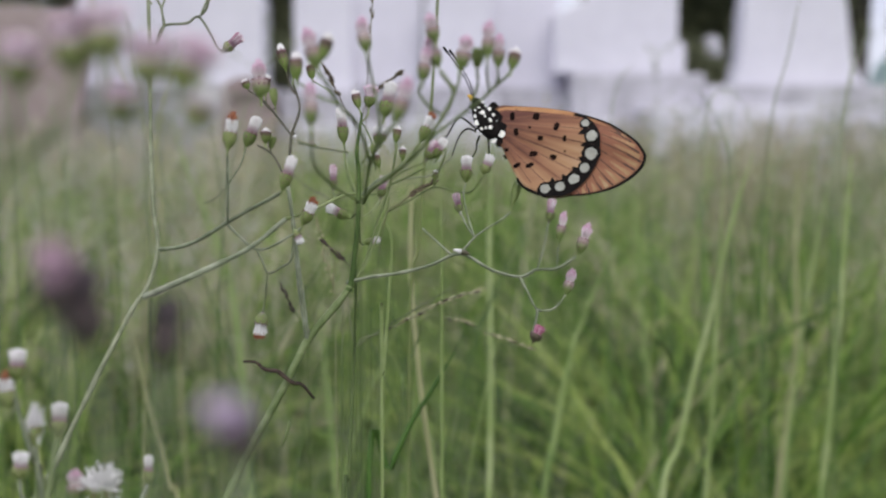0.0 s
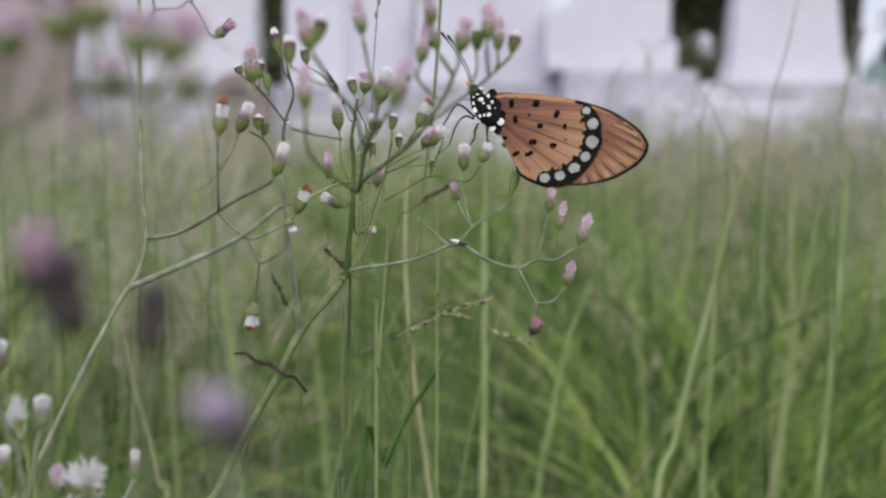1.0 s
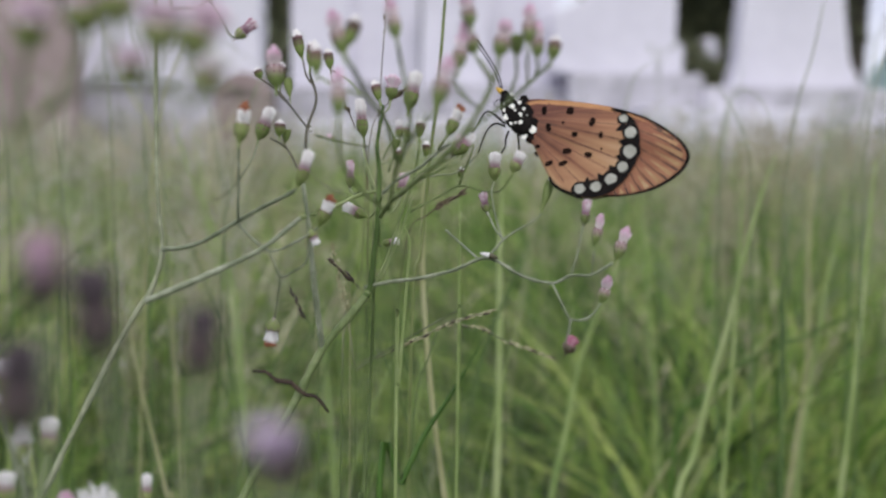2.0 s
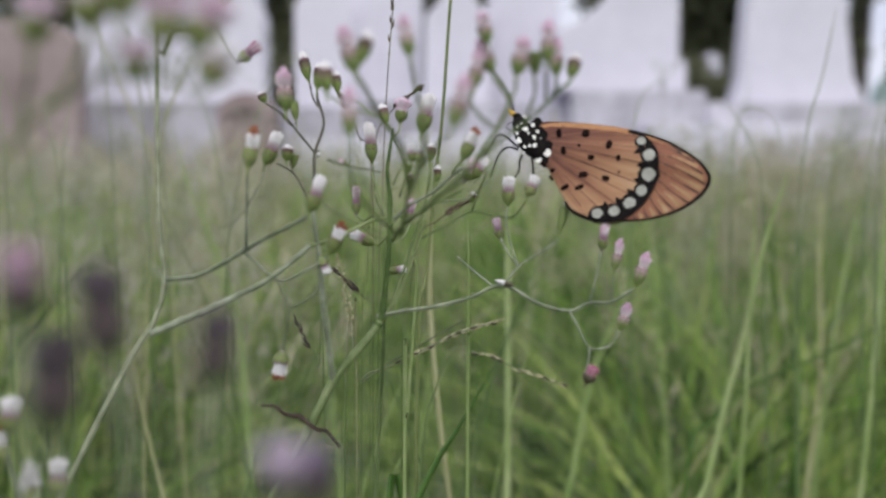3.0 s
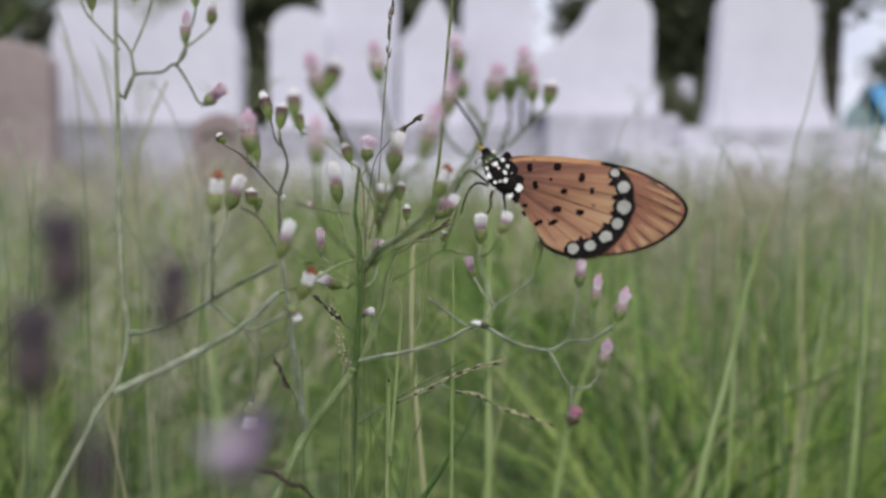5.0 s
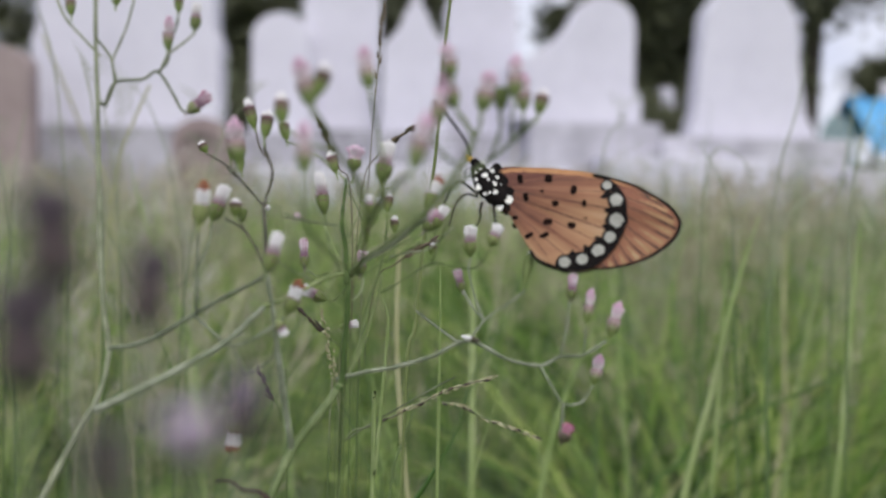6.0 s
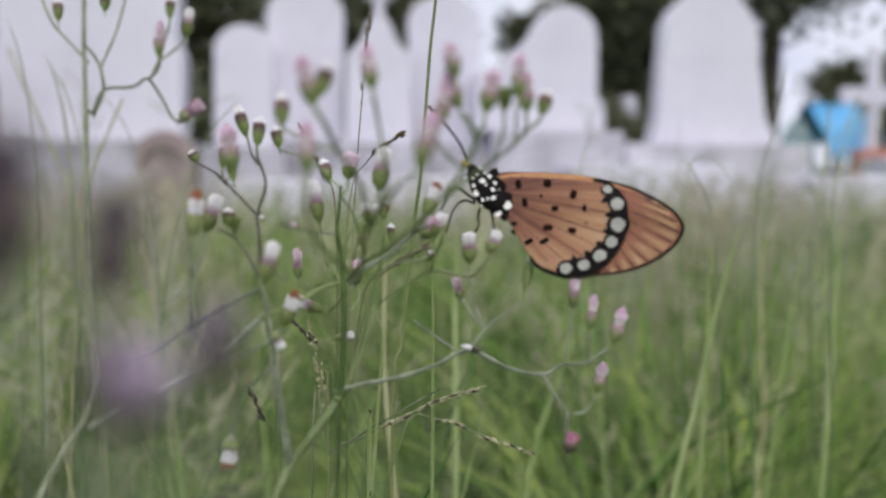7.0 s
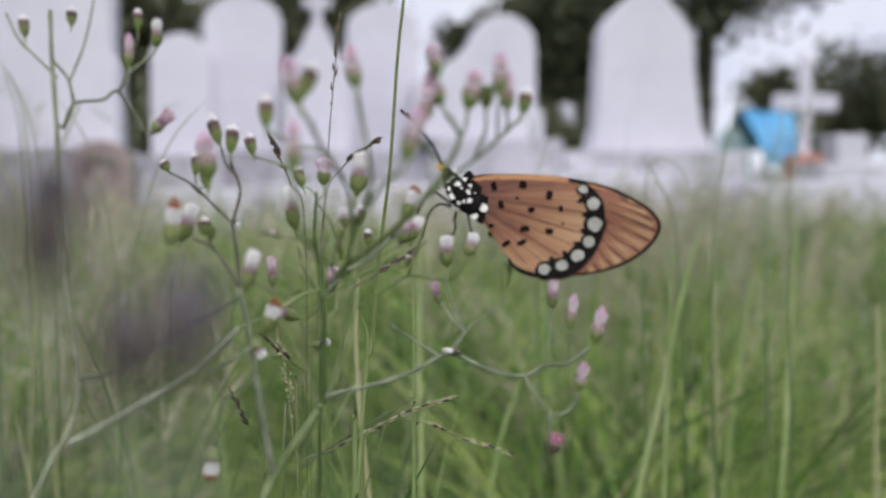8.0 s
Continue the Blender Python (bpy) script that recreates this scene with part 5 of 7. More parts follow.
branch(plant, 0.21, 0.16, (-25.1, 200.8, 414.0), (-22.0, 205.7, 412.9), (-17.5, 212.6, 411.8), tone="grey")
branch(plant, 0.21, 0.16, (-10.1, 219.8, 405.3), (-6.4, 220.1, 407.0), (-3.4, 219.3, 408.7), tone="green")
branch(plant, 0.11, 0.11, (-21.1, 219.0, 402.7), (-19.3, 220.3, 400.9), (-15.5, 218.6, 399.5), tone="green")
branch(plant, 0.11, 0.11, (-18.9, 224.2, 408.1), (-17.8, 221.8, 404.4), (-18.6, 219.3, 401.2), tone="green")
branch(plant, 0.11, 0.11, (-16.1, 221.7, 408.2), (-14.1, 223.3, 409.0), (-12.3, 224.5, 410.0), tone="green")
branch(plant, 0.16, 0.16, (-15.8, 224.8, 417.3), (-14.0, 222.9, 414.1), (-13.4, 220.5, 410.9), (-14.4, 219.6, 407.2), tone="green")
branch(plant, 0.11, 0.11, (-30.2, 215.2, 408.3), (-31.3, 216.4, 410.1), (-32.9, 217.8, 412.9), tone="maroon")
branch(plant, 0.11, 0.11, (-35.6, 229.9, 421.1), (-33.9, 227.6, 419.5), (-32.8, 227.7, 419.8), tone="maroon")
branch(plant, 0.11, 0.11, (-15.4, 219.8, 405.1), (-13.5, 221.6, 403.3), (-10.2, 222.3, 404.9), tone="green")
branch(plant, 0.21, 0.16, (-28.8, 225.5, 422.7), (-29.8, 226.2, 424.4), (-30.3, 226.5, 426.8), tone="maroon")
branch(plant, 0.16, 0.16, (-28.8, 225.6, 423.3), (-28.8, 225.0, 424.4), (-28.9, 224.8, 425.4), tone="maroon")
branch(plant, 0.16, 0.16, (-33.9, 227.7, 420.0), (-34.6, 227.8, 420.9), (-34.7, 228.0, 422.2), tone="maroon")
branch(plant, 0.16, 0.16, (-34.3, 221.7, 420.5), (-33.0, 211.7, 420.6), (-31.5, 201.6, 421.0), tone="grey")
branch(plant, 0.26, 0.42, (-24.1, 210.5, 366.0), (-26.2, 209.9, 368.8), (-27.9, 209.4, 369.3), (-30.6, 209.0, 371.6), tone="brown")
branch(plant, 0.46, 0.20, (-30.4, 209.0, 371.5), (-32.9, 208.7, 372.0), (-34.6, 208.8, 373.3), (-36.9, 208.9, 373.4), tone="brown")
branch(plant, 0.16, 0.37, (-29.9, 207.4, 357.6), (-28.9, 206.7, 359.9), (-28.1, 206.6, 362.8), tone="stem")
branch(plant, 0.16, 0.16, (-16.1, 219.0, 402.7), (-18.3, 222.2, 408.1), (-19.4, 225.6, 411.3), tone="green")
branch(plant, 0.16, 0.16, (-10.3, 222.6, 403.0), (-11.0, 221.2, 399.9), (-13.4, 218.4, 393.3), (-15.4, 215.8, 388.7), tone="green")
branch(plant, 0.16, 0.16, (-15.6, 222.8, 409.2), (-14.1, 223.2, 412.3), (-11.8, 224.1, 415.0), tone="green")
branch(plant, 0.16, 0.16, (-9.1, 221.9, 406.0), (-5.3, 222.5, 406.6), (-2.3, 223.1, 407.1), (1.8, 224.0, 410.5), tone="grey")
branch(plant, 0.11, 0.11, (-28.7, 215.7, 408.5), (-25.9, 216.8, 405.3), (-21.3, 218.0, 402.8), tone="grey")
branch(plant, 0.11, 0.11, (-38.2, 203.8, 406.1), (-40.5, 204.6, 403.9), (-42.6, 205.5, 403.0), tone="grey")
branch(plant, 0.40, 0.30, (-14.0, 236.0, 0.0), (-16.0, 236.0, 200.0), (-19.6, 227.0, 332.6), (-19.2, 228.0, 345.6), (-18.2, 229.0, 365.1), (-17.4, 226.3, 380.4), (-16.8, 219.3, 393.4), tone="stem")
head(plant, "bud", (-33.4, 217.8, 413.0), (-33.3, 218.2, 416.2), 2.76)
head(plant, "bract", (-29.2, 223.1, 415.1), (-28.3, 222.9, 414.0), 1.52)
head(plant, "bud", (-12.2, 223.2, 408.1), (-13.1, 223.6, 411.6), 1.75)
head(plant, "pink", (-22.4, 204.7, 412.9), (-23.6, 204.8, 414.1), 1.20)
head(plant, "green", (-32.8, 219.6, 411.7), (-32.2, 220.0, 414.7), 1.93)
head(plant, "white", (-28.0, 199.7, 405.3), (-26.0, 200.5, 411.6), 2.94)
head(plant, "rust", (-25.7, 208.4, 398.2), (-23.2, 209.1, 403.9), 3.08)
head(plant, "white", (-27.1, 208.4, 398.2), (-25.7, 208.1, 395.4), 2.26)
head(plant, "rust", (-37.4, 200.5, 412.1), (-36.3, 201.4, 419.3), 3.33)
head(plant, "white", (-37.2, 217.2, 412.1), (-34.7, 217.9, 418.2), 3.39)
head(plant, "bud", (-30.3, 226.5, 426.6), (-31.8, 227.2, 432.3), 2.63)
head(plant, "bud", (-28.9, 224.8, 425.1), (-28.2, 225.5, 430.5), 2.83)
head(plant, "pink", (-31.5, 201.6, 420.8), (-32.0, 202.5, 428.3), 3.72)
head(plant, "bud", (-39.2, 235.2, 423.4), (-40.3, 235.4, 425.6), 2.28)
head(plant, "bud", (-34.7, 227.9, 422.0), (-34.3, 228.5, 426.6), 1.99)
head(plant, "green", (-32.8, 227.7, 419.8), (-33.4, 228.2, 423.9), 2.10)
head(plant, "bud", (-25.3, 226.3, 424.9), (-25.9, 226.8, 429.0), 2.41)
head(plant, "white", (-19.3, 227.2, 412.3), (-20.2, 228.1, 420.0), 2.99)
head(plant, "bud", (-17.1, 238.7, 419.2), (-18.3, 239.2, 423.7), 2.55)
head(plant, "bloom", (-14.5, 226.6, 419.5), (-13.9, 227.2, 424.4), 3.08)
head(plant, "white", (-10.8, 210.3, 417.5), (-9.3, 211.1, 424.6), 3.48)
head(plant, "white", (-12.2, 214.7, 413.0), (-12.4, 215.2, 416.4), 1.89)
head(plant, "white", (-11.3, 214.3, 413.2), (-10.6, 214.6, 416.1), 1.67)
head(plant, "bud", (-9.2, 223.8, 412.8), (-8.7, 224.3, 416.6), 2.18)
head(plant, "bud", (-7.9, 225.4, 409.3), (-7.8, 225.8, 412.6), 1.87)
head(plant, "rust", (-4.3, 208.2, 413.4), (-1.5, 209.0, 419.4), 2.84)
head(plant, "lilac", (-3.5, 221.4, 409.7), (-1.0, 221.9, 413.6), 2.81)
head(plant, "white", (-2.2, 221.4, 409.9), (0.5, 221.9, 414.1), 2.60)
head(plant, "white", (4.4, 222.4, 405.2), (4.6, 223.0, 410.8), 3.05)
head(plant, "white", (7.5, 222.1, 406.9), (9.3, 222.5, 410.9), 2.93)
head(plant, "lilac", (-23.3, 244.6, 401.9), (-23.3, 245.4, 407.9), 2.40)
head(plant, "lilac", (-13.4, 244.4, 400.4), (-12.4, 245.1, 405.5), 2.88)
head(plant, "white", (-18.8, 235.5, 397.4), (-23.9, 235.8, 399.8), 3.01)
head(plant, "white", (-17.5, 248.3, 390.9), (-13.6, 248.4, 391.6), 2.20)
head(plant, "lilac", (3.4, 225.1, 399.2), (2.4, 225.7, 403.3), 2.21)
head(plant, "slim", (13.0, 221.0, 400.4), (14.7, 223.4, 406.2), 2.3)
head(plant, "lilac", (19.9, 216.9, 398.0), (20.8, 217.5, 402.9), 2.35)
head(plant, "pink", (21.2, 211.5, 395.0), (22.5, 212.3, 401.0), 2.29)
head(plant, "pink", (24.9, 211.6, 392.5), (27.1, 212.4, 398.8), 2.93)
head(plant, "pink", (23.0, 214.9, 384.5), (24.6, 215.5, 389.8), 2.77)
head(plant, "magenta", (16.4, 208.3, 377.0), (18.0, 208.7, 380.2), 3.2)
head(plant, "spent", (-33.9, 214.5, 382.2), (-34.8, 213.8, 376.3), 3.6)
head(plant, "bract", (5.1, 216.5, 392.5), (1.9, 216.6, 393.3), 1.28)
head(plant, "green", (-13.3, 216.5, 410.8), (-12.7, 216.8, 413.2), 1.90)
head(plant, "bud", (-1.8, 225.9, 405.7), (-1.3, 226.2, 407.9), 1.77)
branch(plant, 0.32, 0.26, (-15.3, 218.6, 403.5), (-12.7, 217.9, 406.0), (-8.9, 216.2, 408.2), (-5.6, 213.5, 411.2), (-3.5, 211.2, 412.7))
plant_e = thing("ironweed_plant", (-50.0, 190.0, 0.0), "leaning ironweed spray of dusty pink flower heads", "wildflower", "ironweed plants")
branch(plant_e, 0.37, 0.32, (-15.1, 216.4, 402.1), (-12.9, 204.7, 405.3), (-8.4, 182.0, 409.2), (-3.7, 172.5, 413.5), (-0.3, 169.0, 418.2), (1.5, 167.5, 421.8), (0.9, 166.7, 423.4), (-0.3, 165.8, 425.0), tone="green")
branch(plant_e, 0.26, 0.26, (-12.7, 185.5, 404.7), (-11.1, 175.3, 411.5), (-8.1, 160.7, 416.1), (-6.4, 150.8, 417.5), tone="green")
branch(plant_e, 0.26, 0.21, (-10.6, 174.3, 412.0), (-9.2, 168.9, 416.8), (-9.4, 167.3, 420.0), (-10.0, 166.6, 423.2), (-10.7, 165.1, 427.1), tone="green")
branch(plant_e, 0.26, 0.26, (-11.1, 176.3, 411.5), (-12.4, 170.9, 417.1), (-14.7, 164.3, 420.4), (-15.9, 160.6, 423.1), (-17.1, 159.8, 425.0), tone="green")
branch(plant_e, 0.21, 0.21, (-13.3, 187.5, 404.5), (-16.1, 169.9, 408.5), (-17.7, 158.2, 412.3), (-17.6, 154.8, 417.0), tone="green")
branch(plant_e, 0.21, 0.21, (0.1, 169.1, 418.8), (-1.8, 167.3, 420.0), (-3.4, 166.5, 422.0), (-3.0, 165.6, 423.4), tone="green")
branch(plant_e, 0.21, 0.21, (1.5, 167.5, 421.8), (2.3, 167.7, 423.7), (2.4, 166.9, 425.2), tone="green")
branch(plant_e, 0.26, 0.21, (-2.4, 171.7, 414.9), (1.3, 173.0, 417.9), (5.2, 174.4, 420.7), (7.8, 175.7, 423.0), (10.3, 176.0, 425.3), tone="green")
branch(plant_e, 0.21, 0.16, (8.0, 175.7, 423.2), (8.3, 174.8, 424.4), (8.2, 175.0, 425.8), tone="green")
branch(plant_e, 0.21, 0.16, (6.9, 174.6, 422.4), (6.4, 169.9, 424.9), (6.3, 167.1, 426.8), tone="green")
branch(plant_e, 0.21, 0.16, (3.9, 173.3, 419.8), (5.1, 171.7, 423.3), (4.9, 170.0, 425.7), tone="green")
branch(plant_e, 0.21, 0.16, (-14.7, 164.3, 420.4), (-18.6, 171.5, 421.7), (-22.0, 176.8, 423.8), tone="green")
head(plant_e, "pink", (-17.1, 159.8, 424.6), (-18.8, 160.5, 430.9), 2.78)
head(plant_e, "bud", (-16.9, 159.9, 425.8), (-15.5, 160.4, 430.2), 2.48)
head(plant_e, "pink", (-10.7, 165.1, 427.1), (-11.7, 165.8, 432.9), 2.55)
head(plant_e, "pink", (-17.6, 154.8, 417.0), (-17.7, 155.6, 423.4), 2.56)
head(plant_e, "pink", (-6.2, 145.8, 417.4), (-4.3, 146.6, 423.9), 2.70)
head(plant_e, "pink", (-3.0, 165.6, 423.2), (-2.2, 166.3, 428.6), 2.57)
head(plant_e, "pink", (-0.5, 166.9, 425.3), (-2.2, 167.5, 430.1), 2.75)
head(plant_e, "pink", (-1.1, 165.3, 428.7), (-2.0, 165.9, 433.3), 2.55)
head(plant_e, "pink", (2.3, 166.8, 424.8), (3.6, 167.5, 430.3), 3.07)
head(plant_e, "green", (4.9, 169.9, 425.2), (5.2, 170.3, 428.8), 2.47)
head(plant_e, "pink", (6.3, 167.0, 426.4), (6.6, 167.8, 432.4), 2.59)
head(plant_e, "pink", (8.2, 175.0, 425.4), (8.5, 175.6, 431.0), 2.46)
head(plant_e, "bud", (10.2, 175.9, 425.2), (11.1, 176.4, 429.0), 2.47)
head(plant_e, "bud", (-22.2, 176.8, 423.6), (-22.3, 177.3, 428.4), 2.57)
plant_b = thing("ironweed_plant", (-125.0, 205.0, 0.0), "tall thin ironweed stem with bent bare twigs", "wildflower", "ironweed plants")
branch(plant_b, 0.56, 0.34, (-125.0, 205.0, 0.0), (-115.0, 203.0, 200.0), (-98.0, 202.0, 310.0), (-70.3, 194.3, 353.4), (-65.0, 197.7, 364.6), (-60.9, 201.9, 374.0), (-56.2, 206.1, 383.8), (-53.9, 208.6, 387.7), (-52.4, 210.4, 394.1), (-53.2, 211.7, 400.4), (-53.8, 213.2, 408.6), (-54.3, 215.7, 421.1), (-54.7, 218.0, 431.5), (-55.2, 220.3, 442.1), (-55.2, 221.2, 449.4), tone="grey")
branch(plant_b, 0.26, 0.21, (-55.5, 220.7, 432.7), (-54.2, 220.6, 431.9), (-52.6, 220.9, 435.2), (-48.3, 221.0, 435.7), (-46.0, 221.1, 436.9), (-43.5, 220.7, 433.2), (-42.4, 220.4, 431.1), (-40.9, 220.3, 430.3), tone="grey")
branch(plant_b, 0.21, 0.21, (-46.0, 221.1, 436.9), (-44.4, 220.9, 438.6), (-43.7, 220.9, 442.6), tone="grey")
branch(plant_b, 0.21, 0.21, (-52.6, 220.9, 435.2), (-53.4, 222.0, 439.1), (-56.0, 223.4, 442.4), tone="grey")
head(plant_b, "lilac", (-41.7, 220.3, 430.2), (-37.9, 220.7, 433.5), 2.77)
branch(plant_b, 0.21, 0.21, (-54.8, 221.3, 439.3), (-58.1, 221.8, 442.8), (-60.3, 222.2, 445.4), (-62.0, 222.7, 449.4), tone="grey")
branch(plant_b, 0.21, 0.16, (-54.2, 220.5, 431.2), (-52.5, 220.8, 435.4), (-53.0, 221.1, 438.2), (-52.2, 221.3, 440.4), (-50.6, 221.6, 444.1), (-49.3, 222.0, 448.9), (-48.4, 222.4, 453.3), tone="grey")
branch(plant_b, 0.21, 0.16, (-44.8, 216.5, 436.6), (-43.7, 216.7, 439.2), (-43.3, 216.9, 440.7), tone="grey")
branch(plant_b, 0.21, 0.16, (-43.7, 216.7, 439.2), (-40.7, 216.8, 441.4), (-39.5, 216.9, 442.6), tone="grey")
branch(plant_b, 0.16, 0.16, (-43.3, 216.9, 440.7), (-42.2, 217.1, 443.7), (-41.9, 217.3, 445.4), tone="grey")
head(plant_b, "pink", (-43.6, 216.7, 439.4), (-43.3, 217.3, 445.2), 2.24)
head(plant_b, "white", (-39.5, 216.8, 442.4), (-39.0, 217.3, 447.1), 2.24)
head(plant_b, "bud", (-41.9, 217.2, 445.2), (-41.8, 217.6, 448.9), 1.90)
head(plant_b, "bud", (-59.3, 222.1, 445.1), (-59.5, 222.6, 449.1), 2.12)
head(plant_b, "bud", (-52.4, 222.0, 446.7), (-52.2, 222.3, 450.0), 2.12)
plant_c = thing("ironweed_plant", (-60.0, 100.0, 0.0), "leggy ironweed plant with pale pink and white flower heads", "wildflower", "ironweed plants")
branch(plant_c, 0.26, 0.21, (-60.0, 100.0, 0.0), (-80.0, 80.0, 200.0), (-50.0, 86.9, 389.0), (-42.5, 90.4, 401.7), (-34.5, 89.9, 413.9), (-29.9, 88.5, 418.3), (-27.8, 87.9, 422.3), tone="green")
branch(plant_c, 0.21, 0.21, (-31.9, 90.3, 416.6), (-26.9, 88.6, 419.6), (-25.3, 88.1, 423.3), tone="green")
branch(plant_c, 0.21, 0.21, (-34.1, 90.0, 414.3), (-32.8, 88.5, 418.3), (-32.1, 87.8, 421.3), tone="green")
branch(plant_c, 0.21, 0.21, (-27.6, 89.6, 419.2), (-23.4, 88.6, 419.2), (-22.2, 87.8, 421.4), tone="green")
branch(plant_c, 0.21, 0.21, (-23.4, 88.6, 419.2), (-21.3, 88.5, 418.9), (-20.1, 87.7, 420.7), tone="green")
branch(plant_c, 0.21, 0.21, (-21.3, 88.5, 418.9), (-20.0, 88.3, 417.4), (-19.1, 87.4, 418.2), tone="green")
head(plant_c, "bloom", (-32.1, 87.8, 421.1), (-31.6, 88.3, 425.4), 3.41)
head(plant_c, "bloom", (-27.8, 87.9, 422.2), (-28.0, 88.5, 427.0), 4.05)
head(plant_c, "bloom", (-25.3, 88.0, 423.1), (-25.9, 88.6, 427.8), 4.26)
head(plant_c, "bloom", (-22.2, 87.8, 421.3), (-22.2, 88.3, 425.3), 4.05)
head(plant_c, "bloom", (-20.1, 87.7, 420.6), (-18.1, 88.3, 425.3), 3.92)
head(plant_c, "white", (-19.1, 87.4, 418.1), (-17.5, 87.8, 421.5), 3.62)
head(plant_c, "bloom", (-24.4, 87.5, 418.8), (-24.2, 87.9, 421.7), 2.98)
plant_d = thing("ironweed_plant", (-50.0, 100.0, 0.0), "low ironweed gone to white fluffy seed heads", "wildflower", "ironweed plants")
branch(plant_d, 0.53, 0.42, (-50.0, 100.0, 0.0), (-58.0, 120.0, 200.0), (-59.6, 161.1, 353.9), (-57.9, 162.1, 362.1), (-57.3, 165.1, 369.6), (-57.0, 166.3, 371.4))
branch(plant_d, 0.32, 0.32, (-58.1, 162.1, 361.6), (-58.7, 162.6, 366.1), (-59.4, 163.2, 371.0))
branch(plant_d, 0.32, 0.32, (-57.9, 162.1, 361.6), (-52.8, 163.9, 359.7), (-51.0, 165.0, 361.0))
branch(plant_d, 0.32, 0.32, (-52.8, 163.9, 359.7), (-47.8, 171.8, 358.6), (-48.2, 181.9, 358.8))
branch(plant_d, 0.32, 0.32, (-58.7, 161.8, 359.6), (-60.5, 160.4, 364.4), (-60.9, 160.7, 366.8))
branch(plant_d, 0.32, 0.32, (-59.4, 162.9, 368.6), (-61.3, 162.0, 377.3), (-61.7, 162.3, 379.7))
head(plant_d, "white", (-57.0, 166.3, 371.2), (-56.8, 167.0, 376.6), 3.52)
head(plant_d, "fluff", (-59.4, 163.2, 370.6), (-59.4, 164.0, 377.4), 2.80)
head(plant_d, "white", (-60.9, 160.7, 366.4), (-60.6, 161.2, 370.8), 3.41)
head(plant_d, "fluff", (-50.7, 165.0, 360.6), (-50.6, 165.9, 367.7), 6.70)
head(plant_d, "white", (-48.0, 181.9, 358.6), (-48.0, 182.5, 363.8), 2.30)
head(plant_d, "white", (-61.4, 162.4, 380.5), (-61.1, 163.0, 385.5), 3.41)
head(plant_d, "rust", (-62.5, 161.9, 376.5), (-62.9, 162.6, 382.5), 3.25)
head(plant_d, "pink", (-54.3, 165.1, 361.8), (-54.6, 165.8, 366.8), 3.35)
PLANTS = (plant, plant_d)



# ---------------------------------------------------------------- flowers pushed along close to the lens
NEAR_C = [(0, (-0.0107, 0.0546, 0.4052)), (0.5, (-0.0113, 0.0563, 0.4049)), (1, (-0.0118, 0.0595, 0.4040)), (1.5, (-0.0135, 0.0642, 0.4033)), (3, (-0.0139, 0.0757, 0.4043)), (3.5, (-0.0151, 0.0774, 0.4063)), (4, (-0.0164, 0.0792, 0.4086)), (4.5, (-0.0168, 0.0812, 0.4085)), (6, (-0.0182, 0.0796, 0.4117)), (6.5, (-0.0200, 0.0772, 0.4147)), (7, (-0.0224, 0.0763, 0.4164)), (7.5, (-0.0255, 0.0748, 0.4171)), (8, (-0.0296, 0.0801, 0.4161))]
NEAR_D = [(0, (-0.0127, 0.0711, 0.4001)), (0.5, (-0.0130, 0.0728, 0.3997)), (1, (-0.0137, 0.0759, 0.3989)), (1.5, (-0.0150, 0.0804, 0.3979)), (3, (-0.0140, 0.0919, 0.3993)), (3.5, (-0.0151, 0.0936, 0.4017)), (4, (-0.0162, 0.0955, 0.4051)), (4.5, (-0.0177, 0.0975, 0.4052)), (6, (-0.0179, 0.0935, 0.4101)), (6.5, (-0.0195, 0.0897, 0.4135)), (7, (-0.0216, 0.0875, 0.4163)), (7.5, (-0.0246, 0.0850, 0.4175)), (8, (-0.0275, 0.0800, 0.4170))]
NEAR_B = [(0, (-0.0174, 0.0719, 0.4069)), (0.5, (-0.0179, 0.0737, 0.4065)), (1, (-0.0188, 0.0768, 0.4059)), (1.5, (-0.0201, 0.0814, 0.4053)), (3, (-0.0202, 0.0928, 0.4074)), (3.5, (-0.0214, 0.0945, 0.4096)), (4, (-0.0224, 0.0963, 0.4114)), (4.5, (-0.0229, 0.0984, 0.4134)), (6, (-0.0227, 0.0942, 0.4164)), (6.5, (-0.0239, 0.0904, 0.4191)), (7, (-0.0257, 0.0881, 0.4206)), (7.5, (-0.0292, 0.0857, 0.4216)), (8, (-0.0322, 0.0808, 0.4207))]
NEAR_A = [(0, (-0.0221, 0.0692, 0.4091)), (0.5, (-0.0226, 0.0709, 0.4087)), (1, (-0.0236, 0.0741, 0.4081)), (1.5, (-0.0256, 0.0787, 0.4077)), (3, (-0.0267, 0.0901, 0.4102)), (3.5, (-0.0276, 0.0919, 0.4125)), (4, (-0.0286, 0.0936, 0.4143)), (4.5, (-0.0292, 0.0959, 0.4161)), (6, (-0.0274, 0.0922, 0.4193)), (6.5, (-0.0282, 0.0886, 0.4218)), (7, (-0.0301, 0.0866, 0.4226)), (7.5, (-0.0333, 0.0843, 0.4233)), (8, (-0.0358, 0.0797, 0.4220))]
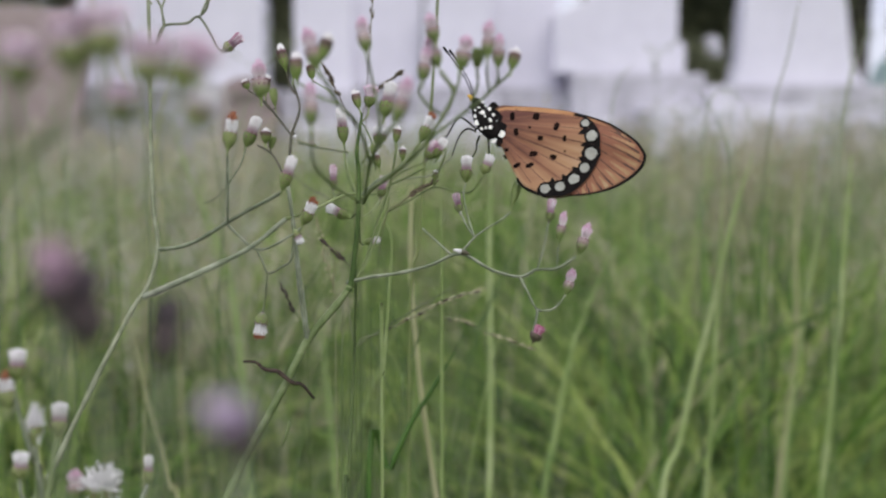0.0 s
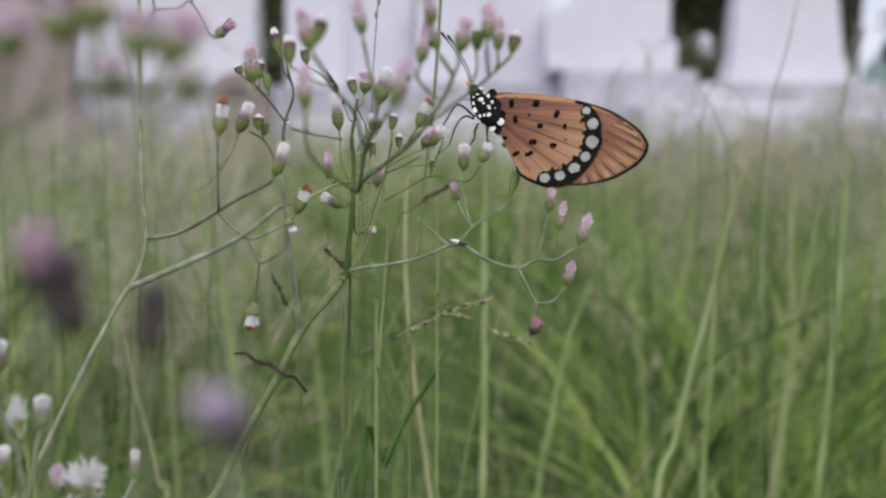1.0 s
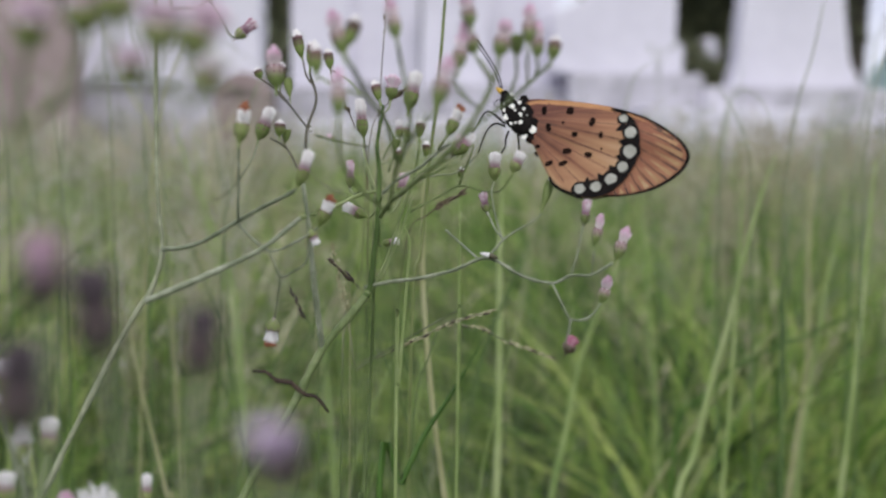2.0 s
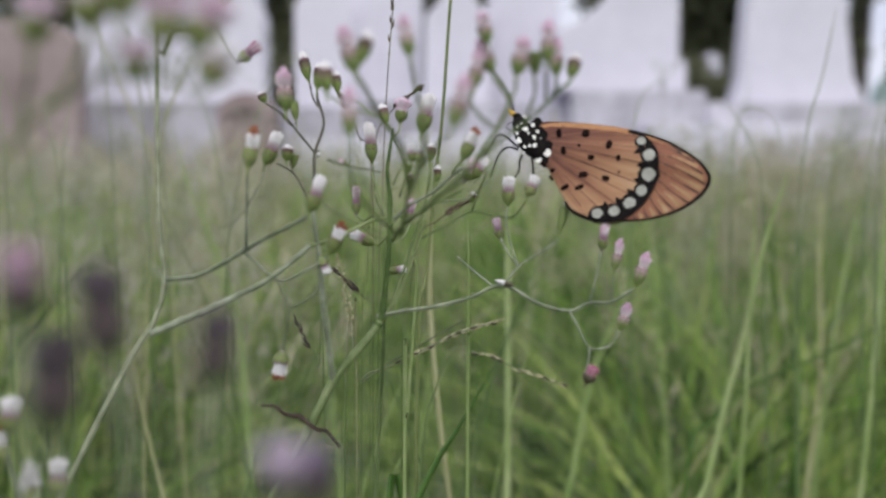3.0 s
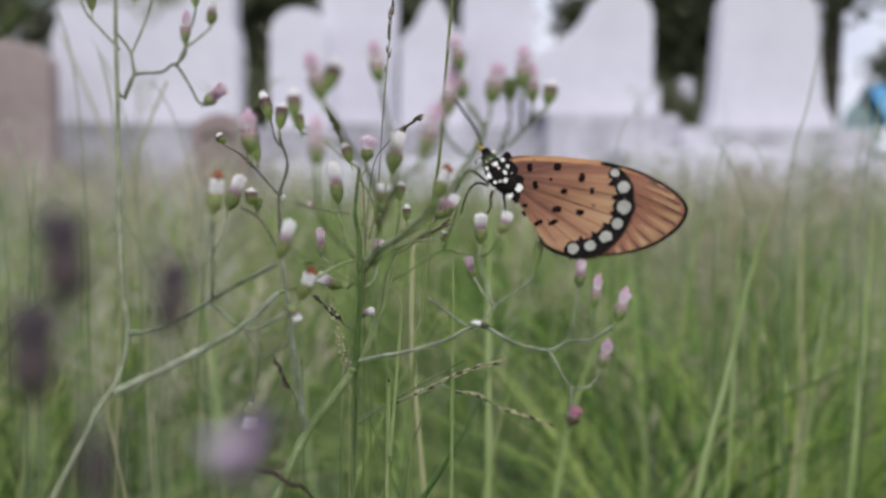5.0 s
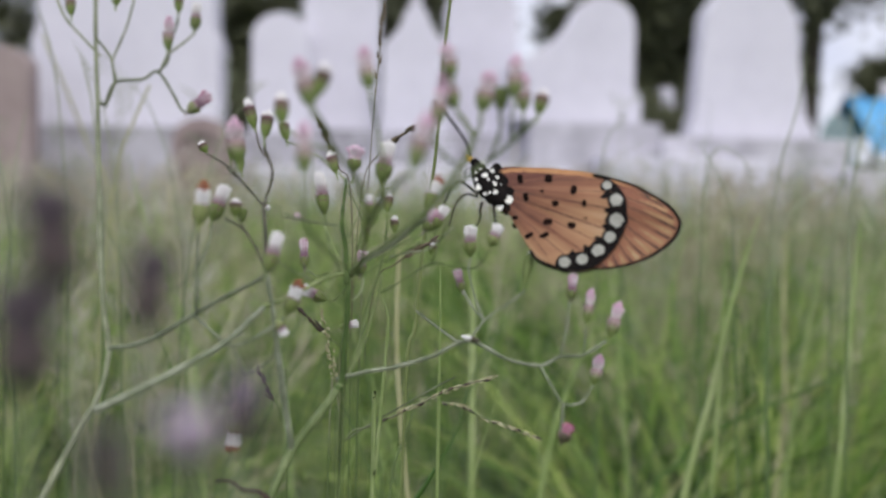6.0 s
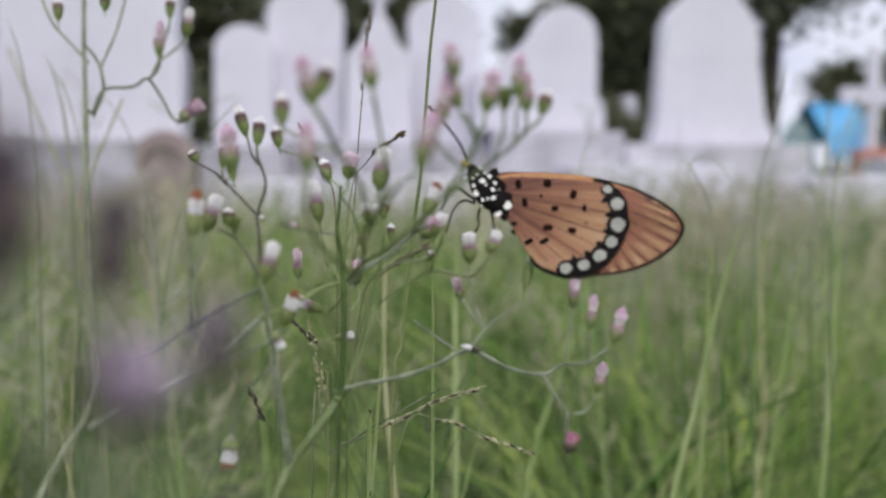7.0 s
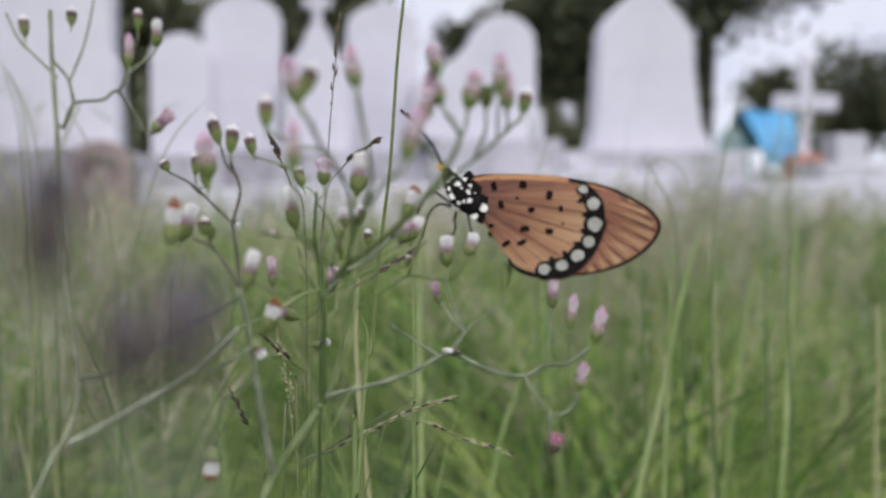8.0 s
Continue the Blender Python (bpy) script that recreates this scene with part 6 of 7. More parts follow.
NEAR_G = [(0, (-0.0186, 0.0576, 0.3964)), (0.5, (-0.0193, 0.0594, 0.3964)), (1, (-0.0192, 0.0625, 0.3951)), (1.5, (-0.0215, 0.0671, 0.3953)), (3, (-0.0221, 0.0791, 0.3999)), (3.5, (-0.0228, 0.0808, 0.4016)), (4, (-0.0241, 0.0828, 0.4038)), (4.5, (-0.0244, 0.0851, 0.4060)), (6, (-0.0223, 0.0829, 0.4099)), (6.5, (-0.0231, 0.0802, 0.4132)), (7, (-0.0241, 0.0790, 0.4163)), (7.5, (-0.0268, 0.0773, 0.4178)), (8, (-0.0288, 0.0730, 0.4173))]
NEAR_F = [(0, (-0.0223, 0.0654, 0.4111)), (0.5, (-0.0229, 0.0672, 0.4107)), (1, (-0.0238, 0.0705, 0.4103)), (1.5, (-0.0261, 0.0750, 0.4103)), (3, (-0.0300, 0.0864, 0.4123)), (3.5, (-0.0313, 0.0881, 0.4134)), (4, (-0.0325, 0.0898, 0.4149)), (4.5, (-0.0339, 0.0922, 0.4173)), (6, (-0.0340, 0.0893, 0.4216)), (6.5, (-0.0340, 0.0861, 0.4235)), (7, (-0.0346, 0.0843, 0.4241)), (7.5, (-0.0368, 0.0823, 0.4246)), (8, (-0.0385, 0.0779, 0.4234))]
NEAR_E = [(0, (-0.0289, 0.0686, 0.4047)), (0.5, (-0.0295, 0.0704, 0.4046)), (1, (-0.0293, 0.0736, 0.4033)), (1.5, (-0.0310, 0.0782, 0.4029)), (3, (-0.0294, 0.0897, 0.4062)), (3.5, (-0.0302, 0.0914, 0.4079)), (4, (-0.0308, 0.0932, 0.4091)), (4.5, (-0.0308, 0.0954, 0.4110)), (6, (-0.0285, 0.0917, 0.4144)), (6.5, (-0.0294, 0.0884, 0.4184)), (7, (-0.0314, 0.0864, 0.4201)), (7.5, (-0.0341, 0.0843, 0.4210)), (8, (-0.0363, 0.0796, 0.4201))]


def near_flower(rows, lean, width, length, kind, label):
    """A head on its own stalk, its origin in the middle of the florets."""
    at = rows[0][1]
    ob = thing("ironweed_flower", [1000 * v for v in at], label, "wildflower", "flowers close by")
    base = Vector(at) * 1000 + Vector((lean * length, 0.0, -length * 0.75))
    tip = Vector(at) * 1000 + Vector((-lean * length * 0.3, 0.0, length * 0.3))
    head(ob, kind, tuple(base), tuple(tip), width)
    root = Vector((base.x + 12 * lean - 14, base.y - 8, 0))
    branch(ob, 0.32, 0.19, tuple(root), tuple(root.lerp(base, 0.5) + Vector((3, 2, 0))), tuple(base + Vector((lean * 10, -1, -25))), tuple(base))
    return ob


NEARS = [
    (near_flower(NEAR_C, 0.1, 2.5, 2.9, "mauve", "purple ironweed flower with pale florets"), NEAR_C),
    (near_flower(NEAR_D, 0.0, 2.5, 4.0, "violet", "small dusky lavender ironweed flower"), NEAR_D),
    (near_flower(NEAR_B, -0.1, 2.9, 4.9, "dusk", "dusky purple ironweed bud"), NEAR_B),
    (near_flower(NEAR_A, 0.1, 3.7, 5.8, "dusk", "fading purple ironweed flower"), NEAR_A),
    (near_flower(NEAR_E, 0.0, 3.9, 6.2, "dusk", "dark purple ironweed bud"), NEAR_E),
    # added dark head that stands in for the shadow among the near flowers
    (near_flower(NEAR_G, 0.0, 2.3, 3.7, "dusk", "dark shadow blur beside the near flowers, shaped as a flower head"), NEAR_G),
    (near_flower(NEAR_F, 0.0, 3.2, 4.6, "rosy", "dusty rose ironweed flower"), NEAR_F),
]


# ---------------------------------------------------------------- the butterfly
REST = pose(0.00834, 0.22836, 0.41682, -20.85, -0.00, -22.35)
HIND = [(1.14, 1.22), (3.62, 2.55), (9.64, 2.25), (15.18, 1.85), (18.35, 1.35), (20.92, 0.82), (23.10, -1.81), (23.65, -4.51), (23.21, -7.97), (21.35, -11.45), (18.80, -13.81), (16.03, -14.54), (12.52, -14.07), (9.86, -12.91), (8.05, -11.01), (5.82, -7.52), (3.31, -3.59), (1.70, -1.20)]
FORE = [(1.08, 1.62), (2.36, 3.57), (7.18, 3.57), (12.75, 3.17), (17.49, 2.46), (21.44, 1.29), (24.96, 0.06), (28.13, -1.84), (30.52, -3.65), (31.89, -5.34), (32.33, -6.47), (31.87, -8.10), (30.26, -10.10), (27.71, -11.97), (24.89, -13.18), (21.64, -13.99), (18.65, -14.20), (15.44, -12.76), (7.60, -5.91)]
HIND_MARGIN = [(17.94, 1.83), (20.92, 0.82), (23.10, -1.81), (23.65, -4.51), (23.21, -7.97), (21.35, -11.45), (18.80, -13.81), (16.03, -14.54), (12.52, -14.07), (9.45, -12.77), (8.19, -11.20)]
FORE_MARGIN = [(18.29, 2.15), (21.44, 1.29), (24.96, 0.06), (28.13, -1.84), (30.52, -3.65), (31.89, -5.34), (32.33, -6.47), (31.87, -8.10), (30.26, -10.10), (27.71, -11.97), (24.89, -13.18), (21.64, -13.99), (18.65, -14.20)]
PALE = [(20.35, 0.05, 0.86), (22.07, -2.71, 1.18), (22.25, -6.07, 1.26), (21.26, -8.97, 1.07), (19.43, -11.12, 1.15), (16.97, -12.75, 1.07), (14.08, -13.26, 1.07)]
SPOTS = [(5.65, 1.25, 0.57, 0.96, 10), (10.57, 1.27, 0.74, 0.83, 0), (14.90, -0.84, 0.57, 0.92, -8), (6.95, -2.04, 0.48, 0.83, 15), (9.66, -1.14, 0.31, 0.31, 0), (11.99, -3.24, 0.61, 0.48, 0), (16.81, -3.32, 0.39, 0.57, 0), (17.09, -5.75, 0.22, 0.22, 0), (10.87, -6.28, 0.83, 0.61, 10), (14.86, -6.86, 0.74, 0.57, -15), (7.80, -8.67, 0.87, 0.48, 20), (10.38, -8.57, 0.87, 0.44, 30), (5.22, -5.55, 0.52, 0.39, 0), (5.04, -6.82, 0.31, 0.31, 0), (3.53, -4.35, 0.48, 0.39, 0)]
ROOT_BLOTS = [(2.07, 1.22, 1.63), (3.02, -1.39, 1.92), (1.19, 3.25, 1.11), (3.31, -3.59, 1.11)]
BODY_DOTS = [(-1.11, 4.27, 0.44), (-0.26, 3.28, 0.26), (0.66, 2.79, 0.39), (-1.20, 2.56, 0.35), (-0.23, 1.45, 0.57), (1.62, 1.59, 0.35), (-1.64, 0.91, 0.35), (1.48, 0.04, 0.48), (-1.07, -0.34, 0.57), (3.44, -0.70, 0.57), (0.04, -1.53, 0.35), (0.93, -1.52, 0.26), (1.85, -1.42, 0.39), (4.08, -2.55, 0.70), (2.56, -3.71, 0.57), (-1.82, 2.16, 0.22), (0.48, 0.83, 0.22), (2.58, 0.40, 0.22), (-0.32, -2.19, 0.22)]
FORE_VEINS = [(22.26, 0.71, 27.40, -1.96), (23.16, -0.65, 29.60, -3.66), (23.70, -2.19, 31.27, -5.73), (23.87, -3.74, 31.81, -7.43), (23.85, -5.28, 30.69, -8.96), (23.64, -6.81, 29.04, -10.69), (23.25, -8.35, 26.99, -12.06), (22.67, -9.89, 24.86, -12.88), (21.72, -11.44, 22.72, -13.70), (20.00, -12.82, 20.69, -13.94)]
HIND_VEINS = [(2.73, 0.82, 19.18, 1.09), (3.64, 0.02, 20.39, -1.25), (4.14, -0.78, 21.10, -4.16), (4.70, -1.98, 20.73, -7.64), (4.81, -2.77, 19.25, -9.59), (4.86, -3.17, 16.78, -11.18), (4.56, -3.97, 13.79, -11.84), (4.16, -3.98, 11.12, -12.10)]
LEGS = [
    ((-1.44, -0.60, -1.43), (-4.80, -1.80, 0.58), (-6.58, -2.20, -2.89), (-8.48, -2.40, -6.98)),
    ((-1.58, -0.60, -1.83), (-3.98, 0.80, -0.84), (-5.84, 1.50, -2.27), (-6.94, 2.00, -6.14)),
    ((-0.63, -0.60, -2.83), (-0.67, -1.50, -4.64), (-0.37, -2.00, -6.24), (-1.45, -2.20, -8.65)),
    ((1.25, -0.60, -3.21), (1.84, -1.20, -5.21), (2.65, -1.50, -9.17)),
]


def warp(u, v):
    """How far a place of the wing stands out, in mm: a soft fold below the middle and shallow pleats between the veins."""
    r, a = math.hypot(u - 1.0, v), math.atan2(v, u - 1.0)
    grow = min(1.0, r / 9.0)
    off = r * math.sin(a + 0.16)
    return -0.75 * grow * math.exp(-((off / 2.6) ** 2)) + 0.06 * grow * math.cos(26 * a) + 0.004 * r * r * math.sin(a + 0.5) * 0.3


def sheet(outline, y, thick):
    """A thin closed wing in the x-z plane, in mm, folded and pleated."""
    pts = spline(outline, 6, True)
    n = len(pts)
    cen = sum(pts) / n
    rings = 14
    verts, faces = [], []
    for side in (0, 1):
        for k in range(rings):
            for p in pts:
                q = cen + (p - cen) * (1 - k / rings)
                verts.append((q[0] / 1000, (y + side * thick + warp(*q)) / 1000, q[1] / 1000))
        verts.append((cen[0] / 1000, (y + side * thick + warp(*cen)) / 1000, cen[1] / 1000))
    half = rings * n + 1
    for side in (0, 1):
        o = side * half
        for r in range(rings - 1):
            for i in range(n):
                j = (i + 1) % n
                q = (o + r * n + i, o + r * n + j, o + (r + 1) * n + j, o + (r + 1) * n + i)
                faces.append(q if side else q[::-1])
        for i in range(n):
            j = (i + 1) % n
            q = (o + (rings - 1) * n + i, o + (rings - 1) * n + j, o + rings * n)
            faces.append(q if side else q[::-1])
    for i in range(n):
        j = (i + 1) % n
        faces.append((i, j, half + j, half + i))
    return verts, faces


def flat(u, v):
    return 0.0


def patch(u, v, r, y, side, seed, sides=14, squash=1.0, lift=warp):
    """A raised blot of uneven outline."""
    rng = random.Random(seed)
    tilt = rng.uniform(0, 3.14)
    rim = []
    for k in range(sides):
        a = 2 * math.pi * k / sides
        q = r * rng.uniform(0.86, 1.12)
        x, z = q * math.cos(a) * squash, q * math.sin(a)
        rim.append((u + x * math.cos(tilt) - z * math.sin(tilt), v + x * math.sin(tilt) + z * math.cos(tilt)))
    verts = [(p / 1000, (y + lift(p, q)) / 1000, q / 1000) for p, q in rim] + [(u / 1000, (y + lift(u, v) - 0.03 * side) / 1000, v / 1000)] + [(p / 1000, (y + lift(p, q) + 0.05 * side) / 1000, q / 1000) for p, q in rim]
    faces = [(k, (k + 1) % sides, sides) for k in range(sides)] + [(k, (k + 1) % sides, sides + 1 + (k + 1) % sides, sides + 1 + k) for k in range(sides)]
    return verts, faces


def blot(u, v, ru, rv, turn, y, side, seed):
    """A raised oblong blot with ragged, squarish ends, turned by some degrees."""
    rng = random.Random(seed)
    rim = []
    for k in range(16):
        a = 2 * math.pi * k / 16
        q = rng.uniform(0.84, 1.14) * (1 - 0.07 * math.cos(4 * a))
        x, z = ru * q * math.cos(a), rv * q * math.sin(a)
        c, d = math.cos(radians(turn)), math.sin(radians(turn))
        rim.append((u + x * c - z * d, v + x * d + z * c))
    verts = [(p / 1000, (y + warp(p, q)) / 1000, q / 1000) for p, q in rim] + [(u / 1000, (y + warp(u, v) - 0.02 * side) / 1000, v / 1000)]
    verts += [(p / 1000, (y + warp(p, q) + 0.05 * side) / 1000, q / 1000) for p, q in rim]
    faces = [(k, (k + 1) % 16, 16) for k in range(16)] + [(k, (k + 1) % 16, 17 + (k + 1) % 16, 17 + k) for k in range(16)]
    return verts, faces


def ribbon(points, widths, y, side):
    """A raised strip along points in the wing's plane."""
    verts, faces = [], []
    n = len(points)
    for i, p in enumerate(points):
        d = np.array(points[min(i + 1, n - 1)]) - np.array(points[max(i - 1, 0)])
        d = d / (np.linalg.norm(d) + 1e-9)
        s = np.array((-d[1], d[0])) * widths[i] / 2
        for q in (np.array(p) - s, np.array(p) + s):
            verts += [(q[0] / 1000, (y + warp(*q)) / 1000, q[1] / 1000), (q[0] / 1000, (y + warp(*q) + 0.05 * side) / 1000, q[1] / 1000)]
    for i in range(n - 1):
        a, b = 4 * i, 4 * i + 4
        faces += [(a, a + 2, b + 2, b), (a, b, b + 1, a + 1), (a + 2, a + 3, b + 3, b + 2)]
    return verts, faces


def build_butterfly():
    ob = new("butterfly")
    ob.empty_display_size = 0.01
    tagged(ob, "orange butterfly with black-spotted closed wings, on a flower", "butterfly")
    ob.matrix_world = REST
    unit = Matrix.Identity(4)
    for side in (1, -1):
        # side 1 faces the lens
        y_fore = -0.10 * side
        y_hind = -0.42 * side
        t = 0.12
        fore = part("forewing", mesh_of("forewing", *sheet(FORE, y_fore - t / 2, t), M_WING_F, True), ob, "orange forewing with dark veins", unit)
        hind = part("hindwing", mesh_of("hindwing", *sheet(HIND, y_hind - t / 2, t), M_WING_H, True), ob, "tan-orange hindwing with black spots", unit)
        ff, hf = y_fore - side * (t / 2 + 0.03), y_hind - side * (t / 2 + 0.03)
        m = spline(FORE_MARGIN, 4)
        w = [0.22 + 0.30 * math.sin(math.pi * min(1, i / (len(m) - 1) * 1.15)) ** 0.7 for i in range(len(m))]
        part("margin", mesh_of("margin", *ribbon(m, w, ff - 0.02 * side, side), M_BLACK), fore, "black wing margin", unit)
        c = spline([(1.4, 2.55), (4.5, 3.05), (8.2, 2.98), (12.75, 2.65), (17.2, 2.0), (21.2, 0.95), (24.6, -0.30)], 5)
        part("costa", mesh_of("costa", *ribbon(c, [0.9 * math.sin(math.pi * (0.12 + 0.85 * i / (len(c) - 1))) ** 0.6 for i in range(len(c))], ff - 0.006 * side, side), M_COSTA), fore, "golden orange front edge", unit)
        for k, (a, b, c, d) in enumerate(FORE_VEINS):
            bend = (-0.12 + 0.03 * k)
            mid = ((a + c) / 2 + bend * (d - b) * 0.5, (b + d) / 2 - bend * (c - a) * 0.5)
            pts = spline([(a, b), mid, (c, d)], 7)
            part("vein_shade", mesh_of("vein_shade", *ribbon(pts, [0.62 - 0.12 * i / (len(pts) - 1) for i in range(len(pts))], ff - 0.005 * side, side), M_FOLD), fore, "reddish brown shading", unit)
            part("vein", mesh_of("vein", *ribbon(pts, [0.16 + 0.20 * (i / (len(pts) - 1)) ** 2 for i in range(len(pts))], ff - 0.008 * side, side), M_VEIN), fore, "", unit)
            if k + 1 < len(FORE_VEINS):
                e = FORE_VEINS[k + 1]
                p0 = np.array(((a + e[0]) / 2, (b + e[1]) / 2))
                p1 = np.array(((c + e[2]) / 2, (d + e[3]) / 2))
                q = [p0 + (p1 - p0) * s for s in (0.34, 0.56, 0.78, 0.98)]
                part("pale_streak", mesh_of("pale_streak", *ribbon(q, [0.12, 0.42, 0.70, 0.86], ff - 0.003 * side, side), M_STREAK), fore, "", unit)
        m = spline(HIND_MARGIN, 4)
        part("margin", mesh_of("margin", *ribbon(m, [0.42] * len(m), hf - 0.05 * side, side), M_BLACK), hind, "black wing margin", unit)
        inner = [np.array((12.0, -5.0)) + (np.array(p) - np.array((12.0, -5.0))) * 0.945 for p in m[4:-11]]
        part("rim_band", mesh_of("rim_band", *ribbon(inner, [1.25] * len(inner), hf - 0.042 * side, side), M_BLACK), hind, "black band inside the margin", unit)
        for k, (a, b, c, d) in enumerate(HIND_VEINS):
            pts = [(a + (c - a) * s, b + (d - b) * s) for s in (0, 0.1, 0.2, 0.3, 0.4, 0.5, 0.6, 0.7, 0.8, 0.9, 1)]
            # veins 2 and 3 run broad along the fold to paint its dark crease
            part("vein", mesh_of("vein", *ribbon(pts, [(0.17 if k not in (2, 3) else 0.50 * (1 - 0.06 * i)) for i in range(11)], hf - 0.002 * side, side), M_HINDVEIN_FOLDSHADE), hind, "", unit)
        for k, (u, v, r) in enumerate(PALE):
            part("eyespot_ring", mesh_of("eyespot_ring", *patch(u, v, r * 1.42, hf - (0.06 + 0.004 * k) * side, side, 70 + k, 18), M_BLACK), hind, "black ring", unit)
            part("eyespot", mesh_of("eyespot", *patch(u, v, r * 0.90, hf - (0.15 + 0.002 * k) * side, side, 90 + k, 18), M_PALE), hind, "greyish white spot", unit)
        for k in range(len(PALE) - 1):
            (u0, v0, r0), (u1, v1, r1) = PALE[k], PALE[k + 1]
            inward = np.array((v1 - v0, -(u1 - u0)))
            inward = inward / np.linalg.norm(inward)
            if inward[0] > 0:
                inward = -inward
            q = np.array(((u0 + u1) / 2, (v0 + v1) / 2))
            tips = [q + inward * d for d in (0.1, 0.9, 1.6, 2.1)]
            part("band_tooth", mesh_of("band_tooth", *ribbon(tips, [1.5, 1.4, 0.75, 0.06], hf - 0.045 * side, side), M_BLACK), hind, "", unit)
        for k, (u, v, r) in enumerate(ROOT_BLOTS):
            part("root_blot", mesh_of("root_blot", *patch(u, v, r, hf - (0.015 + 0.003 * k) * side, side, 400 + k, 16, 0.8), M_BLACK), hind, "black wing root", unit)
        for k, (u, v, ru, rv, turn) in enumerate(SPOTS):
            part("black_spot", mesh_of("black_spot", *blot(u, v, ru, rv, turn, hf - 0.07 * side, side, 200 + k), M_BLOT), hind, "", unit)
    thorax = spline([(-2.40, 0.00, 4.06), (0.05, 0.00, 0.20), (3.20, 0.00, -2.79)], 6)
    n = len(thorax) - 1

    def thick(s):
        return 0.9 + 1.15 * math.sin(math.pi * (0.08 + 0.8 * s))

    v, f = tube([q / 1000 for q in thorax], [thick(i / n) / 1000 for i in range(n + 1)], 16)
    body = part("thorax", mesh_of("thorax", v, f, M_BLACK, True), ob, "black thorax with white dots", unit)
    for k, (u, v, r) in enumerate(BODY_DOTS):
        i = min(range(n + 1), key=lambda q: (thorax[q][0] - u) ** 2 + (thorax[q][2] - v) ** 2)
        rad = thick(i / n)
        away = math.hypot(thorax[i][0] - u, thorax[i][2] - v)
        y = -math.sqrt(max(0.08, rad**2 - away**2)) - 0.06 if away < rad else -0.66
        part("white_dot", mesh_of("white_dot", *patch(u, v, r * 1.08, y, 1, 300 + k, 10, 1.0, flat), M_DOT), body, "", unit)
    abd = spline([(2.2, 0.0, -1.6), (5.2, 0.0, -5.0), (7.9, 0.0, -8.7), (9.3, 0.0, -12.6)], 5)
    n = len(abd) - 1
    v, f = tube([q / 1000 for q in abd], [(0.55 - 0.25 * i / n) * (1 + 0.06 * (-1) ** i) / 1000 for i in range(n + 1)], 12)
    part("abdomen", mesh_of("abdomen", v, f, M_BLACK, True), ob, "dark slender abdomen", unit)
    hx = Vector(((-2.59, 0.00, 4.55))) / 1000
    v, f = ball(0, 12, [(0.25, -0.85), (0.7, -0.5), (0.85, 0.0), (0.68, 0.5), (0.25, 0.82)])
    hd = part("head", mesh_of("head", [Vector(q) / 1000 + hx for q in v], f, M_BLACK, True), ob, "", unit)
    for s in (-1, 1):
        v, f = ball(0, 10, [(0.1, -0.42), (0.32, -0.25), (0.42, 0), (0.32, 0.25), (0.1, 0.42)])
        part("eye", mesh_of("eye", [Vector(q) / 1000 + hx + Vector((-0.3, 0.6 * s, 0.1)) / 1000 for q in v], f, M_BLACK, True), hd, "", unit)
    px = Vector(((-4.30, -0.50, 5.30))) / 1000
    v, f = tube([hx + Vector((-0.3, -0.4, 0.1)) / 1000, (hx + px) / 2 + Vector((0, 0, 0.2)) / 1000, px + Vector((0, 0, 0.5)) / 1000], [0.00035, 0.00055, 0.0002], 8)
    part("palp", mesh_of("palp", v, f, M_YELLOW, True), ob, "yellow palp", unit)
    for pts in ([(-3.39, -0.30, 5.29), (-4.22, -0.80, 7.36), (-5.42, -1.20, 9.44), (-8.24, -1.60, 13.02), (-10.52, -1.80, 15.59)], [(-3.25, 0.30, 5.29), (-4.05, 0.40, 7.5), (-5.2, 0.50, 9.7), (-7.95, 0.60, 13.35), (-10.15, 0.70, 16.0)]):
        c = spline(pts, 6)
        k = len(c) - 1
        v, f = tube([q / 1000 for q in c], [(0.11 if i < 0.8 * k else 0.11 + 0.16 * math.sin((i / k - 0.8) * 5 * 1.57)) / 1000 for i in range(k + 1)], 7)
        part("antenna", mesh_of("antenna", v, f, M_BLACK, True), ob, "", unit)
    for pts in LEGS:
        c = spline(pts, 4)
        v, f = tube([q / 1000 for q in c], [(0.23 - 0.11 * i / (len(c) - 1)) / 1000 for i in range(len(c))], 6)
        part("leg", mesh_of("leg", v, f, M_BLACK, True), ob, "", unit)
    c = spline([(-2.55, -0.40, 3.65), (-3.73, -0.60, 3.24), (-4.23, -0.70, 2.43), (-3.54, -0.70, 1.94), (-2.66, -0.60, 2.10)], 4)
    v, f = tube([q / 1000 for q in c], [0.00007] * len(c), 5)
    part("proboscis", mesh_of("proboscis", v, f, M_BLACK, True), ob, "", unit)
    return ob


butterfly = build_butterfly()


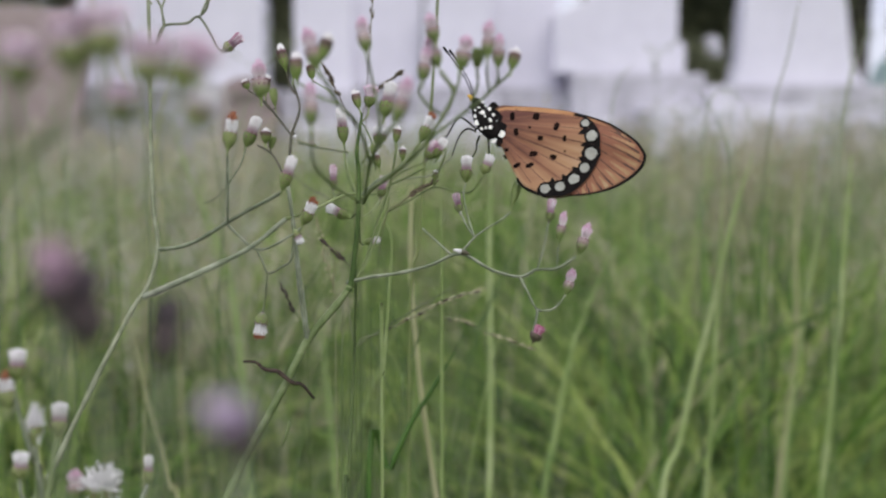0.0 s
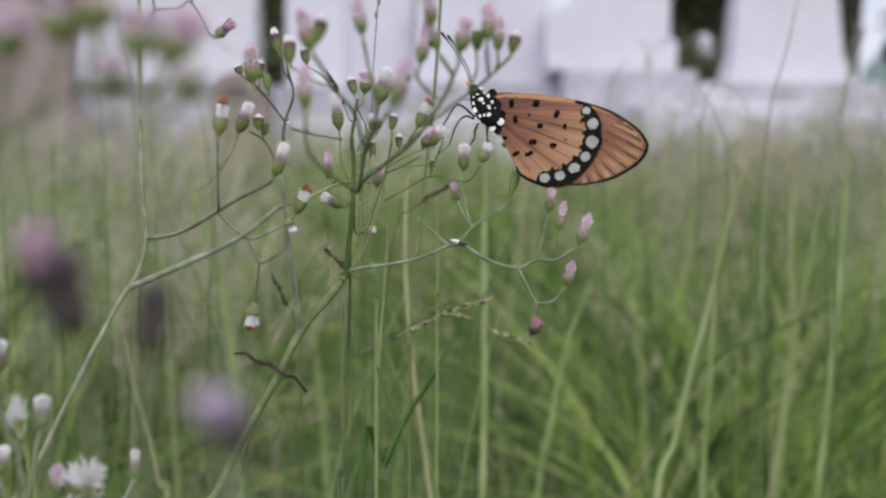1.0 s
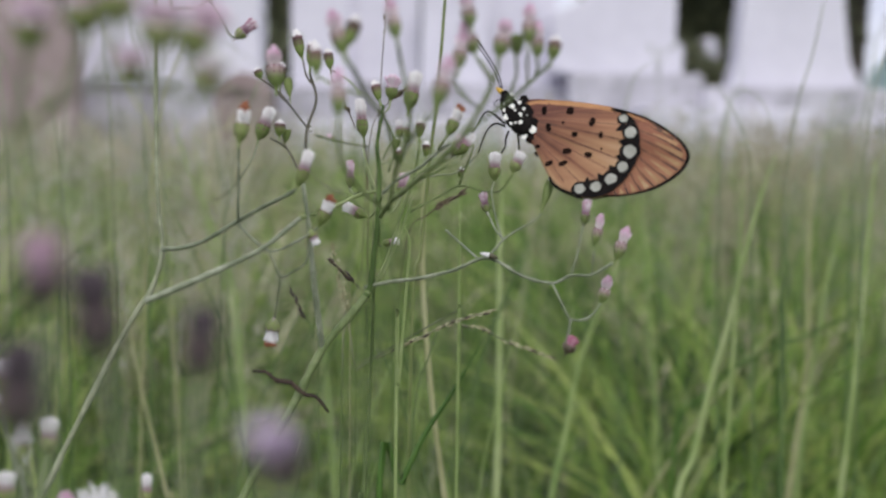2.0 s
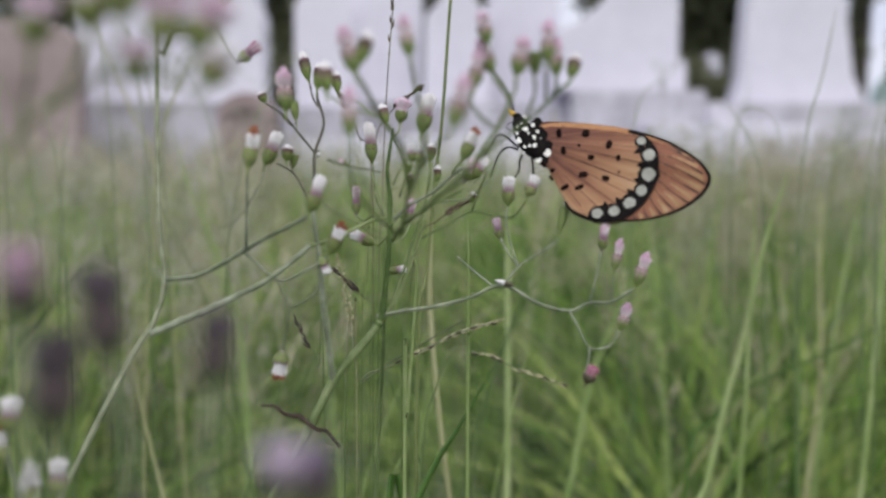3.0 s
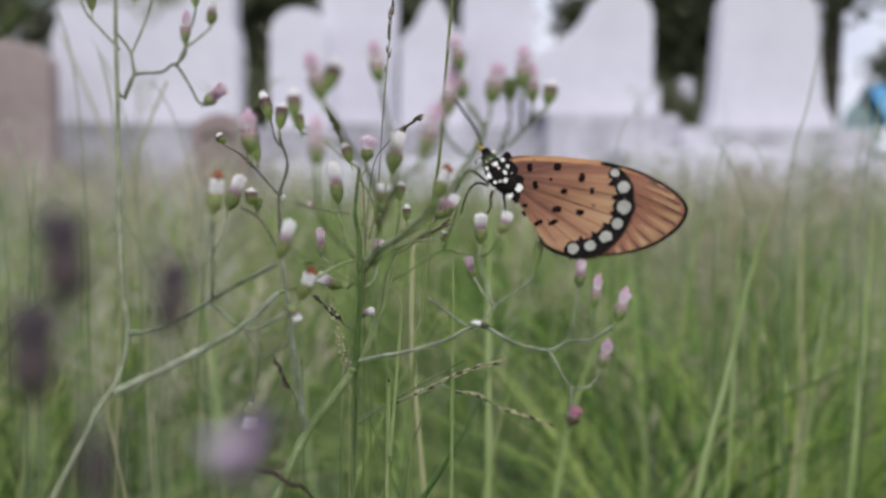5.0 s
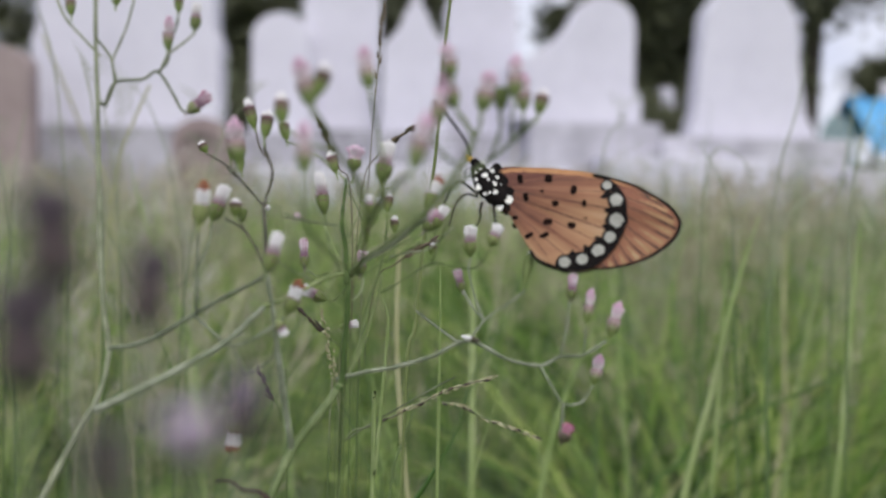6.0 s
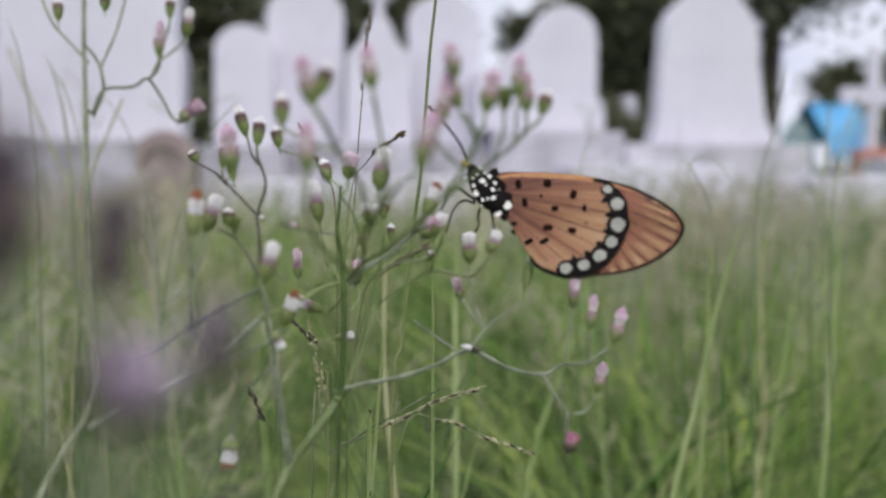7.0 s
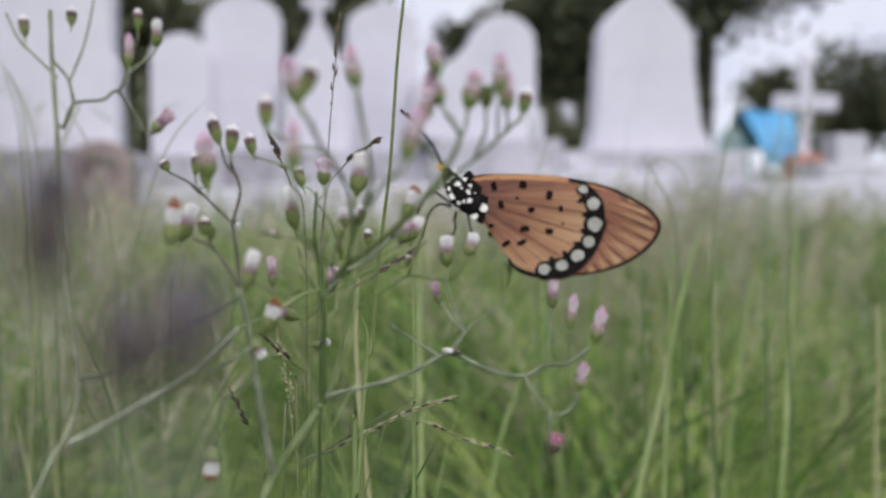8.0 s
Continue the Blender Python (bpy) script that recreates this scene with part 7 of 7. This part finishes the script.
# ---------------------------------------------------------------- what moves
SWAY = [
    (0, (0.00, 0.00, -0.00), (-0.00, -0.00, -0.00)),
    (0.5, (0.08, 0.15, -0.61), (0.25, 0.22, 0.23)),
    (1, (0.25, -0.02, -0.54), (0.16, 0.38, 0.44)),
    (1.5, (0.11, -0.15, -0.77), (0.41, -0.07, 0.36)),
    (3, (-0.44, 0.05, 0.84), (0.29, -0.67, 0.27)),
    (3.5, (-0.81, -0.46, 1.41), (0.35, -0.32, 0.33)),
    (4, (-0.81, -0.79, 1.90), (0.42, -0.05, 0.37)),
    (4.5, (-0.85, -1.49, 2.20), (0.36, 0.16, 0.22)),
    (6, (-0.78, -2.13, 3.60), (0.24, -0.23, -0.26)),
    (6.5, (-0.58, -1.92, 3.29), (0.20, -0.19, 0.36)),
    (7, (-0.79, -2.22, 2.80), (0.50, 0.36, 0.87)),
    (7.5, (-0.97, -2.84, 2.52), (0.26, 0.48, 0.66)),
    (8, (-0.74, -3.07, 2.27), (0.08, 0.30, 0.10)),
]
DRIFT_C = [(0, (-0.0226, 0.0890, 0.4230)), (0.5, (-0.0233, 0.0910, 0.4232)), (1, (-0.0240, 0.0947, 0.4232)), (1.5, (-0.0262, 0.0996, 0.4236)), (3, (-0.0278, 0.1116, 0.4277)), (3.5, (-0.0287, 0.1134, 0.4296)), (4, (-0.0298, 0.1154, 0.4317)), (4.5, (-0.0308, 0.1179, 0.4352)), (6, (-0.0343, 0.1250, 0.4412)), (6.5, (-0.0364, 0.1272, 0.4442)), (7, (-0.0392, 0.1309, 0.4457)), (7.5, (-0.0426, 0.1332, 0.4469)), (8, (-0.0454, 0.1332, 0.4466))]
DRIFTS = [
    (s0, [(0, (2.35, -0.00, -0.00)), (0.5, (2.09, -0.00, 0.00)), (1, (3.94, -0.03, 0.02)), (1.5, (0.35, -0.00, 0.01)), (3, (-1.20, 0.00, -0.00)), (3.5, (-0.48, 0.00, -0.00)), (4, (-0.05, 0.00, -0.00)), (4.5, (0.66, -0.01, 0.01)), (6, (3.04, -0.12, 0.07)), (6.5, (3.17, -0.17, 0.03)), (7, (2.07, -0.15, 0.02)), (7.5, (0.10, -0.01, 0.00)), (8, (0.00, 0.00, 0.00))]),
    (s1, [(0, (1.13, -0.00, -0.00)), (0.5, (1.21, -0.00, 0.00)), (1, (3.45, -0.03, 0.02)), (1.5, (0.45, -0.00, 0.01)), (3, (0.27, -0.00, 0.00)), (3.5, (1.19, -0.01, 0.01)), (4, (1.48, -0.02, 0.02)), (4.5, (2.11, -0.04, 0.02)), (6, (2.97, -0.12, 0.06)), (6.5, (2.88, -0.15, 0.03)), (7, (2.12, -0.15, 0.02)), (7.5, (0.04, -0.00, 0.00)), (8, (0.00, 0.00, 0.00))]),
    (s2, [(0, (3.03, 0.08, 0.67)), (0.5, (2.94, -0.01, -0.07)), (1, (5.14, -0.49, -3.56)), (1.5, (2.30, -0.66, -4.99)), (3, (1.59, -0.13, -1.19)), (3.5, (2.41, -0.09, -0.70)), (4, (2.70, -0.11, -0.72)), (4.5, (3.18, -0.03, 0.33)), (6, (3.69, -0.10, 0.58)), (6.5, (3.21, -0.04, 1.67)), (7, (2.42, -0.06, 1.46)), (7.5, (0.13, 0.08, 1.28)), (8, (0.00, 0.00, 0.00))]),
    (s3, [(0, (0.02, 0.01, 0.12)), (0.5, (0.05, -0.04, -0.30)), (1, (2.21, -0.45, -3.42)), (1.5, (-0.74, -0.55, -4.36)), (3, (-1.52, -0.00, -0.04)), (3.5, (-0.61, 0.09, 0.78)), (4, (-0.13, 0.03, 0.30)), (4.5, (0.53, 0.06, 0.71)), (6, (1.91, -0.08, -0.06)), (6.5, (1.87, -0.02, 1.09)), (7, (1.38, -0.01, 1.15)), (7.5, (-0.49, 0.12, 1.10)), (8, (0.00, 0.00, 0.00))]),
    (s4, [(0, (3.93, 0.10, 0.78)), (0.5, (3.82, 0.01, 0.14)), (1, (5.84, -0.41, -2.88)), (1.5, (3.00, -0.45, -3.32)), (3, (0.60, 0.15, 1.43)), (3.5, (1.54, 0.20, 2.06)), (4, (2.55, 0.11, 1.50)), (4.5, (3.22, 0.11, 1.81)), (6, (4.44, -0.12, 0.70)), (6.5, (3.45, -0.07, 1.52)), (7, (2.43, -0.04, 1.75)), (7.5, (-0.12, 0.13, 1.64)), (8, (0.00, 0.00, 0.00))]),
    (s5, [(0, (0.11, 0.40, 3.28)), (0.5, (0.37, 0.28, 2.30)), (1, (2.97, -0.17, -1.19)), (1.5, (0.79, -0.32, -2.44)), (3, (0.58, 0.17, 1.52)), (3.5, (1.81, 0.17, 1.79)), (4, (2.15, 0.06, 0.90)), (4.5, (2.37, 0.06, 1.15)), (6, (3.97, -0.14, 0.27)), (6.5, (3.41, -0.08, 1.39)), (7, (2.90, -0.09, 1.50)), (7.5, (0.31, 0.08, 1.48)), (8, (0.00, 0.00, 0.00))]),
    (s6, [(0, (3.96, -0.09, -0.70)), (0.5, (3.91, -0.17, -1.37)), (1, (6.20, -0.62, -4.53)), (1.5, (3.75, -0.72, -5.44)), (3, (2.60, -0.06, -0.56)), (3.5, (3.58, -0.03, -0.03)), (4, (3.35, -0.03, 0.22)), (4.5, (3.00, 0.10, 1.60)), (6, (2.36, -0.01, 1.00)), (6.5, (2.27, 0.06, 2.29)), (7, (2.24, 0.03, 2.52)), (7.5, (-0.01, 0.14, 1.99)), (8, (-0.00, 0.00, 0.00))]),
    (s7, [(0, (1.51, -0.30, -2.47)), (0.5, (2.21, -0.34, -2.76)), (1, (5.02, -0.74, -5.57)), (1.5, (2.84, -0.79, -6.02)), (3, (3.29, -0.11, -0.94)), (3.5, (4.85, -0.04, 0.00)), (4, (2.66, -0.02, 0.24)), (4.5, (0.47, 0.11, 1.32)), (6, (0.56, -0.05, -0.27)), (6.5, (0.23, 0.05, 0.83)), (7, (-0.37, 0.10, 1.03)), (7.5, (-1.41, 0.21, 1.16)), (8, (0.00, 0.00, 0.00))]),
]
SWAY_B = [
    (0, (-0.00, 0.00, 0.00), (0.00, -0.00, 0.00)),
    (0.5, (0.40, 0.20, 0.33), (-0.11, 0.78, 0.25)),
    (1, (0.53, 0.35, 0.26), (-1.08, 2.22, 0.10)),
    (1.5, (0.29, 0.04, -0.03), (-0.43, 0.67, -0.01)),
    (3, (0.48, 0.13, 0.09), (0.28, 0.70, 0.14)),
    (3.5, (1.48, 0.13, -0.38), (0.17, 2.12, -0.22)),
    (4, (0.06, -0.05, 0.67), (0.02, 1.23, -0.65)),
    (4.5, (1.17, -0.31, 0.72), (-0.40, 1.62, -1.52)),
    (6, (1.03, -1.39, 0.70), (1.62, -1.15, -3.34)),
    (6.5, (0.71, -0.87, -0.01), (0.89, -1.62, -2.14)),
    (7, (1.47, -0.49, -0.51), (-0.63, 0.52, -1.90)),
    (7.5, (-0.20, -1.28, 0.15), (-0.57, 0.64, -2.07)),
    (8, (0.40, -2.45, -0.28), (0.57, 1.86, -4.57)),
]
SWAY_E = [
    (0, (0.00, 0.00, 0.00), (0.00, -0.00, 0.00)),
    (0.5, (0.10, 0.01, 0.24), (0.19, -0.08, 0.07)),
    (1, (0.26, -0.26, 0.11), (0.04, 0.16, 0.11)),
    (1.5, (-2.49, -1.43, 0.82), (1.12, -3.14, 0.63)),
    (3, (-2.57, -0.89, 0.48), (1.53, -2.14, 1.32)),
    (3.5, (-2.53, -0.69, -0.02), (0.71, -0.05, 2.14)),
    (4, (-2.23, -0.44, 0.17), (0.05, 0.39, 2.38)),
    (4.5, (-2.57, -1.48, 0.15), (-0.30, -0.44, 2.75)),
    (6, (-2.07, -0.77, 0.11), (-1.77, 2.65, 2.75)),
    (6.5, (-2.70, -0.65, -0.61), (-2.07, 2.39, 3.61)),
    (7, (-2.01, -0.08, -1.06), (-3.46, 5.64, 4.22)),
    (7.5, (-2.47, -0.59, -1.69), (-4.99, 6.11, 4.53)),
    (8, (-2.27, -0.50, -2.84), (-6.10, 7.78, 3.93)),
]
plant_c_base = tuple(plant_c.location)
PIVOT = Matrix.Translation((0, 0.247, 0.30))


def swayed(turn, shift, pivot=PIVOT):
    """How the wind and the nearing lens have turned the plants about their lower stems."""
    w = Vector([radians(a) for a in turn])
    r = Matrix.Rotation(w.length, 4, w) if w.length > 1e-6 else Matrix.Identity(4)
    return Matrix.Translation(Vector(shift) / 1000) @ pivot @ r @ pivot.inverted()


def motions():
    for ob in (*PLANTS, butterfly):
        rest = REST if ob is butterfly else Matrix.Translation(ob.location)
        walk(ob, [(t, swayed(turn, shift) @ rest) for t, turn, shift in SWAY])
    base_b = Matrix.Translation(plant_b.location)
    walk(plant_b, [(t, swayed(turn, shift, Matrix.Translation((-0.08, 0.21, 0.30))) @ base_b) for t, turn, shift in SWAY_B])
    base_e = Matrix.Translation(plant_e.location)
    walk(plant_e, [(t, swayed(turn, shift, Matrix.Translation((0, 0.16, 0.36))) @ base_e) for t, turn, shift in SWAY_E])
    for ob, rows in DRIFTS:
        at = Vector(ob.location)
        walk(ob, [(t, Matrix.Translation(at + Vector(by) / 1000)) for t, by in rows])
    walk(plant_c, [(t, Matrix.Translation(Vector(at) - Vector(DRIFT_C[0][1]) + Vector(plant_c_base))) for t, at in DRIFT_C])
    for ob, rows in NEARS:
        walk(ob, [(t, pose(*at)) for t, at in rows])


motions()
